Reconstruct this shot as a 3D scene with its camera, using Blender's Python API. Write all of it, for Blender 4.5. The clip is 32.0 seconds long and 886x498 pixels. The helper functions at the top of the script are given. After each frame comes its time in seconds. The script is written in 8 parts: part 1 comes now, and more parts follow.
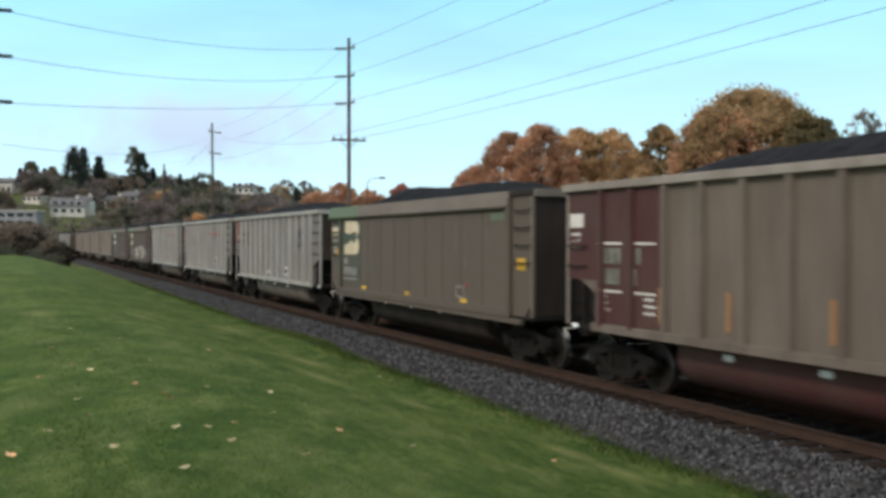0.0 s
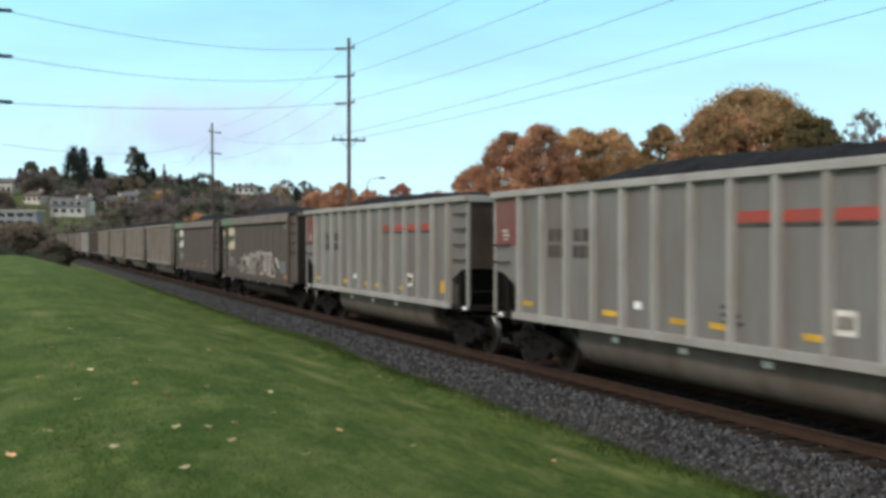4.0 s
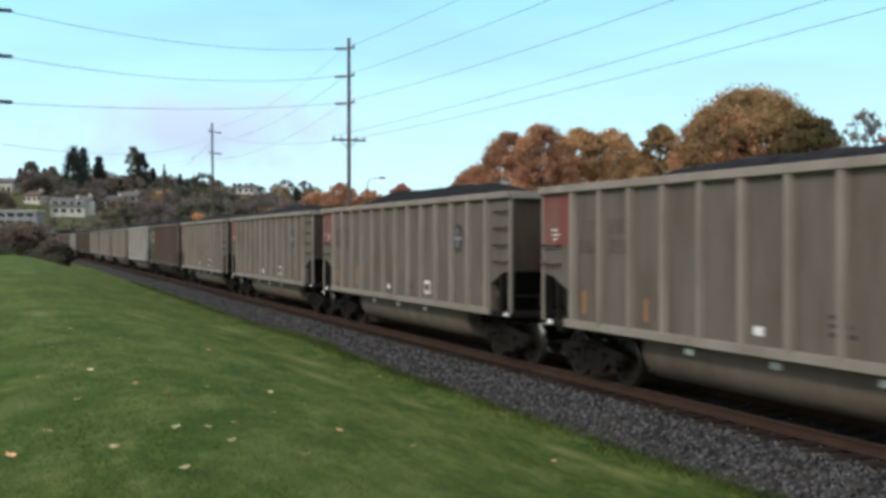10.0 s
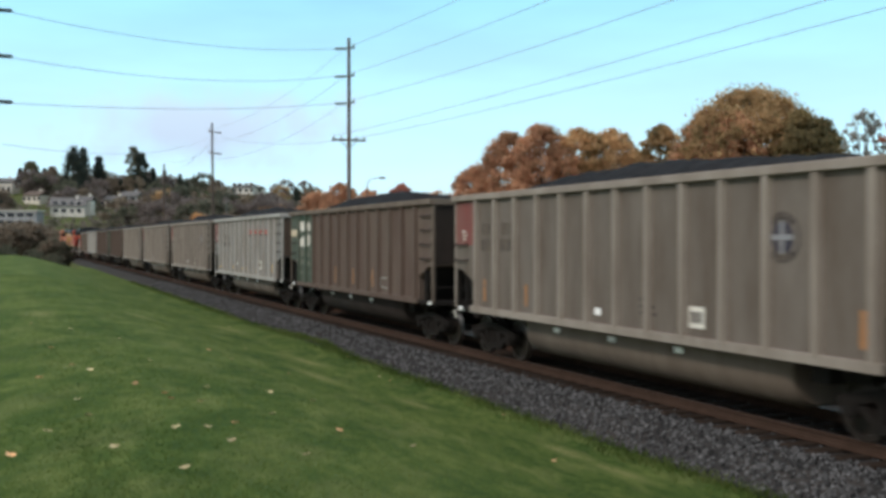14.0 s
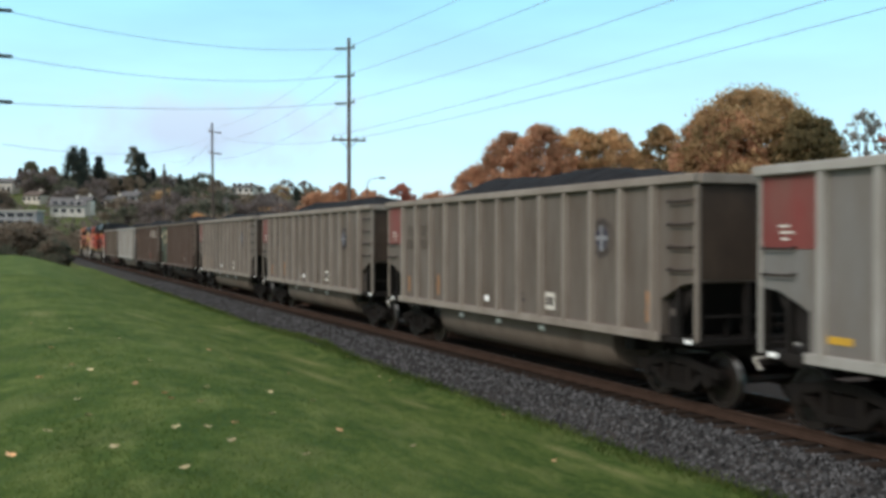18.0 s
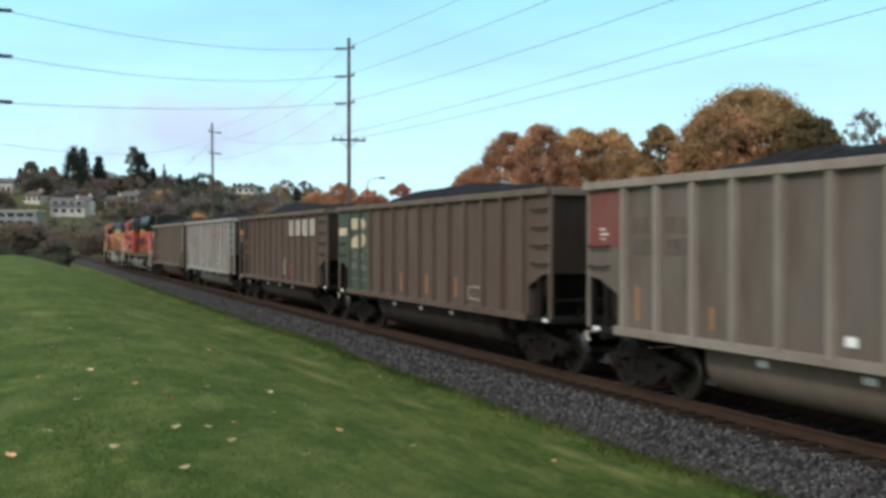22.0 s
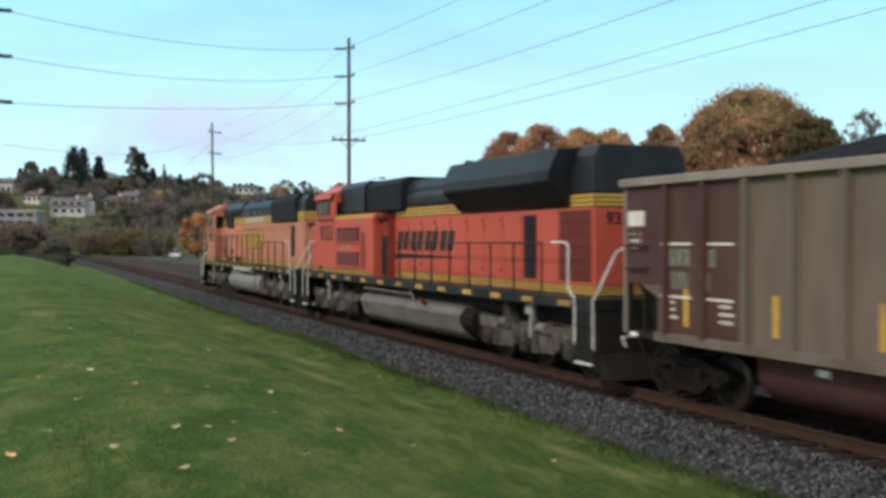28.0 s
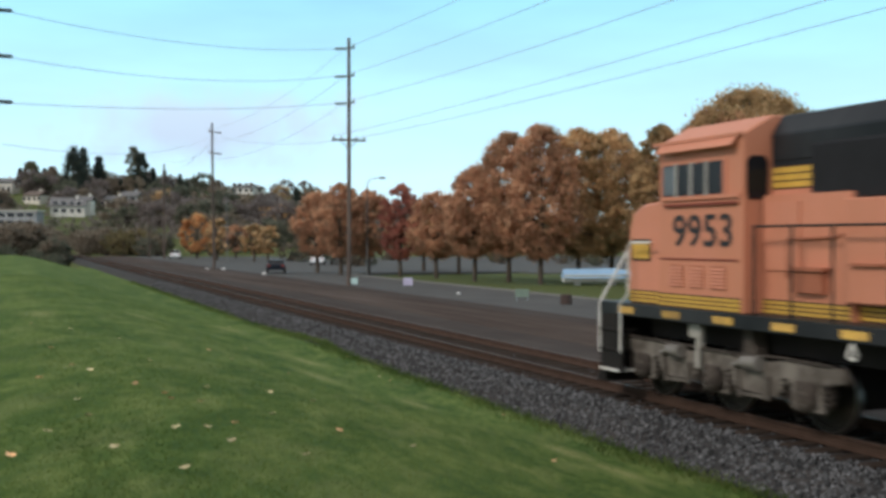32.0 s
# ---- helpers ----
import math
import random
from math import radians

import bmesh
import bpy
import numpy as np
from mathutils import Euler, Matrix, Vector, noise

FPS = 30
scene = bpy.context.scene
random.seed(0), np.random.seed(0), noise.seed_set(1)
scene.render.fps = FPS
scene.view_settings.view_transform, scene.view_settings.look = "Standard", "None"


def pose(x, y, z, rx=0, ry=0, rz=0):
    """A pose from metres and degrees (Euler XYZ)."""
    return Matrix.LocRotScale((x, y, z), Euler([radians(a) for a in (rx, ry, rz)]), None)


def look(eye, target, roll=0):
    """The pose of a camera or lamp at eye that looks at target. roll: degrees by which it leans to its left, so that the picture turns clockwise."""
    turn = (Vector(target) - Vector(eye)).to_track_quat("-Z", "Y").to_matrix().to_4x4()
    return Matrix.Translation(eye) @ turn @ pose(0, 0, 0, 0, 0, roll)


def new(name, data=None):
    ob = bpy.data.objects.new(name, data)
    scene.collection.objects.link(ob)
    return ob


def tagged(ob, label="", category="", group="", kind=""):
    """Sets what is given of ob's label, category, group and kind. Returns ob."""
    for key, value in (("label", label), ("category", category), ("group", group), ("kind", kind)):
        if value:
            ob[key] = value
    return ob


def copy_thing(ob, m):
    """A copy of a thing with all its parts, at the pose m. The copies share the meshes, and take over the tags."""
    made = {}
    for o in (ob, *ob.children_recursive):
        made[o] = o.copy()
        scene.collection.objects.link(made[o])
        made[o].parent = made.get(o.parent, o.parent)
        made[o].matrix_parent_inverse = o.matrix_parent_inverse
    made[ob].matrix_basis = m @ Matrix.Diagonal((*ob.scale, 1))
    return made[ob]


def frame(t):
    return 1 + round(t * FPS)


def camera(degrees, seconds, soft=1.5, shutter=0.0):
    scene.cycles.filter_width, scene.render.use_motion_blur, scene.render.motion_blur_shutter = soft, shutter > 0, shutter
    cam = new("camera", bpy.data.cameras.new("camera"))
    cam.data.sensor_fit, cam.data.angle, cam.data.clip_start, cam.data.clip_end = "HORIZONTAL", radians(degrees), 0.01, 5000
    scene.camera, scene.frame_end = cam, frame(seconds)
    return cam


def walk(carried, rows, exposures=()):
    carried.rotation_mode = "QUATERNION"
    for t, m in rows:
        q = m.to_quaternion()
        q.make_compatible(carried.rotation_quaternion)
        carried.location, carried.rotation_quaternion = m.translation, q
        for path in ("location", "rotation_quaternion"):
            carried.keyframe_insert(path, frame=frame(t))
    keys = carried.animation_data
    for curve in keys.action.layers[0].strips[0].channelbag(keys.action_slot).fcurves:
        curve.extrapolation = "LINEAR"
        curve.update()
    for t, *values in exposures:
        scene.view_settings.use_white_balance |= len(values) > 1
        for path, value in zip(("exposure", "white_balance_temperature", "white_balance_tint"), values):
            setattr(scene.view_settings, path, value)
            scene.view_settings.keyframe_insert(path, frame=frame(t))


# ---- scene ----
from functools import lru_cache
from itertools import product

# ---- camera ----
# Rail tops lie at z = 0, the track runs along +Y at x = TRACK, the eye stands over the origin.
EYE_Z, TURN, TILT = 2.744, 22.25, -0.49
TRACK = 11.55
BEND, RADIUS = 188.0, 210.0
cam = camera(45.3, 32.0, soft=3.5, shutter=0.4)


def along(s, side=0.0):
    """A point of the track s metres on, side metres to its right, and the heading there: straight, then a long left-hand bend."""
    if s <= BEND:
        return TRACK + side, s, 0.0
    a = (s - BEND) / RADIUS
    return TRACK - RADIUS + (RADIUS + side) * math.cos(a), BEND + (RADIUS + side) * math.sin(a), math.degrees(a)


STAND = pose(0, 0, EYE_Z, 90 + TILT, 0, -TURN)
walk(cam, [(0.0, STAND), (32.0, STAND)])
RIGHT = Vector((math.cos(radians(TURN)), -math.sin(radians(TURN)), 0))
AHEAD = Vector((math.sin(radians(TURN)), math.cos(radians(TURN)), 0))


def spot(across, depth, z=0.0):
    """A place by its depth ahead of the eye and its sideways share of that depth."""
    p = RIGHT * (across * depth) + AHEAD * depth
    return Vector((p.x, p.y, z))


# ---- light ----
SUN_EL, SUN_AZ = 37.0, -112.0   # azimuth from +Y towards +X
sun_dir = Vector((math.sin(radians(SUN_AZ)) * math.cos(radians(SUN_EL)),
                  math.cos(radians(SUN_AZ)) * math.cos(radians(SUN_EL)), math.sin(radians(SUN_EL))))
sun = new("sun", bpy.data.lights.new("sun", "SUN"))
sun.data.energy, sun.data.angle, sun.data.color = 1.75, radians(8), (1.0, 0.93, 0.85)
sun.matrix_basis = look((0, 0, 60), Vector((0, 0, 60)) - sun_dir)
scene.view_settings.exposure = 0.05

world = bpy.data.worlds.new("world")
scene.world = world
world.use_nodes = True


def sky_nodes():
    nt = world.node_tree
    nt.nodes.clear()
    add, wire = nt.nodes.new, nt.links.new
    out, bg, sky = add("ShaderNodeOutputWorld"), add("ShaderNodeBackground"), add("ShaderNodeTexSky")
    sky.sky_type, sky.sun_disc = "NISHITA", False
    sky.sun_elevation, sky.sun_rotation = radians(SUN_EL), radians(SUN_AZ)
    sky.air_density, sky.dust_density, sky.ozone_density = 1.0, 0.6, 2.0
    co = add("ShaderNodeTexCoord")
    # thin high veil, denser near the horizon
    sep = add("ShaderNodeSeparateXYZ")
    wire(co.outputs["Generated"], sep.inputs[0])
    veil = add("ShaderNodeMapRange")
    wire(sep.outputs["Z"], veil.inputs["Value"])
    for k, v in (("From Min", 0.0), ("From Max", 0.28), ("To Min", 0.97), ("To Max", 0.72)):
        veil.inputs[k].default_value = v
    mapping = add("ShaderNodeMapping")
    mapping.inputs["Scale"].default_value = (3.0, 3.0, 14.0)
    wire(co.outputs["Generated"], mapping.inputs[0])
    wisps = add("ShaderNodeTexNoise")
    wisps.inputs["Scale"].default_value, wisps.inputs["Detail"].default_value = 1.6, 6
    wire(mapping.outputs[0], wisps.inputs["Vector"])
    soft = add("ShaderNodeMapRange")
    wire(wisps.outputs["Fac"], soft.inputs["Value"])
    for k, v in (("From Min", 0.35), ("From Max", 0.75), ("To Min", -0.10), ("To Max", 0.16)):
        soft.inputs[k].default_value = v
    tot = add("ShaderNodeMath")
    wire(veil.outputs[0], tot.inputs[0])
    wire(soft.outputs[0], tot.inputs[1])
    mix = add("ShaderNodeMix")
    mix.data_type = "RGBA"
    wire(tot.outputs[0], mix.inputs["Factor"])
    wire(sky.outputs[0], mix.inputs["A"])
    pale = add("ShaderNodeMix")
    pale.data_type = "RGBA"
    rise = add("ShaderNodeMapRange")
    wire(sep.outputs["Z"], rise.inputs["Value"])
    rise.inputs["From Max"].default_value = 0.26
    wire(rise.outputs[0], pale.inputs["Factor"])
    pale.inputs["A"].default_value, pale.inputs["B"].default_value = (8.3, 11.2, 12.1, 1), (3.8, 9.5, 12.3, 1)
    # unseen pale layer above the view, added to make the sky light neutral
    high = add("ShaderNodeMix")
    high.data_type = "RGBA"
    lift = add("ShaderNodeMapRange")
    wire(sep.outputs["Z"], lift.inputs["Value"])
    lift.inputs["From Min"].default_value, lift.inputs["From Max"].default_value = 0.26, 0.6
    wire(lift.outputs[0], high.inputs["Factor"])
    wire(pale.outputs["Result"], high.inputs["A"])
    high.inputs["B"].default_value = (9.6, 9.6, 9.4, 1)
    # unseen bright haze round the sun, added to light the train side neutrally
    way = add("ShaderNodeVectorMath")
    way.operation = "DOT_PRODUCT"
    wire(co.outputs["Generated"], way.inputs[0])
    way.inputs[1].default_value = sun_dir
    near_sun = add("ShaderNodeMapRange")
    near_sun.interpolation_type = "SMOOTHSTEP"
    wire(way.outputs["Value"], near_sun.inputs["Value"])
    for k, v in (("From Min", -0.15), ("From Max", 0.9), ("To Min", 0.0), ("To Max", 0.85)):
        near_sun.inputs[k].default_value = v
    haze = add("ShaderNodeMix")
    haze.data_type = "RGBA"
    wire(near_sun.outputs[0], haze.inputs["Factor"])
    wire(high.outputs["Result"], haze.inputs["A"])
    haze.inputs["B"].default_value = (10.0, 10.2, 10.4, 1)
    wire(haze.outputs["Result"], mix.inputs["B"])
    # one low grey-white cloud over the far hill
    low = (RIGHT * -0.222 + AHEAD + Vector((0, 0, 0.106))).normalized()
    rel = add("ShaderNodeVectorMath")
    rel.operation = "SUBTRACT"
    wire(co.outputs["Generated"], rel.inputs[0])
    rel.inputs[1].default_value = low
    turn = add("ShaderNodeMapping")
    turn.vector_type = "POINT"
    turn.inputs["Rotation"].default_value = (0, 0, radians(TURN))
    wire(rel.outputs[0], turn.inputs[0])
    scl = add("ShaderNodeMapping")
    scl.inputs["Scale"].default_value = (1 / 0.155, 1.0, 1 / 0.040)
    wire(turn.outputs[0], scl.inputs[0])
    ln = add("ShaderNodeVectorMath")
    ln.operation = "LENGTH"
    wire(scl.outputs[0], ln.inputs[0])
    puff = add("ShaderNodeTexNoise")
    puff.inputs["Scale"].default_value, puff.inputs["Detail"].default_value = 22, 6
    wire(co.outputs["Generated"], puff.inputs["Vector"])
    rag = add("ShaderNodeMath")
    rag.operation = "MULTIPLY_ADD"
    wire(puff.outputs["Fac"], rag.inputs[0])
    rag.inputs[1].default_value = 1.5
    wire(ln.outputs["Value"], rag.inputs[2])
    edge = add("ShaderNodeMapRange")
    edge.interpolation_type = "SMOOTHSTEP"
    wire(rag.outputs[0], edge.inputs["Value"])
    for k, v in (("From Min", 0.85), ("From Max", 1.95), ("To Min", 1.0), ("To Max", 0.0)):
        edge.inputs[k].default_value = v
    shade = add("ShaderNodeMix")
    shade.data_type = "RGBA"
    grey = add("ShaderNodeMapRange")
    sp2 = add("ShaderNodeSeparateXYZ")
    wire(scl.outputs[0], sp2.inputs[0])
    wire(sp2.outputs["Z"], grey.inputs["Value"])
    grey.inputs["From Min"].default_value, grey.inputs["From Max"].default_value = -0.9, 0.7
    wire(grey.outputs[0], shade.inputs["Factor"])
    shade.inputs["A"].default_value, shade.inputs["B"].default_value = (5.8, 7.2, 9.2, 1), (6.6, 8.2, 10.0, 1)
    mix2 = add("ShaderNodeMix")
    mix2.data_type = "RGBA"
    wire(edge.outputs[0], mix2.inputs["Factor"])
    wire(mix.outputs["Result"], mix2.inputs["A"])
    wire(shade.outputs["Result"], mix2.inputs["B"])
    wire(mix2.outputs["Result"], bg.inputs["Color"])
    bg.inputs["Strength"].default_value = 0.1
    wire(bg.outputs[0], out.inputs["Surface"])


sky_nodes()


# ---- materials ----
@lru_cache(None)
def mat(name, colour, rough=0.7, metal=0.0, vary=0.25, scale=3.0, fine=40.0, bump=0.2, dirt=None, dirt_amount=0.35,
        dirt_scale=1.2, streak=1.0, random=0.15, spec=0.22):
    """A weathered surface: colour varied at two sizes, grime in patches (streak stretches them downwards), fine relief."""
    m = bpy.data.materials.new(name)
    m.use_nodes = True
    nt = m.node_tree
    add, wire = nt.nodes.new, nt.links.new
    b = nt.nodes["Principled BSDF"]
    co, info = add("ShaderNodeTexCoord"), add("ShaderNodeObjectInfo")
    off = add("ShaderNodeVectorMath")
    off.operation = "MULTIPLY_ADD"
    wire(info.outputs["Random"], off.inputs[0])
    off.inputs[1].default_value = (37.0, 53.0, 71.0)
    wire(co.outputs["Object"], off.inputs[2])
    big, small = add("ShaderNodeTexNoise"), add("ShaderNodeTexNoise")
    big.inputs["Scale"].default_value, big.inputs["Detail"].default_value = scale, 5
    small.inputs["Scale"].default_value, small.inputs["Detail"].default_value = fine, 4
    wire(off.outputs[0], big.inputs["Vector"])
    wire(off.outputs[0], small.inputs["Vector"])
    both = add("ShaderNodeMath")
    both.operation = "ADD"
    wire(big.outputs["Fac"], both.inputs[0])
    wire(small.outputs["Fac"], both.inputs[1])
    val = add("ShaderNodeMapRange")
    wire(both.outputs[0], val.inputs["Value"])
    for k, v in (("From Min", 0.6), ("From Max", 1.4), ("To Min", 1 - vary), ("To Max", 1 + vary)):
        val.inputs[k].default_value = v
    own = add("ShaderNodeMapRange")
    wire(info.outputs["Random"], own.inputs["Value"])
    own.inputs["To Min"].default_value, own.inputs["To Max"].default_value = 1 - random, 1 + random
    mul = add("ShaderNodeMath")
    mul.operation = "MULTIPLY"
    wire(val.outputs[0], mul.inputs[0])
    wire(own.outputs[0], mul.inputs[1])
    hsv = add("ShaderNodeHueSaturation")
    hsv.inputs["Color"].default_value = (*colour, 1)
    wire(mul.outputs[0], hsv.inputs["Value"])
    last = hsv.outputs[0]
    if dirt:
        mp = add("ShaderNodeMapping")
        mp.inputs["Scale"].default_value = (1, 1, 1 / streak)
        wire(off.outputs[0], mp.inputs[0])
        dn = add("ShaderNodeTexNoise")
        dn.inputs["Scale"].default_value, dn.inputs["Detail"].default_value = dirt_scale, 7
        dn.inputs["Roughness"].default_value = 0.65
        wire(mp.outputs[0], dn.inputs["Vector"])
        dr = add("ShaderNodeMapRange")
        wire(dn.outputs["Fac"], dr.inputs["Value"])
        for k, v in (("From Min", 0.38), ("From Max", 0.68), ("To Min", 0.0), ("To Max", dirt_amount * 1.6)):
            dr.inputs[k].default_value = v
        mx = add("ShaderNodeMix")
        mx.data_type = "RGBA"
        wire(dr.outputs[0], mx.inputs["Factor"])
        wire(last, mx.inputs["A"])
        mx.inputs["B"].default_value = (*dirt, 1)
        last = mx.outputs["Result"]
    wire(last, b.inputs["Base Color"])
    b.inputs["Metallic"].default_value = metal
    b.inputs["Specular IOR Level"].default_value = spec
    rr = add("ShaderNodeMapRange")
    wire(small.outputs["Fac"], rr.inputs["Value"])
    rr.inputs["To Min"].default_value, rr.inputs["To Max"].default_value = max(rough - 0.15, 0.03), min(rough + 0.15, 1)
    wire(rr.outputs[0], b.inputs["Roughness"])
    if bump:
        bp = add("ShaderNodeBump")
        bp.inputs["Strength"].default_value, bp.inputs["Distance"].default_value = bump, 0.02
        wire(both.outputs[0], bp.inputs["Height"])
        wire(bp.outputs[0], b.inputs["Normal"])
    return m


@lru_cache(None)
def leaf_mat(name, c1, c2, c3):
    """Leaves: colour by island between three tones, a little light through."""
    m = bpy.data.materials.new(name)
    m.use_nodes = True
    nt = m.node_tree
    add, wire = nt.nodes.new, nt.links.new
    b = nt.nodes["Principled BSDF"]
    geo, co = add("ShaderNodeNewGeometry"), add("ShaderNodeTexCoord")
    ns = add("ShaderNodeTexNoise")
    ns.inputs["Scale"].default_value, ns.inputs["Detail"].default_value = 0.45, 4
    wire(co.outputs["Object"], ns.inputs["Vector"])
    a = add("ShaderNodeMath")
    a.operation = "MULTIPLY_ADD"
    wire(geo.outputs["Random Per Island"], a.inputs[0])
    a.inputs[1].default_value = 0.50
    drift = add("ShaderNodeMapRange")
    wire(ns.outputs["Fac"], drift.inputs["Value"])
    for k, v in (("From Min", 0.32), ("From Max", 0.68), ("To Min", 0.18), ("To Max", 0.82)):
        drift.inputs[k].default_value = v
    wire(drift.outputs[0], a.inputs[2])
    ramp = add("ShaderNodeValToRGB")
    ramp.color_ramp.elements[0].position, ramp.color_ramp.elements[0].color = 0.45, (*c1, 1)
    ramp.color_ramp.elements[1].position, ramp.color_ramp.elements[1].color = 1.1, (*c3, 1)
    e = ramp.color_ramp.elements.new(0.75)
    e.color = (*c2, 1)
    ramp.color_ramp.elements[-1].position = 1.0
    wire(a.outputs[0], ramp.inputs[0])
    wire(ramp.outputs[0], b.inputs["Base Color"])
    b.inputs["Roughness"].default_value = 0.75
    b.inputs["Specular IOR Level"].default_value = 0.15
    tr = add("ShaderNodeBsdfTranslucent")
    wire(ramp.outputs[0], tr.inputs["Color"])
    mx = add("ShaderNodeMixShader")
    mx.inputs[0].default_value = 0.48
    wire(b.outputs[0], mx.inputs[1])
    wire(tr.outputs[0], mx.inputs[2])
    wire(mx.outputs[0], nt.nodes["Material Output"].inputs["Surface"])
    return m


DUST = (0.155, 0.122, 0.095)
# Posts much paler than the sheets: rib-and-bay shading partly put into colour.
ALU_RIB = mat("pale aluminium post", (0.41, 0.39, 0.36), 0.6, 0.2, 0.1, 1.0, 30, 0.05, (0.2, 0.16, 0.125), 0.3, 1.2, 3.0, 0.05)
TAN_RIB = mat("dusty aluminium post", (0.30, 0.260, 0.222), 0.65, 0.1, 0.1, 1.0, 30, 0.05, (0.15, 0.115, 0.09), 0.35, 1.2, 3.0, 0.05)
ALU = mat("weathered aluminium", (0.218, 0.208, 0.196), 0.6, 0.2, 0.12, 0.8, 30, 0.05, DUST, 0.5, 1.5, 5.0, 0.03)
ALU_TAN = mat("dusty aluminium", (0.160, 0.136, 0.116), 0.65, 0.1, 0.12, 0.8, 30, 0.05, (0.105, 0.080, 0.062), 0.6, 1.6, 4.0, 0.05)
STEEL_BROWN = mat("brown weathered steel", (0.098, 0.066, 0.053), 0.75, 0.0, 0.12, 0.8, 30, 0.05, (0.13, 0.100, 0.080), 0.5, 1.5, 5.0, 0.03)
STEEL_TAN = mat("dust covered steel", (0.162, 0.130, 0.104), 0.75, 0.0, 0.12, 0.8, 30, 0.05, (0.10, 0.075, 0.058), 0.5, 1.5, 5.0, 0.03)
MAROON = mat("maroon paint", (0.075, 0.028, 0.026), 0.6, 0.0, 0.15, 1.0, 30, 0.05, (0.10, 0.07, 0.055), 0.3, 1.2, 3.0, 0.03)
RED_PANEL = mat("faded red paint", (0.20, 0.050, 0.044), 0.6, 0.0, 0.15, 1.5, 30, 0.05, DUST, 0.35, 1.5, 3.0, 0.05)
GREEN = mat("faded green paint", (0.046, 0.078, 0.056), 0.6, 0.0, 0.15, 1.0, 30, 0.05, (0.11, 0.09, 0.07), 0.35, 1.2, 3.0, 0.03)
WHITE = mat("worn white paint", (0.72, 0.69, 0.62), 0.6, 0.0, 0.1, 4.0, 40, 0.02, (0.32, 0.26, 0.2), 0.3, 2.0, 2.0, 0.05)
REFLECT = mat("clean white sheeting", (0.88, 0.88, 0.86), 0.5, 0.0, 0.05, 4.0, 40, 0.0)
CREAM = mat("cream paint", (0.62, 0.52, 0.36), 0.6, 0.0, 0.1, 4.0, 40, 0.02, (0.30, 0.22, 0.15), 0.3, 2.0, 2.0, 0.05)
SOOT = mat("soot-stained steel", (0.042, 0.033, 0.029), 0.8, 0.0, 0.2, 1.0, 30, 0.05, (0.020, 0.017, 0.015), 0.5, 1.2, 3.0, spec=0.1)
GREEN_WORN = mat("worn green paint", (0.082, 0.086, 0.066), 0.65, 0.0, 0.15, 1.0, 30, 0.05, (0.10, 0.078, 0.062), 0.6, 1.4, 3.0, 0.03)
END_DIRT_SHADE = mat("dirty shaded end sheet", (0.072, 0.053, 0.041), 0.8, 0.0, 0.2, 1.0, 30, 0.05, (0.030, 0.024, 0.020), 0.6, 1.0, 2.0, spec=0.1)
INK_FADED = mat("faded stencil ink", (0.085, 0.074, 0.066), 0.7, 0.0, 0.2, 5.0, 40, 0.0, DUST, 0.6, 3.0)
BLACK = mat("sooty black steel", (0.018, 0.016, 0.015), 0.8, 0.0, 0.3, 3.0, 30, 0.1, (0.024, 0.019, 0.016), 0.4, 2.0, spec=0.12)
TRUCK = mat("grimy cast steel", (0.016, 0.014, 0.013), 0.85, 0.0, 0.3, 4.0, 40, 0.15, (0.020, 0.016, 0.013), 0.45, 3.0, spec=0.06)
WHEEL = mat("rolled wheel steel", (0.035, 0.028, 0.024), 0.5, 0.5, 0.25, 5.0, 50, 0.1)
TREAD = mat("bright wheel tread", (0.32, 0.30, 0.28), 0.35, 1.0, 0.1, 5.0, 50, 0.02)
INK = mat("dark stencil paint", (0.035, 0.032, 0.035), 0.7, 0.0, 0.2, 5.0, 40, 0.0, DUST, 0.4, 3.0)
NAVY = mat("navy emblem paint", (0.022, 0.026, 0.055), 0.6, 0.0, 0.2, 5.0, 40, 0.0, DUST, 0.25, 3.0)
RED_INK = mat("red lettering paint", (0.36, 0.060, 0.045), 0.6, 0.0, 0.1, 5.0, 40, 0.0, DUST, 0.2, 3.0)
YELLOW = mat("yellow paint", (0.68, 0.40, 0.045), 0.55, 0.0, 0.12, 3.0, 40, 0.0, (0.2, 0.12, 0.06), 0.3, 2.0)
AMBER = mat("orange mark paint", (0.42, 0.185, 0.065), 0.6, 0.0, 0.15, 3.0, 40, 0.0, DUST, 0.4, 3.0)
COAL = mat("coal", (0.016, 0.016, 0.018), 0.9, 0.0, 0.6, 3.0, 14, 0.9, spec=0.08)
RUST = mat("rusty rail side", (0.060, 0.036, 0.026), 0.9, 0.0, 0.3, 3.0, 40, 0.2, spec=0.1)
SHINE = mat("worn rail head", (0.070, 0.050, 0.042), 0.55, 0.4, 0.1, 3.0, 40, 0.0)
TIE = mat("creosoted timber", (0.040, 0.029, 0.023), 0.95, 0.0, 0.3, 6.0, 50, 0.3, spec=0.05)
STONE = mat("grey ballast stone", (0.084, 0.083, 0.085), 0.9, 0.0, 0.35, 8.0, 60, 0.3, random=0.4, spec=0.08)
POLE = mat("old pole timber", (0.115, 0.085, 0.070), 0.9, 0.0, 0.3, 2.0, 30, 0.3, (0.065, 0.052, 0.045), 0.4, 1.5, 6.0)
PORCELAIN = mat("grey insulator", (0.16, 0.15, 0.15), 0.3, 0.0, 0.1, 4.0, 30, 0.0)
CABLE = mat("grey cable", (0.26, 0.29, 0.32), 0.6, 0.2, 0.1, 4.0, 30, 0.0)
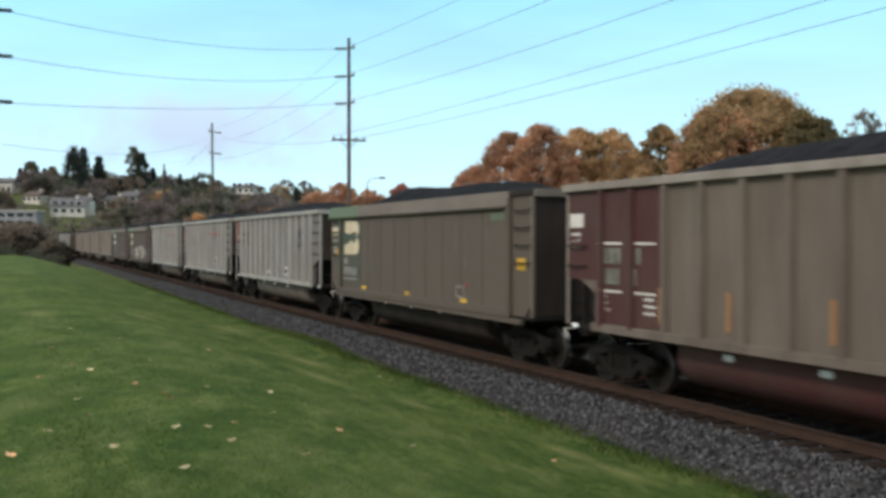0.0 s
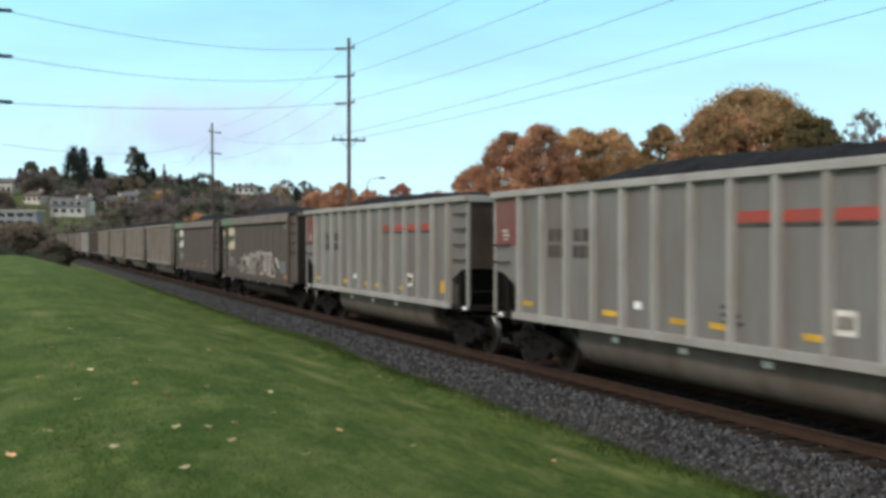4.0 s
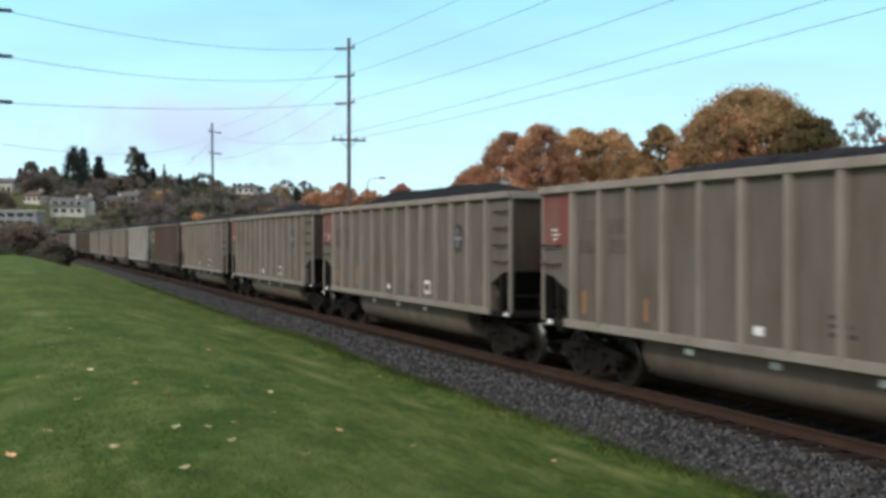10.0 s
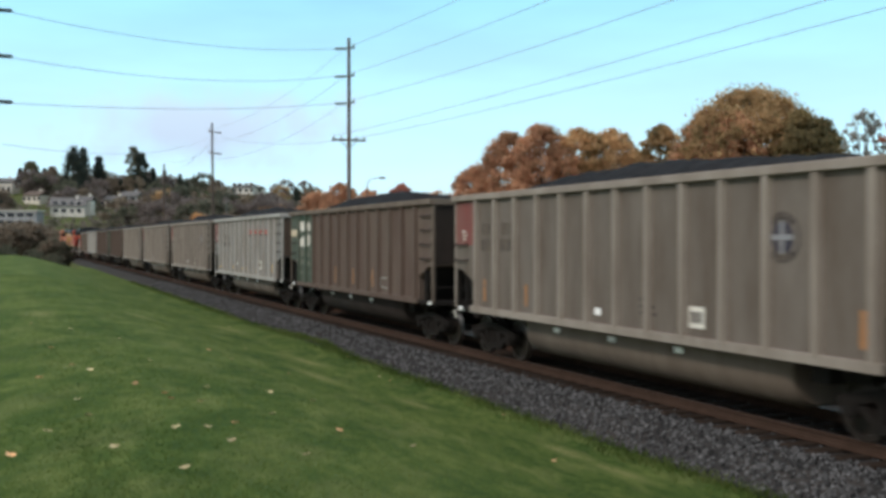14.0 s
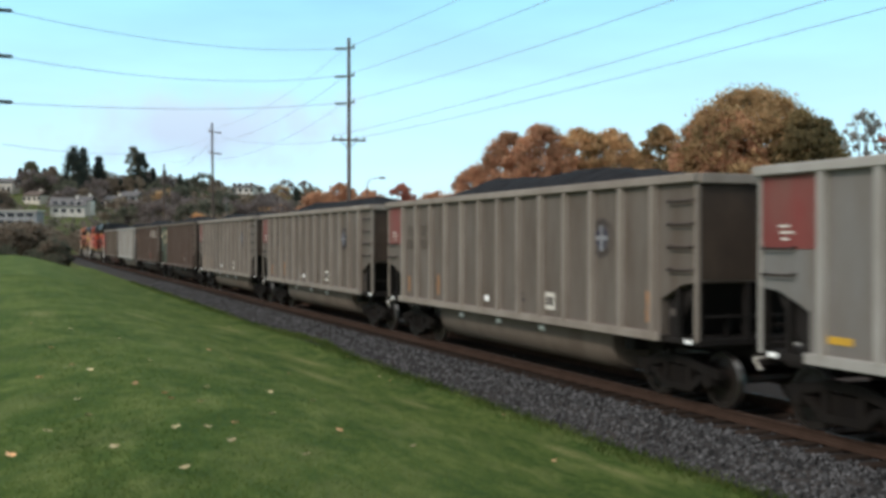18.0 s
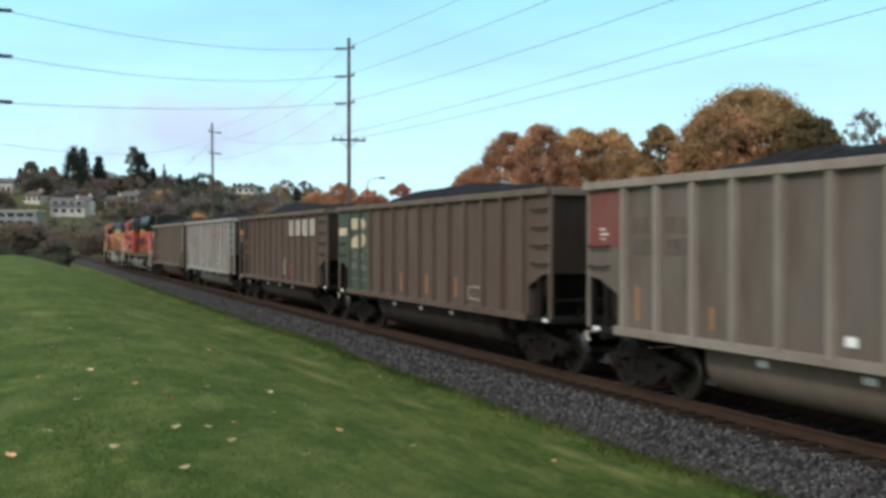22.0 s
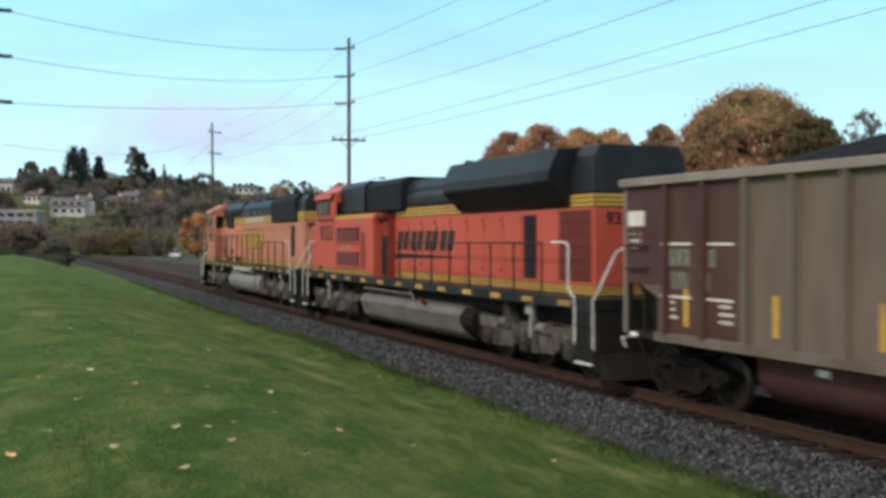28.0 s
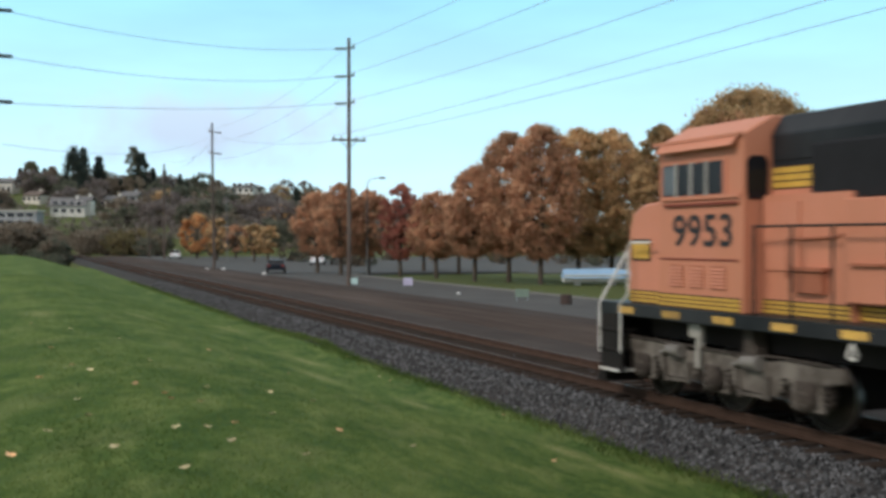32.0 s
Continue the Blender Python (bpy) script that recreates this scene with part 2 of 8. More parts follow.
BARK = mat("bark", (0.075, 0.058, 0.045), 0.95, 0.0, 0.3, 5.0, 30, 0.5)


# ---- mesh tools ----
class Shape:
    """Vertices and faces that grow piece by piece."""

    def __init__(self):
        self.v, self.f = [], []

    def add(self, verts, faces):
        n = len(self.v)
        self.v += [tuple(p) for p in verts]
        self.f += [tuple(i + n for i in q) for q in faces]
        return self

    def box(self, x0, x1, y0, y1, z0, z1):
        return self.add(product((x0, x1), (y0, y1), (z0, z1)),
                        ((0, 1, 3, 2), (4, 6, 7, 5), (0, 4, 5, 1), (2, 3, 7, 6), (0, 2, 6, 4), (1, 5, 7, 3)))

    def bar(self, a, b, w, h=None):
        """A square bar from a to b."""
        a, b, h = Vector(a), Vector(b), h or w
        d = (b - a).normalized()
        s = d.cross(Vector((0, 0, 1)) if abs(d.z) < 0.95 else Vector((0, 1, 0))).normalized()
        u = s.cross(d)
        c = [(-1, -1), (1, -1), (1, 1), (-1, 1)]
        v = [p + s * (i * w / 2) + u * (j * h / 2) for p in (a, b) for i, j in c]
        return self.add(v, ((3, 2, 1, 0), (4, 5, 6, 7), (0, 1, 5, 4), (1, 2, 6, 5), (2, 3, 7, 6), (3, 0, 4, 7)))

    def rod(self, a, b, r, r2=None, n=8):
        a, b, r2 = Vector(a), Vector(b), r if r2 is None else r2
        d = (b - a).normalized()
        s = d.cross(Vector((0, 0, 1)) if abs(d.z) < 0.95 else Vector((0, 1, 0))).normalized()
        u = s.cross(d)
        ring = [(math.cos(6.28318 * i / n), math.sin(6.28318 * i / n)) for i in range(n)]
        v = [p + s * (c * q) + u * (k * q) for p, q in ((a, r), (b, r2)) for c, k in ring]
        return self.add(v, [tuple(range(n - 1, -1, -1)), tuple(range(n, 2 * n))] +
                        [(i, (i + 1) % n, n + (i + 1) % n, n + i) for i in range(n)])

    def tube(self, pts, r, n=6):
        for a, b in zip(pts, pts[1:]):
            self.rod(a, b, r, n=n)
        return self

    def prism(self, pts, a, b, axis="x"):
        """A closed outline pushed from a to b along an axis. Outline in the other two axes, in order."""
        n = len(pts)

        def at(p, k):
            return (k, *p) if axis == "x" else (p[0], k, p[1]) if axis == "y" else (*p, k)
        v = [at(p, k) for k in (a, b) for p in pts]
        return self.add(v, [tuple(range(n - 1, -1, -1)), tuple(range(n, 2 * n))] +
                        [(i, (i + 1) % n, n + (i + 1) % n, n + i) for i in range(n)])

    def mesh(self, name, material=None, bevel=0.0, smooth=False, second=None):
        me = bpy.data.meshes.new(name)
        me.from_pydata(self.v, [], self.f)
        bm = bmesh.new()
        bm.from_mesh(me)
        bmesh.ops.recalc_face_normals(bm, faces=bm.faces)
        if bevel:
            es = [e for e in bm.edges if len(e.link_faces) == 2 and e.calc_face_angle(0) > 0.6]
            bmesh.ops.bevel(bm, geom=es, offset=bevel, segments=1, affect="EDGES", clamp_overlap=True)
        bm.to_mesh(me)
        bm.free()
        if smooth:
            me.polygons.foreach_set("use_smooth", [True] * len(me.polygons))
        if material:
            me.materials.append(material)
        return me


MESHES = {}


def part(name, shape, material, parent=None, label="", key=None, bevel=0.0, smooth=False, m=None):
    """Links a shape as ONE mesh object under a thing or part. Alike pieces share their mesh by key. shape: a Shape or a function that makes one."""
    k = (key, material.name) if key else None
    me = MESHES.get(k) if k else None
    if me is None:
        me = (shape() if callable(shape) else shape).mesh(name, material, bevel, smooth)
        if k:
            MESHES[k] = me
    ob = new(name, me)
    if parent is not None:
        ob.parent = parent
    if m is not None:
        ob.matrix_basis = m
    if label:
        ob["label"] = label
    return ob


def hub(name, m, label, category, group="", kind=""):
    """The Empty at the base of a thing."""
    ob = new(name)
    ob.empty_display_size = 0.3
    ob.matrix_basis = m
    return tagged(ob, label, category, group, kind)


def words(name, text, size, material, parent, m, label=""):
    """Lettering as a thin mesh."""
    cu = bpy.data.curves.new(name, "FONT")
    cu.body, cu.size, cu.extrude, cu.align_x, cu.align_y = text, size, 0.004, "CENTER", "CENTER"
    cu.offset, cu.space_character = 0.018 * size, 1.06
    tmp = bpy.data.objects.new(name, cu)
    scene.collection.objects.link(tmp)
    bpy.context.view_layer.update()
    me = bpy.data.meshes.new_from_object(tmp.evaluated_get(bpy.context.evaluated_depsgraph_get()))
    bpy.data.objects.remove(tmp)
    me.materials.clear()
    me.materials.append(material)
    ob = new(name, me)
    ob.parent, ob.matrix_basis = parent, m
    if label:
        ob["label"] = label
    return ob



# ---- ground ----
TOE, GROUND, LAWN = TRACK - 2.40, -0.50, 1.2


def smooth(a, b, x):
    t = min(max((x - a) / (b - a), 0.0), 1.0)
    return t * t * (3 - 2 * t)


def crest(across):
    """Height of the far hill's ridge, lower towards its end."""
    return float(np.interp(across, (-0.8, -0.42, -0.30, -0.23, -0.125, -0.05, 0.1, 0.5), (44, 38.5, 34.5, 29, 25, 19, 12, 8)))


def foot(across):
    """Depth at which the hill begins: farther back where the railway bends away."""
    return float(np.interp(across, (-0.32, -0.22), (296, 214)))


def ground_z(x, y):
    depth = x * AHEAD.x + y * AHEAD.y
    if x < TOE and depth < 205:
        z = -0.62 + (LAWN + 0.62) * smooth(0.0, 9.0, TOE - x) + 0.05 * noise.noise((x * 0.25, y * 0.18, 3.0))
        # a low swell where the turf creeps up the stones
        z += 0.15 * math.exp(-((y - 33.5) / 3.8) ** 2) * smooth(3.0, 0.0, TOE - x)
        return z - 1.3 * smooth(118, 150, y)
    z = GROUND - 0.12
    if depth > 200:
        across = (x * RIGHT.x + y * RIGHT.y) / depth
        z += crest(across) * min(max((depth - foot(across)) / (330 - 0.1 * foot(across)), 0), 1) ** 0.92 + 0.8 * noise.noise((x * 0.03, y * 0.03, 1.0)) * smooth(foot(across), foot(across) + 70, depth)
    return z


def lawn_material():
    m = bpy.data.materials.new("mown lawn")
    m.use_nodes = True
    nt = m.node_tree
    add, wire = nt.nodes.new, nt.links.new
    b = nt.nodes["Principled BSDF"]
    co = add("ShaderNodeTexCoord")
    mp = add("ShaderNodeMapping")
    mp.vector_type = "TEXTURE"
    mp.inputs["Rotation"].default_value = (0, 0, radians(-TURN))
    mp.inputs["Scale"].default_value = (1.0, 2.6, 1)   # mown along the slope
    wire(co.outputs["Object"], mp.inputs[0])
    big, mid, fine = (add("ShaderNodeTexNoise") for _ in range(3))
    for n, s, d, src in ((big, 1.1, 5, mp.outputs[0]), (mid, 7.0, 6, mp.outputs[0]), (fine, 45, 4, co.outputs["Object"])):
        n.inputs["Scale"].default_value, n.inputs["Detail"].default_value = s, d
        wire(src, n.inputs["Vector"])
    ramp = add("ShaderNodeValToRGB")
    ramp.color_ramp.elements[0].position, ramp.color_ramp.elements[0].color = 0.50, (0.046, 0.084, 0.022, 1)
    ramp.color_ramp.elements[1].position, ramp.color_ramp.elements[1].color = 0.84, (0.135, 0.172, 0.050, 1)
    e = ramp.color_ramp.elements.new(0.66)
    e.color = (0.074, 0.116, 0.029, 1)
    s1 = add("ShaderNodeMath")
    s1.operation = "MULTIPLY_ADD"
    wire(mid.outputs["Fac"], s1.inputs[0])
    s1.inputs[1].default_value = 0.62
    s0 = add("ShaderNodeMath")
    s0.operation = "MULTIPLY"
    wire(big.outputs["Fac"], s0.inputs[0])
    s0.inputs[1].default_value = 0.72
    wire(s0.outputs[0], s1.inputs[2])
    wire(s1.outputs[0], ramp.inputs[0])
    hs = add("ShaderNodeHueSaturation")
    wire(ramp.outputs[0], hs.inputs["Color"])
    vr = add("ShaderNodeMapRange")
    wire(fine.outputs["Fac"], vr.inputs["Value"])
    vr.inputs["From Min"].default_value, vr.inputs["From Max"].default_value = 0.3, 0.7
    vr.inputs["To Min"].default_value, vr.inputs["To Max"].default_value = 0.75, 1.2
    wire(vr.outputs[0], hs.inputs["Value"])
    # bleached thin patches
    dry = add("ShaderNodeTexNoise")
    dry.inputs["Scale"].default_value, dry.inputs["Detail"].default_value = 1.7, 5
    mp2 = add("ShaderNodeMapping")
    mp2.inputs["Location"].default_value = (4.2, 1.7, 0)
    wire(mp.outputs[0], mp2.inputs[0])
    wire(mp2.outputs[0], dry.inputs["Vector"])
    dm = add("ShaderNodeMapRange")
    wire(dry.outputs["Fac"], dm.inputs["Value"])
    for k, v in (("From Min", 0.50), ("From Max", 0.74), ("To Min", 0.0), ("To Max", 0.42)):
        dm.inputs[k].default_value = v
    # a few thin worn spots down the slope
    worn = dm.outputs[0]
    for px, py, r in ((5.96, 21.6, 0.95), (7.97, 14.5, 0.55), (7.99, 13.0, 0.5), (6.97, 36.4, 1.3), (7.18, 19.0, 0.6), (6.99, 26.4, 0.9), (3.3, 29.6, 1.0), (0.6, 24.0, 0.8)):
        dv = add("ShaderNodeVectorMath")
        dv.operation = "DISTANCE"
        flat = add("ShaderNodeVectorMath")
        flat.operation = "MULTIPLY"
        wire(co.outputs["Object"], flat.inputs[0])
        flat.inputs[1].default_value = (1.3, 0.42, 0)
        wire(flat.outputs[0], dv.inputs[0])
        dv.inputs[1].default_value = (px * 1.3, py * 0.42, 0)
        rag = add("ShaderNodeMath")
        rag.operation = "MULTIPLY_ADD"
        wire(mid.outputs["Fac"], rag.inputs[0])
        rag.inputs[1].default_value = 1.1 * r
        wire(dv.outputs["Value"], rag.inputs[2])
        mr = add("ShaderNodeMapRange")
        mr.interpolation_type = "SMOOTHSTEP"
        wire(rag.outputs[0], mr.inputs["Value"])
        for k, v in (("From Min", 0.5 * r), ("From Max", 1.5 * r), ("To Min", 0.78), ("To Max", 0.0)):
            mr.inputs[k].default_value = v
        top = add("ShaderNodeMath")
        top.operation = "MAXIMUM"
        wire(worn, top.inputs[0])
        wire(mr.outputs[0], top.inputs[1])
        worn = top.outputs[0]
    mx = add("ShaderNodeMix")
    mx.data_type = "RGBA"
    wire(worn, mx.inputs["Factor"])
    wire(hs.outputs[0], mx.inputs["A"])
    mx.inputs["B"].default_value = (0.24, 0.245, 0.10, 1)
    # scrubby dull ground beyond the lawn and the railway
    sp = add("ShaderNodeSeparateXYZ")
    wire(co.outputs["Object"], sp.inputs[0])
    mask = None
    for axis, a, c in (("X", TOE + 1.0, TOE + 2.0), ("Y", 148.0, 160.0)):
        mr = add("ShaderNodeMapRange")
        wire(sp.outputs[axis], mr.inputs["Value"])
        mr.inputs["From Min"].default_value, mr.inputs["From Max"].default_value = a, c
        if mask is None:
            mask = mr
        else:
            top = add("ShaderNodeMath")
            top.operation = "MAXIMUM"
            wire(mask.outputs[0], top.inputs[0])
            wire(mr.outputs[0], top.inputs[1])
            mask = top
    scrub = add("ShaderNodeMix")
    scrub.data_type = "RGBA"
    wire(mid.outputs["Fac"], scrub.inputs["Factor"])
    scrub.inputs["A"].default_value, scrub.inputs["B"].default_value = (0.068, 0.092, 0.030, 1), (0.105, 0.112, 0.048, 1)
    mx3 = add("ShaderNodeMix")
    mx3.data_type = "RGBA"
    wire(mask.outputs[0], mx3.inputs["Factor"])
    wire(mx.outputs["Result"], mx3.inputs["A"])
    wire(scrub.outputs["Result"], mx3.inputs["B"])
    wire(mx3.outputs["Result"], b.inputs["Base Color"])
    b.inputs["Roughness"].default_value = 0.9
    b.inputs["Specular IOR Level"].default_value = 0.04
    bp = add("ShaderNodeBump")
    bp.inputs["Strength"].default_value, bp.inputs["Distance"].default_value = 0.6, 0.03
    wire(fine.outputs["Fac"], bp.inputs["Height"])
    wire(bp.outputs[0], b.inputs["Normal"])
    return m


LAWN_MAT = lawn_material()


def steps(*spans):
    out = []
    for a, b, d in spans:
        n = max(1, round((b - a) / d))
        out += [a + (b - a) * i / n for i in range(n)]
    return out + [spans[-1][1]]


def build_ground():
    xs = steps((-3000, -600, 600), (-600, -60, 60), (-60, -14, 4), (-14, TOE, 0.6), (TOE, TOE + 0.05, 0.05), (TOE + 0.05, 60, 4), (60, 420, 14), (420, 3000, 400))
    ys = steps((-3000, -400, 600), (-400, -20, 40), (-20, 60, 1.5), (60, 160, 5), (160, 700, 14), (700, 4000, 500))
    v = [(x, y, ground_z(x, y)) for y in ys for x in xs]
    n = len(xs)
    f = [(j * n + i, j * n + i + 1, (j + 1) * n + i + 1, (j + 1) * n + i) for j in range(len(ys) - 1) for i in range(n - 1)]
    me = bpy.data.meshes.new("ground")
    me.from_pydata(v, [], f)
    me.polygons.foreach_set("use_smooth", [True] * len(f))
    me.materials.append(LAWN_MAT)
    tagged(new("ground", me), "green mown lawn sloping down to the railway", "lawn", kind="structure")


build_ground()


def scatter(name, count, spread, verts, faces, size, material, label, parent=None, seed=1):
    """Many small alike pieces in one mesh: spread(rng, n) gives places; each piece is turned, scaled and dented."""
    rng = np.random.default_rng(seed)
    base = np.array(verts, float)
    pts = spread(rng, count)
    q = rng.normal(size=(count, 4))
    q /= np.linalg.norm(q, axis=1)[:, None]
    w, x, y, z = q.T
    rot = np.stack([np.stack([1 - 2 * (y * y + z * z), 2 * (x * y - z * w), 2 * (x * z + y * w)], 1),
                    np.stack([2 * (x * y + z * w), 1 - 2 * (x * x + z * z), 2 * (y * z - x * w)], 1),
                    np.stack([2 * (x * z - y * w), 2 * (y * z + x * w), 1 - 2 * (x * x + y * y)], 1)], 1)
    s = rng.uniform(size[0], size[1], (count, 1, 1))
    b = base[None] * rng.uniform(0.65, 1.25, (count, len(base), 1)) * s
    v = np.einsum("nij,nkj->nki", rot, b) + pts[:, None]
    f = (np.array(faces)[None] + (np.arange(count) * len(base))[:, None, None]).reshape(-1, len(faces[0]))
    me = bpy.data.meshes.new(name)
    me.from_pydata(v.reshape(-1, 3).tolist(), [], f.tolist())
    me.materials.append(material)
    ob = new(name, me)
    if parent is not None:
        ob.parent = parent
        ob["kind"] = "stuff"
        ob["label"] = label
    else:
        tagged(ob, label, name.replace("_", " "), kind="stuff")
    return ob


OCTA_V = [(1, 0, 0), (-1, 0, 0), (0, 1, 0), (0, -1, 0), (0, 0, 1), (0, 0, -1)]
OCTA_F = [(0, 2, 4), (2, 1, 4), (1, 3, 4), (3, 0, 4), (2, 0, 5), (1, 2, 5), (3, 1, 5), (0, 3, 5)]


@lru_cache(None)
def stone_mat():
    m = STONE.copy()
    m.name = "mixed ballast stones"
    nt = m.node_tree
    geo = nt.nodes.new("ShaderNodeNewGeometry")
    mr = nt.nodes.new("ShaderNodeMapRange")
    mr.inputs["To Min"].default_value, mr.inputs["To Max"].default_value = 0.30, 1.9
    few = nt.nodes.new("ShaderNodeMath")
    few.operation = "POWER"
    few.inputs[1].default_value = 1.7
    nt.links.new(geo.outputs["Random Per Island"], few.inputs[0])
    nt.links.new(few.outputs[0], mr.inputs["Value"])
    hsv = next(n for n in nt.nodes if n.type == "HUE_SAT")
    nt.links.new(mr.outputs[0], hsv.inputs["Value"])
    return m


STATIONS = steps((-120, BEND, 44), (BEND, BEND + 320, 6))


def swept(outline):
    """A closed outline (side, z) carried along the track."""
    v = [(*along(st, a)[:2], b) for st in STATIONS for a, b in outline]
    n, m = len(outline), len(STATIONS)
    f = [tuple(range(n - 1, -1, -1)), tuple(range((m - 1) * n, m * n))]
    f += [(k * n + i, k * n + (i + 1) % n, (k + 1) * n + (i + 1) % n, (k + 1) * n + i) for k in range(m - 1) for i in range(n)]
    return Shape().add(v, f)


def build_track():
    GRAVEL = mat("brown cinder gravel", (0.044, 0.030, 0.024), 0.95, 0.0, 0.35, 0.5, 14, 0.6, (0.105, 0.082, 0.070), 0.62, 1.0, spec=0.03)
    BED = mat("packed ballast", (0.048, 0.046, 0.046), 0.95, 0.0, 0.4, 1.2, 22, 0.8, (0.050, 0.042, 0.037), 0.4, 0.6, spec=0.03)
    for n in GRAVEL.node_tree.nodes:
        if n.type == "MAPPING":
            n.inputs["Scale"].default_value = (1.0, 0.035, 1.0)   # wheel-worn streaks along the track
    c = TRACK
    bed = tagged(part("ballast_bed", swept([(-2.5, -0.75), (-2.4, -0.60), (-1.75, -0.27), (-1.55, -0.225), (1.55, -0.225), (1.75, -0.27), (2.5, -0.48), (2.6, -0.75)]), BED),
                 "grey crushed-stone railway ballast shoulder", "ballast", kind="structure")
    PALE_GRAVEL = mat("grey brown gravel", (0.070, 0.058, 0.052), 0.95, 0.0, 0.3, 0.6, 16, 0.6, (0.045, 0.034, 0.029), 0.55, 1.0, spec=0.03)
    for n in PALE_GRAVEL.node_tree.nodes:
        if n.type == "MAPPING":
            n.inputs["Scale"].default_value = (1.0, 0.05, 1.0)
    bands = (("gravel_strip", PALE_GRAVEL, [(2.4, -0.70), (2.5, -0.46), (4.65, -0.43), (4.65, -0.70)], "grey brown gravel strip beside the railway"),
             ("cinder_strip", GRAVEL, [(4.65, -0.70), (4.65, -0.42), (6.4, -0.36), (8.25, -0.37), (8.25, -0.70)], "dark brown cinder strip beside the railway"),
             ("road_verge", PALE_GRAVEL, [(8.25, -0.70), (8.25, -0.38), (10.2, -0.43), (10.6, -0.70)], "trodden gravel verge of the road"))
    for name, stuff, outline, label in bands:
        tagged(part(name, Shape().prism([(c + a, z) for a, z in outline], -120, 216, "y"), stuff), label, "gravel", kind="structure")

    def slope(rng, n):
        y = 3 + 75 * rng.random(n) ** 1.7
        x = TOE - 0.05 + rng.random(n) * 1.35
        z = np.interp(x, [TOE - 0.1, TOE, c - 1.75, c - 1.55, c], [-0.66, -0.60, -0.27, -0.225, -0.225])
        return np.stack([x, y, z + rng.random(n) * 0.015], 1)

    def between(rng, n):
        y = 3 + 70 * rng.random(n) ** 1.4
        x = c - 1.1 + rng.random(n) * 2.6
        return np.stack([x, y, np.full(n, -0.225) + rng.random(n) * 0.01], 1)
    scatter("ballast_stones", 24000, slope, OCTA_V, OCTA_F, (0.022, 0.050), stone_mat(), "loose grey crushed stones", bed, 5)
    scatter("ballast_stones", 5000, between, OCTA_V, OCTA_F, (0.02, 0.045), stone_mat(), "rust-stained crushed stones between the ties", bed, 6)
    # larger single stones along the toe
    rng = random.Random(8)
    stone = Shape().add([(a * 0.06, b * 0.05, d * 0.04) for a, b, d in OCTA_V], OCTA_F)
    for i in range(220):
        y = 4.5 + 26 * rng.random() ** 1.3
        x = TOE + 0.02 + rng.random() * 0.75
        z = -0.60 + 0.33 * (x - TOE) / 0.65 + 0.02
        part("stone", lambda: stone, STONE, bed, key="stone", m=pose(x, y, z, rng.uniform(0, 360), rng.uniform(0, 360), rng.uniform(0, 360)))
    track = hub("railway_track", pose(0, 0, 0), "straight single railway track with rusty rails on timber ties", "railway track", kind="structure")
    prof = [(-0.07, -0.17), (0.07, -0.17), (0.07, -0.155), (0.01, -0.135), (0.01, -0.045), (0.036, -0.035), (0.036, -0.004), (0.03, 0), (-0.03, 0), (-0.036, -0.004),
            (-0.036, -0.035), (-0.01, -0.045), (-0.01, -0.135), (-0.07, -0.155)]
    for side in (-0.753, 0.753):
        rail = part("rail", swept([(side + a, b) for a, b in prof]), RUST, track, "rust-brown steel rail")
        part("running_surface", swept([(side - 0.026, 0.0), (side - 0.026, 0.002), (side + 0.026, 0.002), (side + 0.026, 0.0)]), SHINE, rail, "polished rail head")
    for i in range(290):
        part("tie", lambda: Shape().box(-1.28, 1.28, -0.115, 0.115, -0.35, -0.172), TIE, track, key="tie", bevel=0.012,
             m=pose(c + rng.uniform(-0.03, 0.03), 2 + i * 0.51, rng.uniform(-0.006, 0.003), 0, 0, rng.uniform(-0.6, 0.6)))
    ASPHALT = mat("worn asphalt", (0.088, 0.085, 0.083), 0.9, 0.0, 0.2, 0.3, 20, 0.2, (0.11, 0.106, 0.10), 0.4, 0.25, spec=0.06)
    KERB = mat("concrete kerb", (0.15, 0.145, 0.135), 0.85, 0.0, 0.2, 2.0, 30, 0.2)
    tagged(part("road", Shape().box(c + 10.6, c + 17.4, -200, 215, -0.75, -0.47), ASPHALT), "grey worn asphalt road parallel to the railway", "road", kind="structure")
    tagged(part("parking_ground", Shape().box(c + 17.4, c + 36, 96, 205, -0.75, -0.46), ASPHALT), "grey asphalt car park surface", "car park", kind="structure")
    tagged(part("parking_ground", Shape().box(c + 36.3, c + 105, 92, 190, -0.78, -0.50), ASPHALT), "pale grey asphalt car park behind the grove", "car park", kind="structure")
    tagged(part("kerb", Shape().box(c + 17.4, c + 17.75, -200, 96, -0.7, -0.38), KERB), "pale concrete kerb along the road", "kerb", kind="structure")


build_track()


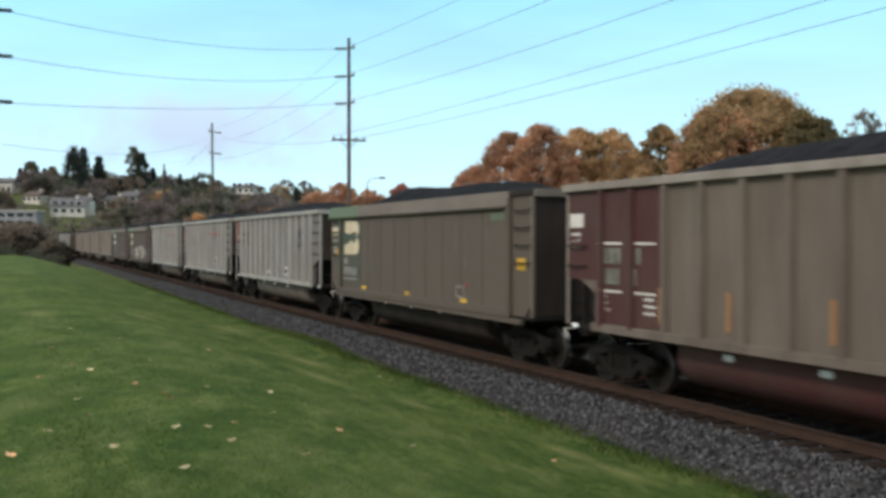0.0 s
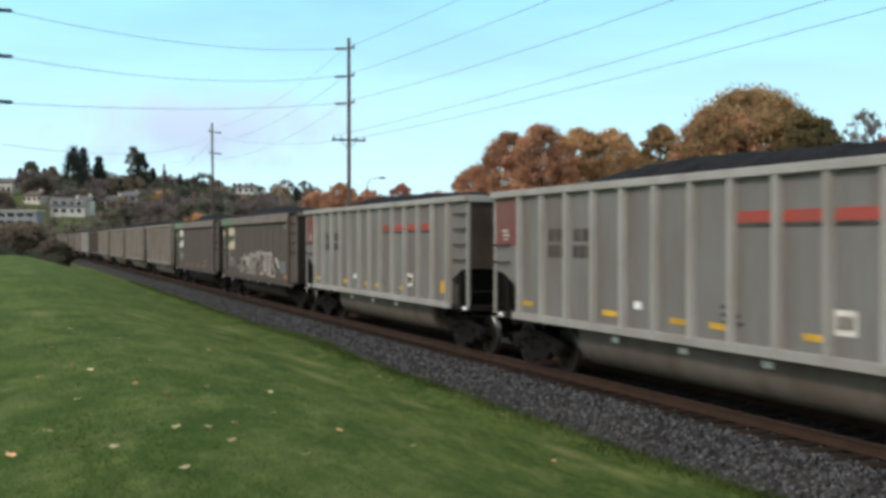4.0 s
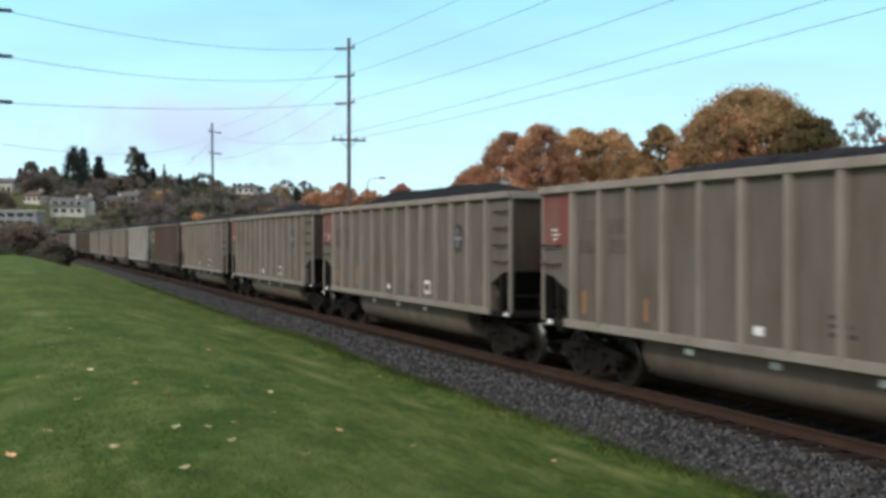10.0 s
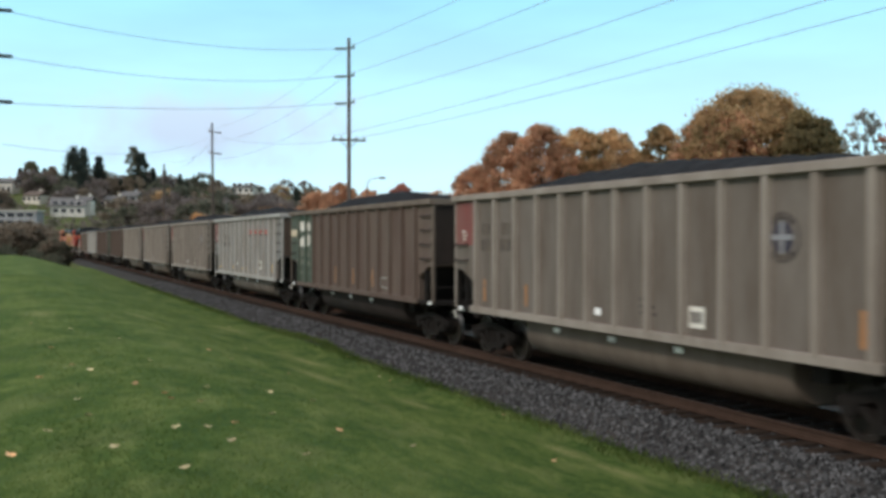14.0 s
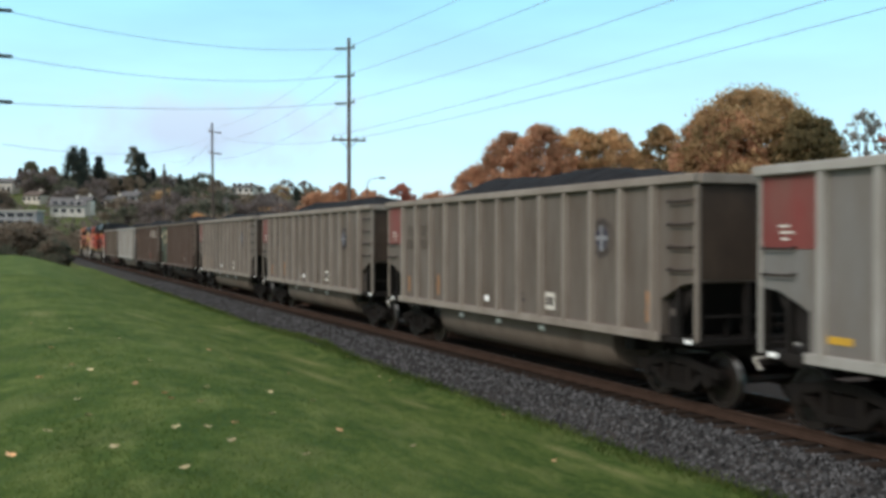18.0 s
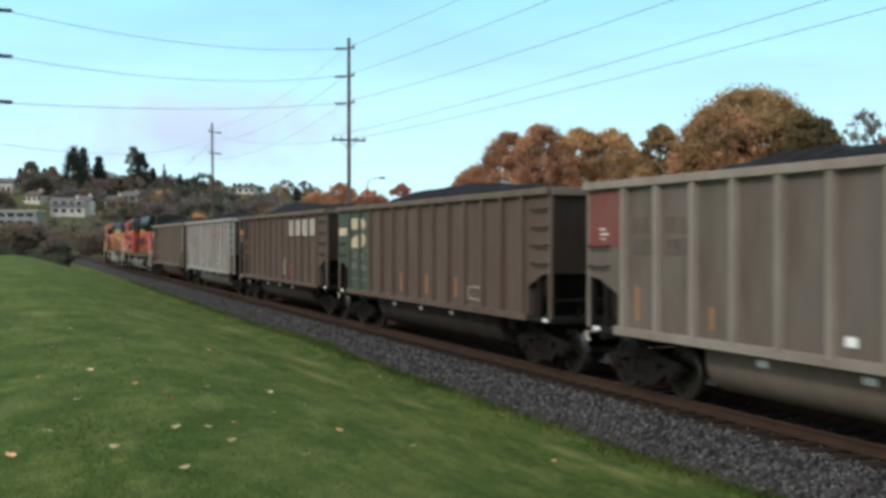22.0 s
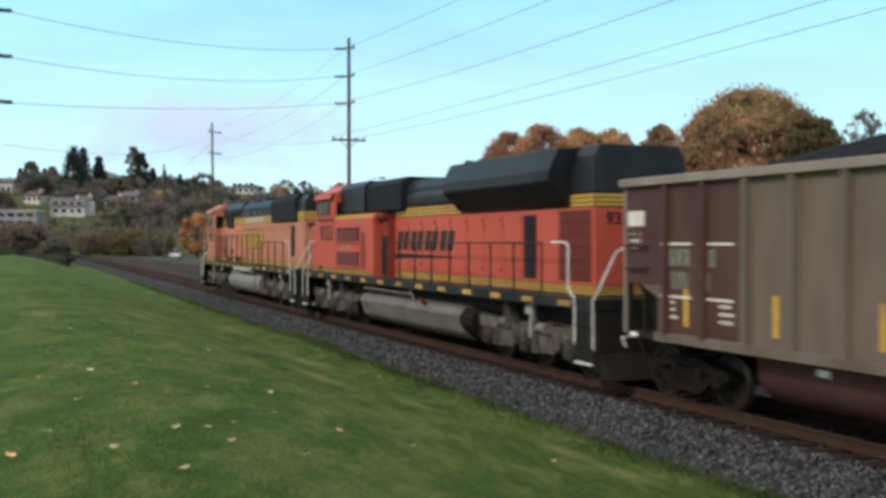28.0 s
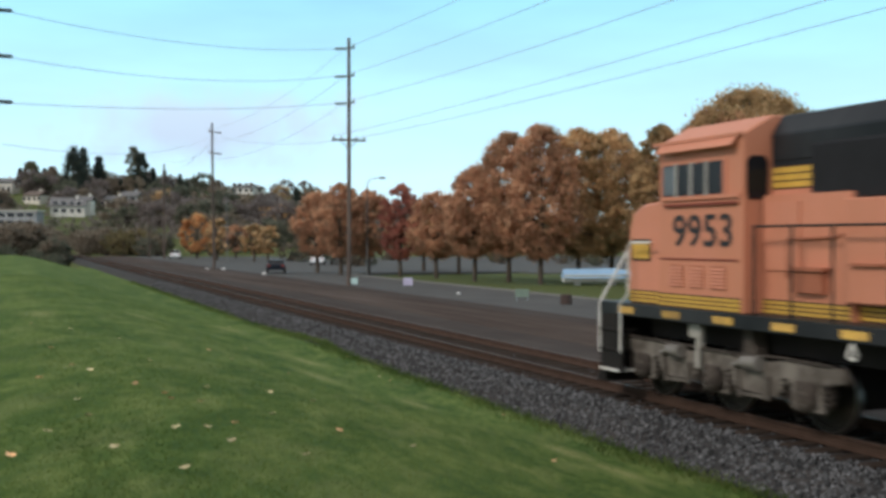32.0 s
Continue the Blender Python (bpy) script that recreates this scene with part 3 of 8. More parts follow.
def build_edge_grass():
    """Longer ragged grass where the lawn meets the stones."""
    rng = np.random.default_rng(17)
    n = 16000
    y = 3 + 85 * rng.random(n) ** 1.6
    x = TOE + 0.12 - np.abs(rng.normal(size=n)) * 0.28 + 0.10 * np.sin(y * 1.7) * np.sin(y * 0.53)
    z = np.array([ground_z(min(a, TOE - 0.01), b) for a, b in zip(x.tolist(), y.tolist())])
    ang = rng.random(n) * 6.283
    h = rng.uniform(0.05, 0.15, n)
    w = 0.012
    dx, dy = np.cos(ang) * w, np.sin(ang) * w
    lx, ly = rng.normal(size=n) * 0.05, rng.normal(size=n) * 0.05
    v = np.stack([np.stack([x - dx, y - dy, z - 0.01], 1), np.stack([x + dx, y + dy, z - 0.01], 1), np.stack([x + lx, y + ly, z + h], 1)], 1).reshape(-1, 3)
    me = bpy.data.meshes.new("edge_grass")
    me.from_pydata(v.tolist(), [], np.arange(n * 3).reshape(n, 3).tolist())
    me.materials.append(leaf_mat("edge grass", (0.055, 0.088, 0.020), (0.085, 0.130, 0.028), (0.14, 0.17, 0.05)))
    tagged(new("edge_grass", me), "ragged green grass along the stones' edge", "grass", kind="stuff")


build_edge_grass()


def build_turf():
    """Short upright blades over the part of the lawn that lies nearest."""
    rng = np.random.default_rng(23)
    n = 170000
    d = 5.6 + 42 * rng.random(n) ** 1.7
    a = rng.uniform(-0.46, 0.46, n)
    x = RIGHT.x * a * d + AHEAD.x * d
    y = RIGHT.y * a * d + AHEAD.y * d
    keep = x < TOE - 0.15
    x, y, d = x[keep], y[keep], d[keep]
    n = len(x)
    z = np.array([ground_z(p, q) for p, q in zip(x.tolist(), y.tolist())])
    ang = rng.random(n) * 6.283
    h, w = rng.uniform(0.008, 0.026, n), 0.0035 + 0.00022 * d
    dx, dy = np.cos(ang) * w, np.sin(ang) * w
    lx, ly = rng.normal(size=n) * 0.03, rng.normal(size=n) * 0.03
    v = np.stack([np.stack([x - dx, y - dy, z - 0.008], 1), np.stack([x + dx, y + dy, z - 0.008], 1), np.stack([x + lx, y + ly, z + h], 1)], 1).reshape(-1, 3)
    me = bpy.data.meshes.new("turf")
    me.from_pydata(v.tolist(), [], np.arange(n * 3).reshape(n, 3).tolist())
    me.materials.append(leaf_mat("turf blades", (0.066, 0.110, 0.027), (0.105, 0.158, 0.038), (0.165, 0.210, 0.062)))
    tagged(new("turf", me), "short mown grass blades of the lawn", "grass", kind="stuff")


build_turf()



# ---- train ----
HALF, SIDE, SILL, TOP = 7.33, 1.50, 1.11, 3.80
BAY = 1.015
PITCH = 16.17
COAL_BED = {}


def flip(y):
    return Matrix.Rotation(math.pi, 4, "Z") if y < 0 else Matrix.Identity(4)


def wheelset_shape(r=0.457):
    s = Shape()
    for side in (-1, 1):
        ring = [(0.0, side * 0.70), (r * 0.30, side * 0.70), (r * 0.36, side * 0.735), (r * 0.76, side * 0.765), (r * 0.80, side * 0.705), (r * 0.99, side * 0.70),
                (r, side * 0.72), (r, side * 0.81), (r * 0.98, side * 0.815), (r * 0.82, side * 0.815), (r * 0.78, side * 0.775), (r * 0.38, side * 0.79), (r * 0.32, side * 0.86), (0.0, side * 0.86)]
        n = 24
        v = [(x, q * math.cos(6.28318 * i / n), q * math.sin(6.28318 * i / n)) for q, x in ring for i in range(n)]
        s.add(v, [(k * n + i, k * n + (i + 1) % n, (k + 1) * n + (i + 1) % n, (k + 1) * n + i) for k in range(len(ring) - 1) for i in range(n)])
    return s.rod((-1.0, 0, 0), (1.0, 0, 0), 0.08, n=10)


def polish(ob):
    """Bright tread and rim on a wheelset's mesh."""
    me = ob.data
    if len(me.materials) == 1:
        me.materials.append(TREAD)
        rmax = max(v.co.y for v in me.vertices)
        for p in me.polygons:
            r = math.hypot(p.center.y, p.center.z)
            p.material_index = 1 if r > rmax * 0.955 else 0
    return ob


def side_frame_shape(x):
    """A cast freight truck side: arched top bar, dropped middle with two windows, pedestals over the axle ends."""
    s = Shape()
    a, b = x - 0.08, x + 0.08
    s.prism([(-1.15, 0.50), (-1.15, 0.64), (-0.80, 0.70), (-0.35, 0.80), (0.35, 0.80), (0.80, 0.70), (1.15, 0.64), (1.15, 0.50), (0.75, 0.55), (0.30, 0.66), (-0.30, 0.66), (-0.75, 0.55)], a, b)
    s.prism([(-0.80, 0.52), (-0.42, 0.22), (0.42, 0.22), (0.80, 0.52), (0.62, 0.54), (0.34, 0.34), (-0.34, 0.34), (-0.62, 0.54)], a, b)
    for y in (-0.40, 0.28):
        s.box(a + 0.01, b - 0.01, y, y + 0.12, 0.30, 0.70)
    for y in (-0.89, 0.89):
        s.box(a - 0.02, b + 0.02, y - 0.13, y + 0.13, 0.38, 0.60)
        s.rod((x - 0.12, y, 0.457), (x + 0.12, y, 0.457), 0.11, n=10)
    for y in (-0.2, -0.07, 0.07, 0.2):
        s.rod((x, y, 0.34), (x, y, 0.62), 0.055, n=8)
    return s


WHEELSETS = []


def freight_truck(car, y):
    t = part("truck", lambda: Shape().box(-0.9, 0.9, -0.2, 0.2, 0.5, 0.78).rod((0, 0, 0.7), (0, 0, 0.95), 0.2), TRUCK, car, "grimy two-axle truck", key="bolster", m=pose(0, y, 0))
    for x in (-1.0, 1.0):
        part("side_frame", lambda: side_frame_shape(x), TRUCK, t, "cast steel side frame", key="side_frame%d" % x)
    part("brake_beam", lambda: Shape().box(-0.8, 0.8, -0.42, -0.36, 0.32, 0.42).box(-0.8, 0.8, 0.36, 0.42, 0.32, 0.42), BLACK, t, key="brake_beam")
    for a in (-0.89, 0.89):
        WHEELSETS.append((polish(part("wheelset", wheelset_shape, WHEEL, t, "steel wheels on an axle", key="wheelset", smooth=False, m=pose(0, a, 0.457))), Vector((0, a, 0.457)), 0.457))


def plate(name, y0, y1, z0, z1, material, parent, x=-SIDE - 0.004, label="", depth=0.008, pts=None):
    """A thin painted patch or plate on the near side."""
    s = Shape().prism(pts, x - depth, x + 0.004) if pts else Shape().box(x - depth, x + 0.004, min(y0, y1), max(y0, y1), z0, z1)
    return part(name, s, material, parent, label)


def ring_shape(x, y, z, r0, r1, n=28):
    v = [(x + d, y + r * math.cos(6.28318 * i / n), z + r * math.sin(6.28318 * i / n)) for d in (0.0, -0.008) for r in (r0, r1) for i in range(n)]
    f = []
    for i in range(n):
        j = (i + 1) % n
        f += [(2 * n + i, 2 * n + j, 3 * n + j, 3 * n + i), (n + i, n + j, 3 * n + j, 3 * n + i), (i, j, 2 * n + j, 2 * n + i), (i, j, n + j, n + i)]
    return Shape().add(v, f)


def coal_shape(seed):
    rng = random.Random(seed)
    ph = rng.uniform(0, 60)
    tall = rng.uniform(0.46, 0.62)
    nx, ny = 14, 90
    v = []
    for j in range(ny + 1):
        for i in range(nx + 1):
            u, w = -1 + 2 * i / nx, -1 + 2 * j / ny
            y = w * (HALF - 0.06)
            edge = min(1.0, (1 - abs(u)) / 0.62) * smooth(1.0, 5.2, (1 - abs(w)) * HALF)
            h = tall * edge ** 0.7 * (0.82 + 0.25 * noise.noise((y * 0.35 + ph, u, 0.0)))
            h += 0.045 * noise.noise((y * 2.2, u * 3.0 + ph, 1.0)) + 0.03 * noise.noise((y * 6.0, u * 9.0, ph))
            v.append((u * (SIDE - 0.03), y, TOP - 0.10 + max(h, 0.0)))
    n = nx + 1
    f = [(j * n + i, j * n + i + 1, (j + 1) * n + i + 1, (j + 1) * n + i) for j in range(ny) for i in range(nx)]
    s = Shape().add(v, f)
    return s


def body_shape(cut):
    e = HALF
    lo = [(e, 2.06), (e - 0.40, 2.02), (e - 1.02, 1.76), (e - 1.02, SILL)] if cut else [(e, SILL + 0.35), (e - 0.35, SILL)]
    out = [(e, TOP - 0.06)] + lo + [(-y, z) for y, z in reversed(lo)] + [(-e, TOP - 0.06)]
    return Shape().prism(out, -SIDE, SIDE)


def rib_shape(h0=SILL + 0.03):
    """A hat-section post, a little narrower outside."""
    return Shape().add([(0, -0.075, h0), (0, 0.075, h0), (-0.10, 0.05, h0 + 0.03), (-0.10, -0.05, h0 + 0.03),
                        (0, -0.075, TOP - 0.10), (0, 0.075, TOP - 0.10), (-0.10, 0.05, TOP - 0.10), (-0.10, -0.05, TOP - 0.10)],
                       ((3, 2, 1, 0), (4, 5, 6, 7), (0, 1, 5, 4), (1, 2, 6, 5), (2, 3, 7, 6), (3, 0, 4, 7)))


def tub_shape():
    prof = [(-1.22, SILL - 0.02), (-1.22, 0.95), (-1.17, 0.72), (-1.05, 0.50), (-0.86, 0.36), (-0.60, 0.30), (0.60, 0.30), (0.86, 0.36), (1.05, 0.50), (1.17, 0.72), (1.22, 0.95), (1.22, SILL - 0.02)]
    s = Shape()
    prof = [(-1.22, SILL - 0.02), (-1.22, 0.98)] + [(-0.72 - 0.50 * math.cos(a), 0.80 - 0.50 * math.sin(a)) for a in [math.pi / 2 * k / 7 for k in range(8)]]
    prof += [(-x, z) for x, z in reversed(prof)]
    n = len(prof)
    rows = [(-4.22, 0.93), (-4.08, 1.0), (4.08, 1.0), (4.22, 0.93)]
    v = [(x * k, y, SILL + (z - SILL) * k) for y, k in rows for x, z in prof]
    s.add(v, [(r * n + i, r * n + (i + 1) % n, (r + 1) * n + (i + 1) % n, (r + 1) * n + i) for r in range(3) for i in range(n)])
    s.add(v[:n], [tuple(range(n - 1, -1, -1))])
    return s.add(v[3 * n:], [tuple(range(n))])


def end_frame_shape():
    """Platform, corner posts and slope-sheet braces under one end, drawn for the +Y end."""
    e = HALF
    s = Shape().box(-1.48, 1.48, e - 1.05, e + 0.02, 1.06, 1.16)
    for x in (-1.44, -0.5, 0.5, 1.44):
        s.box(x - 0.05, x + 0.05, e - 0.10, e - 0.01, 1.16, 2.08)
        s.box(x - 0.04, x + 0.04, e - 0.60, e - 0.53, 1.16, 1.98)
    s.box(-1.45, 1.45, e - 0.08, e - 0.03, 1.50, 1.54)
    return s


def gondola(index, style):
    """One coal gondola with its load. style: body and end colours and marks."""
    skin, chord, ribs = style["skin"], style.get("chord", style["skin"]), style.get("ribs", True)
    tubmat = style.get("tub", skin)
    car = hub("coal_gondola", pose(*along(CAR_Y[index])[:2], 0, 0, 0, along(CAR_Y[index])[2]), style["label"], "rail car", "coal train cars")
    part("body", lambda: body_shape(style.get("cut", True)), skin, car, key="body" + str(style.get("cut", True)), bevel=0.012)
    for x in (-1, 1):
        if ribs:
            part("top_chord", lambda: Shape().prism([(-1.62, TOP - 0.14), (-1.62, TOP), (-1.42, TOP), (-1.42, TOP - 0.055), (-1.50, TOP - 0.14)], -HALF - 0.04, HALF + 0.04, "y"),
                 chord, car, "rolled top edge", key="chord", bevel=0.012, m=flip(-x))
        else:
            part("top_chord", lambda: Shape().prism([(-1.60, TOP - 0.38), (-1.64, TOP - 0.33), (-1.55, TOP), (-1.42, TOP), (-1.42, TOP - 0.055), (-1.49, TOP - 0.38)], -HALF + 1.0, HALF + 0.04, "y"),
                 chord, car, "deep leaning top edge", key="deep_chord", bevel=0.012, m=flip(-x))
            part("top_chord", lambda: Shape().prism([(-1.57, TOP - 0.10), (-1.57, TOP - 0.01), (-1.42, TOP - 0.01), (-1.42, TOP - 0.055), (-1.50, TOP - 0.10)], -HALF - 0.04, -HALF + 1.0, "y"),
                 SOOT, car, "thin dark top edge", key="thin_chord", m=flip(-x))
        part("side_sill", lambda: Shape().box(-1.585, -1.495, -HALF + 1.0, HALF - 1.0, SILL - 0.05, SILL + 0.10), style.get("rib", skin), car, key="sill", bevel=0.01, m=flip(-x))
        if not ribs:
            part("side_sill", lambda: Shape().box(-1.56, -1.44, -HALF + 0.5, HALF - 0.5, SILL - 0.17, SILL - 0.052), skin, car, key="low_sill", bevel=0.01, m=flip(-x))
        part("end_chord", lambda: Shape().box(-1.5, 1.5, HALF - 0.02, HALF + 0.09, TOP - 0.16, TOP), chord, car, key="end_chord", bevel=0.012, m=flip(x))
        part("end_frame", end_frame_shape, BLACK, car, "black end platform and posts", key="end_frame", m=flip(x))
        for k in range(2 if ribs and x > 0 else 4):
            z = 2.25 + 0.37 * k
            part("grab_iron", lambda: Shape().tube([(-1.5, HALF - 0.75, 0.03), (-1.58, HALF - 0.72, 0), (-1.58, HALF - 0.12, 0), (-1.5, HALF - 0.10, 0.03)], 0.02, n=5), SOOT, car, key="grab_side", m=flip(x) @ pose(0, 0, z))
        for k in range(4):
            z = 2.25 + 0.37 * k
            part("grab_iron", lambda: Shape().tube([(-1.35, HALF, 0.03), (-1.33, HALF + 0.09, 0), (-0.72, HALF + 0.09, 0), (-0.70, HALF, 0.03)], 0.02, n=5), SOOT, car, key="grab_end", m=flip(x) @ pose(0, 0, z))
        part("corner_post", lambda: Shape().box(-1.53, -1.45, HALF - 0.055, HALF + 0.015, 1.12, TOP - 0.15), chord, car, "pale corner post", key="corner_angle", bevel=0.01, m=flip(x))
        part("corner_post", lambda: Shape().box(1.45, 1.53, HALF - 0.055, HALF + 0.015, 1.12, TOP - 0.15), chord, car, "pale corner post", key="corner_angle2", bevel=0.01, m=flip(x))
        for k in range(4):
            part("grab_iron", lambda: Shape().tube([(1.5, HALF - 0.75, 0.03), (1.58, HALF - 0.72, 0), (1.58, HALF - 0.12, 0), (1.5, HALF - 0.10, 0.03)], 0.02, n=5), SOOT, car, key="grab_side2", m=flip(x) @ pose(0, 0, 2.25 + 0.37 * k))
        # Near-black colour also carries the shade inside the end opening.
        part("slope_sheet", lambda: Shape().prism([(HALF - 0.14, 2.07), (HALF - 0.98, 2.07), (HALF - 0.98, 1.17), (HALF - 0.80, 1.17)], -1.36, 1.36), BLACK, car, "slope sheet blackened for soot and shade", key="slope_sheet", m=flip(x))
        if style.get("cut", True):
            plate("corner_plate", x * (HALF - 0.36), x * (HALF - 0.15), 1.075, 1.145, REFLECT, car, x=-1.485, label="small white corner plate")
        part("coupler", lambda: Shape().box(-0.13, 0.13, HALF, HALF + 0.62, 0.78, 0.98).box(-0.2, 0.2, HALF + 0.48, HALF + 0.79, 0.74, 1.02).box(-0.3, 0.3, HALF - 0.2, HALF + 0.1, 0.7, 1.1),
             BLACK, car, key="coupler", bevel=0.03, m=flip(x))
        part("brake_hose", lambda: Shape().tube([(-0.35, HALF + 0.1, 0.8), (-0.36, HALF + 0.4, 0.62), (-0.3, HALF + 0.62, 0.42), (-0.25, HALF + 0.78, 0.40)], 0.028), BLACK, car, key="hose", m=flip(x))
        part("uncoupling_lever", lambda: Shape().tube([(-1.5, HALF - 0.02, 0.86), (-1.5, HALF + 0.12, 1.02), (-0.2, HALF + 0.12, 1.05)], 0.018), WHITE, car, "pale bent rod", key="lever", m=flip(x))
        freight_truck(car, 6.15 * x)
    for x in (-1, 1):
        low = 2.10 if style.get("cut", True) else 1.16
        # End sheets coloured dark for soot and for the shade between cars.
        part("end_sheet", lambda: Shape().box(-1.43, 1.43, HALF, HALF + 0.012, low, TOP - 0.17), SOOT if style.get("sooty", True) else END_DIRT_SHADE, car, "end sheet darkened for soot and gap shade", key="end_sheet%.2f" % low, m=flip(x))
    part("tub", tub_shape, tubmat, car, style.get("tub_label", "rounded belly"), key="tub", smooth=True)
    part("centre_sill", lambda: Shape().box(-0.22, 0.22, -HALF - 0.02, HALF + 0.02, 0.78, SILL), BLACK, car, key="centre_sill")
    part("brake_gear", lambda: Shape().rod((-0.75, -4.6, 0.92), (-0.75, -5.5, 0.92), 0.16).box(-1.1, -0.6, -4.9, -4.55, 0.75, 1.1), BLACK, car, key="brake_gear")
    part("coal_load", coal_shape(index), COAL, car, "heaped black coal", smooth=False)
    if ribs:
        for k in range(13):
            y = BAY * (k - 6) - 0.07
            rm = style.get("end_skin", skin) if (style.get("end_skin") and y > HALF - style.get("end_len", 0) - 0.1) else skin
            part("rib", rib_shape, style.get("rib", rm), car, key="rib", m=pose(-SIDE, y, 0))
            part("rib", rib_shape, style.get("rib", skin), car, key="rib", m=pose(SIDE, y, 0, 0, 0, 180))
    else:
        part("corner_post", lambda: Shape().box(-1.60, -1.49, -HALF + 0.95, -HALF + 1.15, SILL, TOP - 0.14), skin, car, key="corner_post", bevel=0.02)
        part("corner_post", lambda: Shape().box(-1.60, -1.49, HALF - 1.15, HALF - 0.95, SILL, TOP - 0.14), style.get("end_skin", skin), car, key="corner_post2", bevel=0.02)
        for k in range(9):
            part("weld_seam", lambda: Shape().box(-SIDE - 0.012, -SIDE, -0.02, 0.02, SILL + 0.1, TOP - 0.14), skin, car, key="seam", m=pose(0, -4.8 + 1.2 * k, 0))
    for k in range(3):
        plate("reflector", -1.66 + 2.12 * k, -1.42 + 2.12 * k, SILL - 0.25, SILL - 0.15, REFLECT, car, x=-1.235, label="small white reflector")
    style["marks"](car)
    return car


def end_paint(car, material, length, z0=2.0, z1=TOP - 0.15, name="end_panel", label=""):
    """Paint on the bays at the far end, between and over the posts."""
    y = HALF - 0.01
    zl = z0
    first = True
    while y > HALF - length + 0.05:
        y2 = HALF - 1.23 if first else y - BAY + 0.15
        plate(name, y2, y, zl if first else max(z0 if z0 > 2.05 else SILL + 0.12, SILL + 0.12), z1, material, car, label=label)
        y = (HALF - 1.38) if first else y2 - 0.15
        first = False


EMBLEM_PALE = mat("pale blue emblem paint", (0.25, 0.26, 0.28), 0.6, 0.0, 0.1, 4.0, 40, 0.0, DUST, 0.4, 3.0)


def emblem(car, y=-4.42, z=2.78):
    """A round emblem: dark outer ring, navy quarters, a pale cross, two dark arcs of plain bars."""
    part("emblem_ring", ring_shape(-SIDE - 0.002, y, z, 0.325, 0.36), INK, car, "dark round emblem")
    part("emblem_ring", ring_shape(-SIDE - 0.002, y, z, 0.0, 0.225), NAVY, car, "navy disc of the emblem")
    plate("emblem_cross", y - 0.042, y + 0.042, z - 0.235, z + 0.235, EMBLEM_PALE, car, x=-SIDE - 0.012, label="pale cross")
    plate("emblem_cross", y - 0.215, y + 0.215, z - 0.040, z + 0.040, EMBLEM_PALE, car, x=-SIDE - 0.014, label="pale cross")
    for side in (1, -1):
        for k in range(5):
            a = side * math.pi / 2 + (k - 2) * 0.34
            c, n = math.cos(a), math.sin(a)
            pts = [(y + c * r - n * w, z + n * r + c * w) for r, w in ((0.25, -0.03), (0.25, 0.03), (0.305, 0.036), (0.305, -0.036))]
            plate("emblem_bar", 0, 0, 0, 0, INK, car, label="small dark bar", pts=pts)


def blocks(car, name, y, z, size, gap, count, material, x=-SIDE - 0.006, lean=0.0, label=""):
    """Blocked-out lettering: pairs of plain bars of its size, from y towards -Y."""
    w, h = size
    for k in range(count):
        a = y - k * (w + gap)
        for d0, d1 in ((0.0, 0.38), (0.60, 1.0)):
            plate(name, 0, 0, 0, 0, material, car, x=x, label=label, pts=[(a - w * d0, z), (a - w * d1, z), (a - w * d1 - lean, z + h), (a - w * d0 - lean, z + h)])


def small_lines(car, y, z, n, material, w=0.45, step=0.12):
    rng = random.Random(int((y + z) * 100))
    for k in range(n):
        plate("stencil_line", y - w * rng.uniform(0.6, 1.0), y, z - k * step, z - k * step + 0.055, material, car, label="unreadable stencilled line")


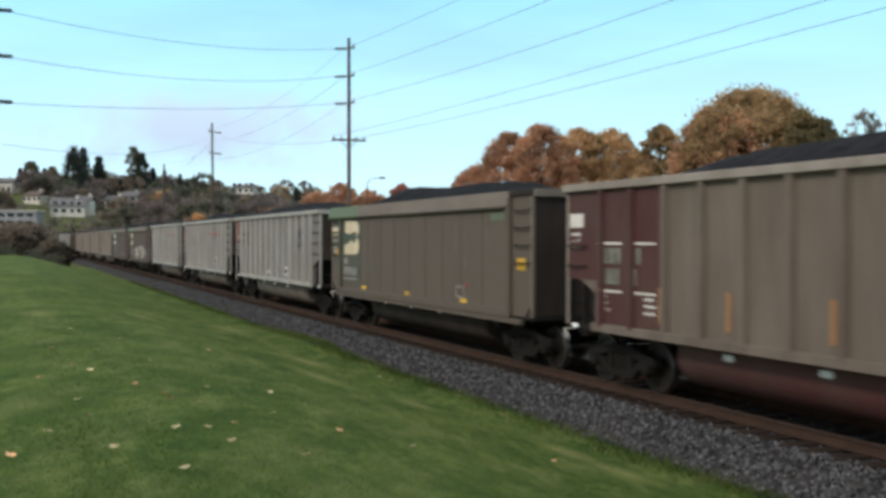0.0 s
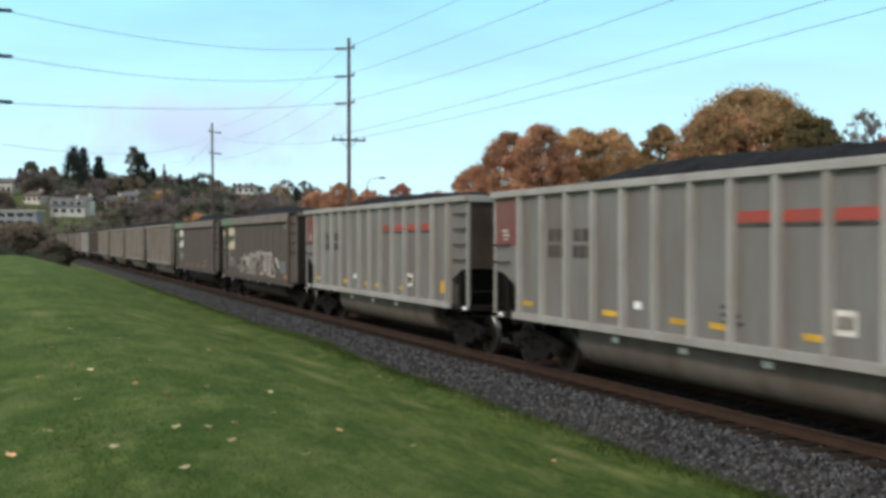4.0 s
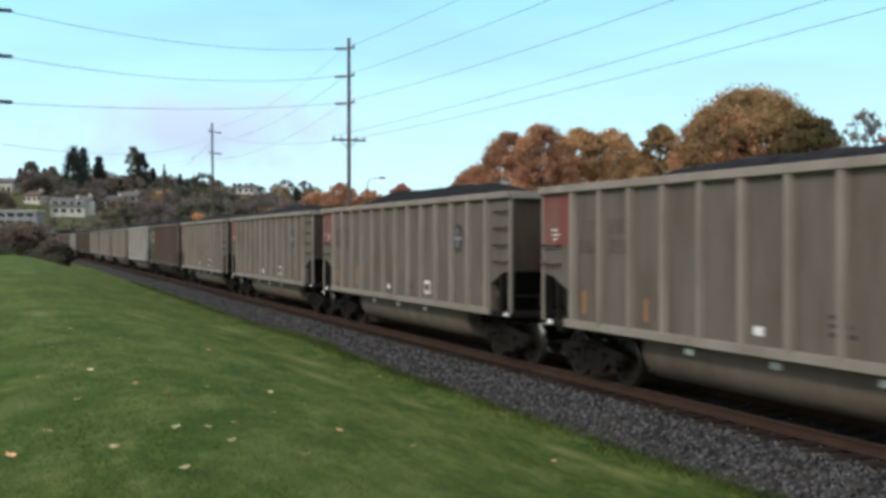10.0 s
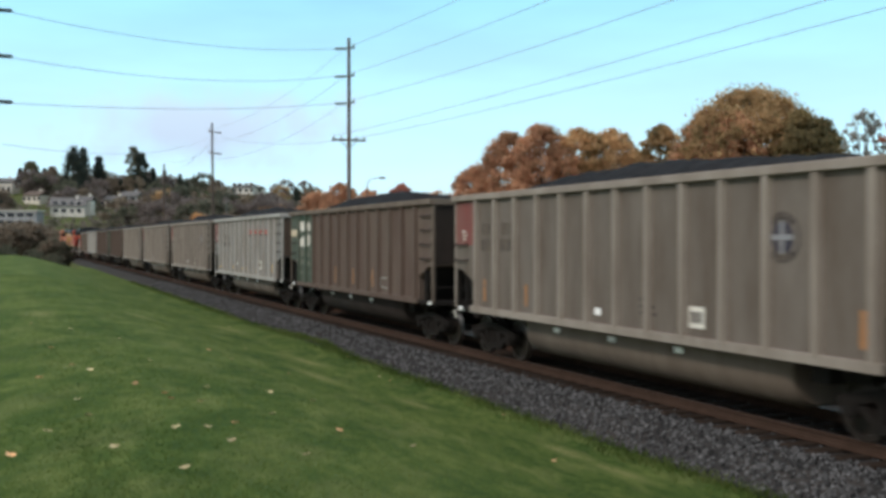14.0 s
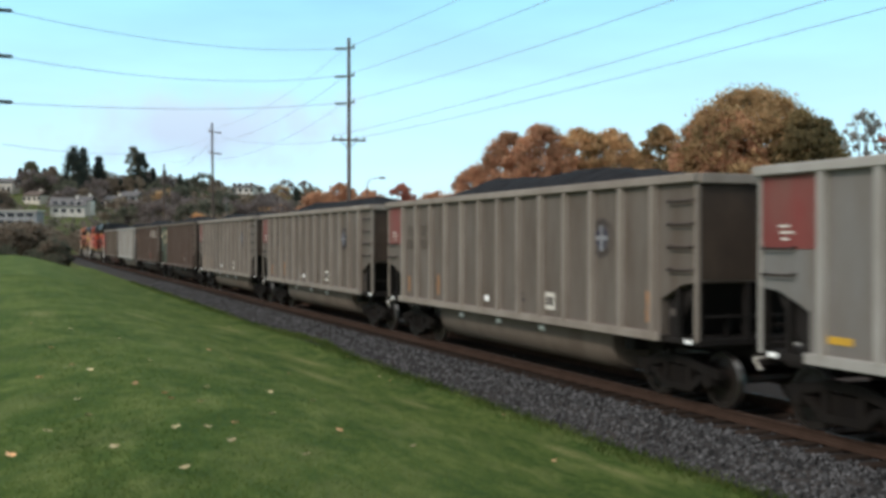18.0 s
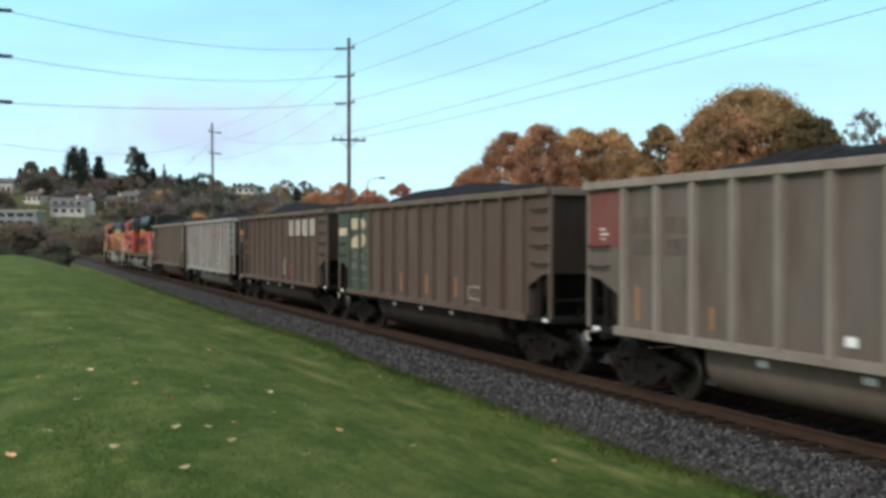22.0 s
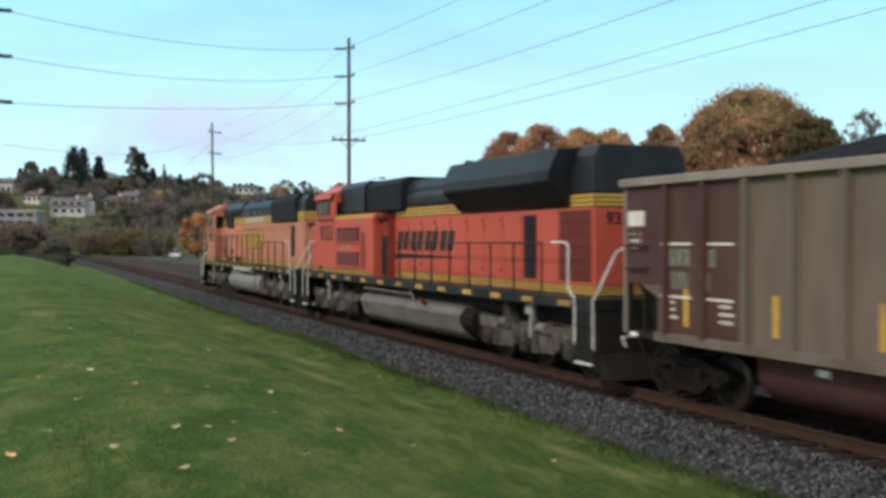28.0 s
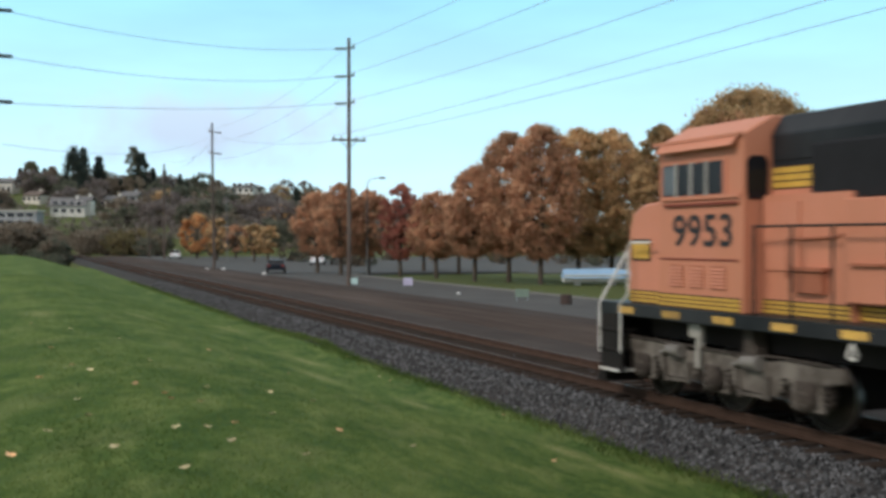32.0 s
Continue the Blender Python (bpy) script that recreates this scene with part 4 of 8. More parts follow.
def marks_alu(seed, letters=False, clean=False):
    def go(car):
        rng = random.Random(seed)
        end_paint(car, RED_PANEL, 0.9, 2.62, TOP - 0.16, label="faded red end panel")
        for k, (w, d) in enumerate(((0.22, 0.0), (0.28, 0.03), (0.14, 0.06))):
            plate("panel_mark", HALF - 0.42 - d - w, HALF - 0.42 - d, 2.92 - 0.09 * k, 2.955 - 0.09 * k, WHITE, car, x=-SIDE - 0.014, label="small white line on the red panel")
        if letters:
            for k in range(4):
                y = -1.15 - BAY * k
                for lo, hi, mm, nm in ((3.00, 3.17, RED_INK, "red_lettering"), (2.93, 2.985, INK, "dark_underline")):
                    plate(nm, 0, 0, 0, 0, mm, car, label="slanted block of red lettering" if mm is RED_INK else "dark line under the lettering", pts=[(y, lo), (y - 0.80, lo), (y - 0.86, hi), (y - 0.06, hi)])
            for y in (4.48, 3.46):
                blocks(car, "dark_lettering", y + 0.30, 2.72, (0.22, 0.24), 0.10, 2, INK, label="blocked dark lettering")
                blocks(car, "dark_number", y + 0.32, 2.40, (0.17, 0.24), 0.08, 3, INK, label="blocked dark number")
            for y in (5.75, 2.45, 0.3, -0.75, -2.85):
                plate("amber_mark", y - 0.25, y + 0.25, 1.37, 1.47, YELLOW, car, label="yellow stencil patch")
            plate("amber_mark", -6.05, -5.62, 1.42, 1.72, YELLOW, car, label="yellow stencil square")
        else:
            for y in (5.49, 4.47):
                blocks(car, "dark_lettering", y + 0.30, 2.86, (0.24, 0.26), 0.10, 2, INK_FADED, label="blocked dark lettering")
                blocks(car, "dark_number", y + 0.32, 2.50, (0.18, 0.26), 0.08, 3, INK_FADED, label="blocked dark number")
            emblem(car)
        py, pz = (-3.40, 1.66) if letters else (-2.42, 1.52)
        plate("placard", py - 0.20, py + 0.20, pz - 0.17, pz + 0.17, WHITE, car, label="white placard with dark figures")
        blocks(car, "placard_figure", py + 0.14, pz - 0.09, (0.12, 0.18), 0.04, 2, INK, x=-SIDE - 0.014)
        ty, tz = (1.42, 1.55) if letters else (0.52, 1.36)
        plate("white_tag", ty, ty + 0.21, tz, tz + 0.13, REFLECT, car, label="small white tag")
        plate("dark_spot", -6.75, -6.60, 1.5, 1.62, INK, car)
        small_lines(car, -0.8, 1.7, 3, INK, 0.5)
        if not clean:
            for y in (5.7, 3.6, -5.9):
                plate("amber_streak", y - 0.10, y, 1.35, 1.35 + rng.uniform(0.35, 0.6), AMBER, car, label="faded orange streak")
    return go


WORN = mat("faded stencil paint", (0.22, 0.23, 0.19), 0.7, 0.0, 0.2, 6.0, 40, 0.0, (0.09, 0.085, 0.065), 0.55, 2.5)


def logo_panel(car, y0, y1, z0, z1, pale):
    """A pale two-lobed logo on a green ground, as plain shapes."""
    w, h = y0 - y1, z1 - z0
    pts = [(y0, z0 + h * 0.02), (y0 - 0.10 * w, z0 + h)]
    for cz, r in ((0.77, 0.22), (0.26, 0.25)):
        pts += [(y1 + 0.25 * w + 0.04 * w - 0.25 * w * math.sin(a), z0 + h * cz + h * r * math.cos(a)) for a in [math.pi * i / 8 for i in range(9)]]
    pts += [(y0 - 0.05 * w, z0)]
    plate("logo", 0, 0, 0, 0, pale, car, x=-SIDE - 0.014, label="pale two-lobed logo", pts=pts)
    core = [(y0 + 0.02, z0 + 0.30 * h), (y0 - 0.22 * w, z0 + 0.30 * h), (y0 - 0.42 * w, z0 + 0.44 * h), (y0 - 0.72 * w, z0 + 0.34 * h), (y0 - 0.80 * w, z0 + 0.66 * h), (y0 - 0.62 * w, z0 + 0.68 * h), (y0 - 0.40 * w, z0 + 0.60 * h), (y0 - 0.05 * w, z0 + 0.66 * h)]
    plate("logo_core", 0, 0, 0, 0, GREEN, car, x=-SIDE - 0.024, label="green core of the logo", pts=core)


def rounded(line):
    """A stroke with its corners cut once."""
    out = [line[0]]
    for (a, b), (c, d) in zip(line, line[1:]):
        out += [(a * 0.75 + c * 0.25, b * 0.75 + d * 0.25), (a * 0.25 + c * 0.75, b * 0.25 + d * 0.75)]
    return out + [line[-1]]


def ribbon(line, w):
    """A sprayed stroke: a flat band of paint along the line."""
    v, f = [], []
    for i, (y, z) in enumerate(line):
        a, b = line[max(i - 1, 0)], line[min(i + 1, len(line) - 1)]
        d = Vector((b[0] - a[0], b[1] - a[1], 0))
        d = d.normalized() if d.length > 1e-6 else Vector((1, 0, 0))
        v += [(-SIDE - e, y - d.y * w * k, z + d.x * w * k) for e in (0.016, 0.002) for k in (1, -1)]
    for i in range(len(line) - 1):
        p, q = 4 * i, 4 * i + 4
        f += [(p, p + 1, q + 1, q), (p + 2, q + 2, q + 3, p + 3), (p, q, q + 2, p + 2), (p + 1, p + 3, q + 3, q + 1)]
    return Shape().add(v, f)


WORN_PALE = mat("thin pale spray", (0.34, 0.33, 0.31), 0.7, 0.0, 0.2, 6.0, 40, 0.0, (0.12, 0.10, 0.08), 0.4, 3.0)
SCUFF = mat("scuffed pale streak", (0.165, 0.145, 0.125), 0.7, 0.0, 0.15, 3.0, 40, 0.0, (0.09, 0.07, 0.058), 0.6, 3.0)
# sprayed bubble letters, stroke by stroke
SCRAWL = (
    (((2.6, 1.05), (2.75, 1.4), (2.85, 1.8), (2.7, 1.97), (2.45, 2.05), (2.15, 2.0)), ((2.45, 1.68), (2.35, 1.45))),
    (((2.1, 1.88), (2.1, 2.12), (1.95, 2.18), (1.8, 2.08), (1.75, 1.85), (1.72, 1.65)), ((1.72, 1.65), (1.75, 1.95), (1.62, 2.05), (1.53, 1.95), (1.57, 1.75), (1.6, 1.3)),
     ((1.35, 1.63), (1.4, 1.9), (1.33, 2.12), (1.25, 2.14), (1.13, 2.03), (1.1, 1.75), (1.13, 1.38)), ((2.6, 1.05), (2.25, 1.18), (2.0, 1.35), (1.75, 1.05), (1.6, 1.3), (1.3, 1.08), (1.1, 1.38))),
    (((1.13, 1.38), (1.0, 1.23), (0.72, 1.16), (0.5, 1.37), (0.4, 1.75), (0.45, 1.92), (0.6, 2.0), (0.83, 2.07), (1.05, 1.93), (1.1, 1.75)), ((0.83, 1.78), (0.85, 1.5))),
    (((0.77, 2.07), (0.83, 2.18), (0.7, 2.28), (0.34, 2.15), (0.08, 2.05), (-0.17, 2.17), (-0.46, 2.3), (-0.63, 2.25), (-0.67, 2.05), (-0.07, 1.88), (-0.04, 1.56), (-0.07, 1.3), (0.11, 1.08), (0.47, 1.38)),
     ((0.77, 2.07), (0.25, 1.85), (0.44, 1.53), (0.47, 1.38))),
    (((-0.82, 2.3), (-0.9, 2.06), (-1.25, 1.88), (-1.05, 1.6), (-1.3, 1.32), (-1.67, 1.42), (-1.9, 1.7), (-1.67, 1.72), (-1.9, 2.24), (-1.78, 2.33), (-1.34, 2.22), (-0.94, 2.35), (-0.82, 2.3)),),
    (((-1.97, 2.24), (-1.82, 1.93), (-1.9, 1.54), (-2.12, 1.42), (-2.3, 1.66), (-2.35, 2.08), (-2.2, 2.26), (-1.97, 2.24)), ((-2.08, 2.0), (-2.06, 1.7))),
    (((-2.4, 2.25), (-2.3, 1.88), (-2.45, 1.45), (-2.7, 1.36), (-2.9, 1.55), (-2.9, 2.1), (-2.7, 2.3), (-2.4, 2.25)), ((-2.6, 2.02), (-2.6, 1.68))),
    (((-3.0, 2.3), (-2.95, 1.5), (-3.15, 1.3), (-3.75, 1.32), (-3.8, 1.6), (-3.4, 1.7), (-3.35, 2.25), (-3.0, 2.3)),))


PALE_GREEN = mat("pale green touch-up paint", (0.13, 0.185, 0.115), 0.7, 0.0, 0.2, 5.0, 40, 0.0, (0.12, 0.11, 0.085), 0.45, 2.5)
SCRIBBLE = mat("pale blue spray", (0.24, 0.25, 0.27), 0.7, 0.0, 0.2, 6.0, 40, 0.0, (0.12, 0.10, 0.09), 0.45, 3.0)


def marks_smooth(seed, scrawl=False):
    def go(car):
        end_paint(car, GREEN_WORN, 0.9, 2.0, TOP - 0.39, label="faded green end panel")
        plate("green_panel", HALF - 3.08, HALF - 1.16, 1.36 if seed != 5 else 2.05, TOP - 0.39, GREEN_WORN, car, label="faded green panel")
        part("chord_end", Shape().prism([(-1.61, TOP - 0.385), (-1.65, TOP - 0.33), (-1.56, TOP + 0.005), (-1.54, TOP + 0.005), (-1.59, TOP - 0.385)], HALF - 3.1, HALF + 0.045, "y"), PALE_GREEN, car, "green end of the top edge")
        plate("pale_band", HALF - 0.88, HALF - 0.02, 2.90, 3.16, CREAM, car, x=-SIDE - 0.016, label="pale paint band")
        logo_panel(car, HALF - 1.38, HALF - 3.02, 2.28, 3.34, WHITE if seed == 6 else CREAM)
        blocks(car, "white_lettering", HALF - 1.35, 1.98, (0.14, 0.17), 0.07, 2, WORN_PALE, x=-SIDE - 0.014, label="faded white lettering block")
        if seed in (5, 6):
            words("road_number", "530 184" if seed == 5 else "530 303", 0.40, WORN_PALE, car, Matrix.Translation((-SIDE - 0.014, HALF - 2.18, 1.76)) @ Matrix(((0, 0, -1, 0), (-1, 0, 0, 0), (0, 1, 0, 0), (0, 0, 0, 1))), "faded white road number")
        else:
            blocks(car, "white_lettering", HALF - 1.35, 1.64, (0.15, 0.24), 0.08, 6, WORN_PALE, x=-SIDE - 0.014, label="faded white number block")
        plate("white_lettering", HALF - 2.75, HALF - 1.3, 1.50, 1.535, WORN_PALE, car, x=-SIDE - 0.014, label="faded white line")
        small_lines(car, HALF - 0.2, 2.7, 4, WHITE, 0.4)
        for y in (4.15, 0.35, -3.5) if seed == 1 else (3.2, 1.35, -0.9, -2.75, -5.45):
            plate("amber_mark", y - 0.40, y, 1.24, 1.34, YELLOW if seed == 1 else AMBER, car, label="yellow stencil patch" if seed == 1 else "faded orange stencil patch")
        plate("green_patch", -HALF + 1.35, -HALF + 2.05, 3.18, 3.34, PALE_GREEN, car, label="pale green touched-up patch")
        if seed != 5:
            part("sprayed_box", ribbon([(-3.30, 1.62), (-3.72, 1.62), (-3.74, 1.36), (-3.28, 1.38), (-3.30, 1.62)], 0.016), WORN_PALE, car, "white sprayed outline")
            part("sprayed_mark", ribbon([(-3.80, 1.66), (-3.92, 1.72), (-3.98, 1.64)], 0.03), RED_INK, car, "small red sprayed mark")
        plate("pale_patch", HALF - 4.35, HALF - 3.75, 1.80, 2.0, GREEN_WORN, car, label="worn green patch")
        rng = random.Random(seed + 40)
        for k in range(7):
            y = -2.2 - 0.55 * k + rng.uniform(-0.1, 0.1)
            plate("scuff", y - rng.uniform(0.03, 0.07), y, 2.0 + rng.uniform(0, 0.5), 3.0 + rng.uniform(0, 0.25), SCUFF, car, label="pale scuffed streak", depth=0.003)
        if seed == 1:
            plate("yellow_square", -HALF + 0.32, -HALF + 0.72, 2.10, 2.36, YELLOW, car, label="yellow square")
            plate("yellow_square", HALF - 0.80, HALF - 0.44, 2.22, 2.44, YELLOW, car, x=-SIDE - 0.014, label="yellow square")
        if scrawl:
            for strokes in SCRAWL:
                for line in strokes:
                    part("graffiti", ribbon([(y, z - 0.09) for y, z in rounded(line)], 0.026), WHITE, car, "white sprayed outline")
            for y, z, w, h in ((3.45, 1.48, 0.30, 0.17), (4.9, 1.55, 0.34, 0.12), (6.8, 2.32, 0.26, 0.12)):
                rng = random.Random(int(y * 10))
                line = [(y + rng.uniform(-w, w), z + rng.uniform(-h, h)) for _ in range(12)]
                part("graffiti", ribbon(rounded(line), 0.026), WORN_PALE, car, "pale sprayed scribble")
            part("graffiti", ribbon(rounded([(-3.95, 1.95), (-4.15, 1.98), (-4.05, 1.86), (-4.35, 1.90), (-4.25, 1.74), (-4.5, 1.72), (-4.42, 1.60)]), 0.055), WHITE, car, "solid white sprayed splash")
            for k in range(6):
                y = -4.7 - 0.16 * k
                part("graffiti", ribbon(rounded([(y, 1.92 - 0.02 * k), (y - 0.10, 1.60), (y - 0.02, 1.38), (y - 0.16, 1.50), (y - 0.10, 1.88)]), 0.02), SCRIBBLE, car, "pale blue sprayed scribble")
            plate("orange_patch", -5.85, -5.35, 1.14, 1.36, AMBER, car, label="faded orange patch")
    return go


def marks_green(seed):
    def go(car):
        end_paint(car, GREEN, 3.1, 2.0, TOP - 0.15, label="faded green end panel")
        plate("pale_band", HALF - 0.88, HALF - 0.02, 2.88, 3.12, CREAM, car, x=-SIDE - 0.016, label="pale paint band")
        y0 = HALF - 1.12
        logo_panel(car, y0 - 0.02, y0 - 1.72, 2.50, 3.42, WHITE if seed == 11 else CREAM)
        for z in (2.40, 1.86, 1.52):
            for a in (0.02, 1.06):
                plate("white_line", y0 - a - 0.82, y0 - a, z, z + 0.03, WORN, car, x=-SIDE - 0.016, label="faded white line")
        for k in range(2):
            blocks(car, "white_lettering", y0 - 0.05, 2.16 - 0.32 * k, (0.2, 0.2), 0.07, 3, WORN, x=-SIDE - 0.016, label="faded number block")
            blocks(car, "white_lettering", y0 - 1.10, 2.12 - 0.32 * k, (0.2, 0.2), 0.07, 2, WORN, x=-SIDE - 0.016, label="faded number block")
        for y in (1.45, -0.48, -2.42):
            plate("amber_streak", y - 0.10, y, 1.35, 1.85, AMBER, car, label="faded orange streak")
        s = ribbon([(-3.24, 1.64), (-3.5, 1.65), (-3.92, 1.64), (-3.94, 1.5), (-3.92, 1.36), (-3.24, 1.38), (-3.22, 1.5), (-3.24, 1.64)], 0.022)
        part("sprayed_box", s, WORN_PALE, car, "white sprayed outline")
    return go


def marks_maroon(streaks):
    def go(car):
        end_paint(car, MAROON, 3.1, 2.0, TOP - 0.15, label="maroon end panel")
        plate("pale_patch", HALF - 0.62, HALF - 0.12, 2.98, 3.24, WHITE, car, x=-SIDE - 0.016, label="worn white patch")
        small_lines(car, HALF - 0.15, 2.82, 3, WHITE, 0.4)
        y0 = HALF - 1.12
        for a in (0.0, 1.06):
            plate("white_line", y0 - a - 0.85, y0 - a, 2.66, 2.70, WHITE, car, x=-SIDE - 0.016)
            plate("white_line", y0 - a - 0.85, y0 - a, 1.80, 1.84, WHITE, car, x=-SIDE - 0.016)
            blocks(car, "white_lettering", y0 - a - 0.06, 2.32, (0.34, 0.28), 0.06, 2 if a == 0 else 1, WORN, x=-SIDE - 0.016, label="blocked white lettering")
            blocks(car, "white_lettering", y0 - a - 0.06, 1.95, (0.2, 0.28), 0.05, 3 if a == 0 else 1, WORN, x=-SIDE - 0.016, label="blocked white number")
            small_lines(car, y0 - a - 0.1 if a == 0 else y0 - a - 0.5, 1.7, 3, WHITE, 0.4)
        for y in streaks:
            plate("amber_streak", y - 0.10, y, 1.35, 1.95, YELLOW if len(streaks) > 3 else AMBER, car, x=-SIDE - 0.012, label="faded orange streak")
    return go


AMBER_FADED = mat("faded orange stencil", (0.20, 0.105, 0.055), 0.7, 0.0, 0.2, 5.0, 40, 0.0, (0.09, 0.065, 0.05), 0.5, 3.0)
SMOOTH_DARK_2 = mat("darker repaint", (0.040, 0.034, 0.032), 0.75, 0.0, 0.15, 2.0, 30, 0.0, (0.085, 0.06, 0.047), 0.4, 1.5, 3.0)


def marks_brown(car):
    """Dark brown car with four large pale letter blocks and an end of worn stencils."""
    for k in range(4):
        y = -2.18 - BAY * k
        plate("letter_ground", y - 0.66, y + 0.08, 2.84, TOP - 0.16, SMOOTH_DARK_2, car, label="darker repainted ground")
        plate("white_lettering", y - 0.20, y, 2.90, 3.50, WHITE, car, x=-SIDE - 0.014, label="pale letter bar")
        plate("white_lettering", y - 0.55, y - 0.36, 2.90, 3.50, WHITE, car, x=-SIDE - 0.014, label="pale letter bar")
    s = Shape().tube([(-SIDE - 0.014, -2.25, 1.42), (-SIDE - 0.014, -2.90, 1.42), (-SIDE - 0.014, -2.90, 1.74), (-SIDE - 0.014, -2.25, 1.74), (-SIDE - 0.014, -2.25, 1.42)], 0.022, n=4)
    part("sprayed_box", s, RED_INK, car, "red sprayed outline")
    end_paint(car, BLACK, 2.05, 2.0, TOP - 0.15, label="sooty black end panel")
    plate("orange_patch", HALF - 0.8, HALF - 0.1, 2.95, 3.2, AMBER, car, x=-SIDE - 0.014, label="faded orange patch")
    plate("amber_streak", HALF - 1.22, HALF - 1.10, 1.35, 2.3, YELLOW, car, label="yellow vertical stripe")
    small_lines(car, HALF - 0.15, 2.8, 3, WHITE, 0.4)
    for y, n in ((HALF - 1.32, 2), (HALF - 2.35, 2)):
        for z in (2.5, 2.1):
            blocks(car, "orange_number", y, z, (0.17, 0.26), 0.12, n, AMBER_FADED, x=-SIDE - 0.016, label="faded orange number block")
    small_lines(car, -1.2, 1.9, 5, CREAM, 0.3)


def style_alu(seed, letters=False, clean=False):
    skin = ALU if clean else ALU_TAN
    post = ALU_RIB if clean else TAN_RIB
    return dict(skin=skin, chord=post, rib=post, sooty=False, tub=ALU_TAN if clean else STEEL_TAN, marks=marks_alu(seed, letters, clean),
                label="light grey aluminium gondola heaped with coal, red lettering" if letters else
                "dusty tan ribbed aluminium gondola heaped with coal, round emblem" if not clean else "light grey ribbed aluminium gondola heaped with coal, round emblem")


CHORD_DUST = mat("dusty pale top edge", (0.175, 0.148, 0.122), 0.75, 0.0, 0.12, 0.8, 30, 0.04, (0.12, 0.095, 0.076), 0.4, 0.8, 0.4, 0.03)
SMOOTH_BROWN = mat("brown painted steel", (0.112, 0.088, 0.070), 0.7, 0.0, 0.12, 0.8, 30, 0.04, (0.10, 0.08, 0.062), 0.45, 0.7, 4.0, 0.03)
SMOOTH_DARK = mat("dark brown painted steel", (0.098, 0.073, 0.062), 0.7, 0.0, 0.12, 0.8, 30, 0.04, (0.11, 0.085, 0.07), 0.35, 0.7, 4.0, 0.03)


def style_smooth(seed, skin, scrawl=False):
    return dict(skin=skin, chord=CHORD_DUST, ribs=False, cut=False, tub=SOOT, end_skin=GREEN_WORN, tub_label="black rounded belly", marks=marks_smooth(seed, scrawl),
                label="smooth-sided brown gondola with green end" + (" and white graffiti" if scrawl else ", heaped with coal"))


def style_rib(skin, end, marks, label, tub=None):
    return dict(skin=skin, chord=STEEL_TAN if skin is STEEL_BROWN else TAN_RIB, end_skin=end, end_len=3.1, tub=tub or SOOT, marks=marks, label=label)


STYLES = [
    style_rib(STEEL_TAN, MAROON, marks_maroon((4.2, 2.4, 0.2)), "tan ribbed steel gondola with maroon end, coal load", MAROON),
    style_smooth(1, SMOOTH_BROWN), style_alu(2, clean=True), style_alu(3, True, True), style_alu(4, True, True),
    style_smooth(5, SMOOTH_DARK, True), style_smooth(6, SMOOTH_DARK), style_alu(7), style_alu(8), style_alu(9), style_alu(10),
    style_rib(STEEL_BROWN, GREEN, marks_green(11), "brown ribbed steel gondola with green end, coal load"),
    style_alu(12, True, True), style_alu(13), style_alu(14), style_alu(15),
    style_rib(STEEL_BROWN, GREEN, marks_green(16), "brown ribbed steel gondola with green end, coal load"),
    style_rib(STEEL_BROWN, STEEL_BROWN, marks_brown, "dark brown ribbed gondola with white letter blocks"),
    style_alu(18, True, True),
    style_rib(STEEL_TAN, MAROON, marks_maroon((5.55, 3.4, 1.4, -0.8)), "tan ribbed steel gondola with maroon end, coal load", MAROON),
]
# middle of each car along the track at the start
CAR_Y = [18.15 - HALF + PITCH * n for n in range(len(STYLES))]
TRAIN = [gondola(i, s) for i, s in enumerate(STYLES)]

# ---- locomotives ----
ORANGE = mat("faded orange paint", (0.53, 0.208, 0.130), 0.5, 0.0, 0.08, 0.8, 30, 0.02, (0.42, 0.17, 0.09), 0.35, 0.8, 5.0, 0.02)
SCARLET = mat("orange red paint", (0.53, 0.094, 0.060), 0.42, 0.0, 0.08, 0.8, 30, 0.02, (0.40, 0.07, 0.035), 0.25, 0.8, 5.0, 0.02)
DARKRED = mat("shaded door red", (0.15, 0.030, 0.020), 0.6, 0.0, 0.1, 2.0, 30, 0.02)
LOCO_BLACK = mat("loco black paint", (0.011, 0.012, 0.014), 0.45, 0.0, 0.2, 1.0, 30, 0.04, (0.045, 0.045, 0.047), 0.35, 0.8, 3.0, 0.02)
MESH_BLACK = mat("black grille", (0.016, 0.016, 0.018), 0.8, 0.0, 0.3, 3.0, 60, 0.5)
GOLD = mat("gold yellow stripe", (0.56, 0.335, 0.06), 0.5, 0.0, 0.08, 2.0, 30, 0.0, (0.35, 0.18, 0.05), 0.3, 1.5, 2.0, 0.02)
FRAME_GREY = mat("silver grey tank", (0.40, 0.37, 0.33), 0.5, 0.1, 0.06, 1.0, 30, 0.02, (0.20, 0.175, 0.15), 0.28, 0.7, 0.5, 0.02)
LOCO_TRUCK = mat("dusty grey truck casting", (0.160, 0.139, 0.119), 0.8, 0.0, 0.25, 3.0, 40, 0.1, (0.045, 0.035, 0.028), 0.6, 2.0, spec=0.1)
TANK_GREY = mat("grimy grey tank", (0.205, 0.185, 0.165), 0.55, 0.1, 0.12, 1.0, 30, 0.03, (0.085, 0.07, 0.058), 0.5, 0.8, 0.4, 0.02)
TRUCK_DARK = mat("oily brown casting", (0.075, 0.060, 0.050), 0.7, 0.0, 0.25, 3.0, 40, 0.1, (0.025, 0.020, 0.017), 0.6, 2.0, spec=0.12)
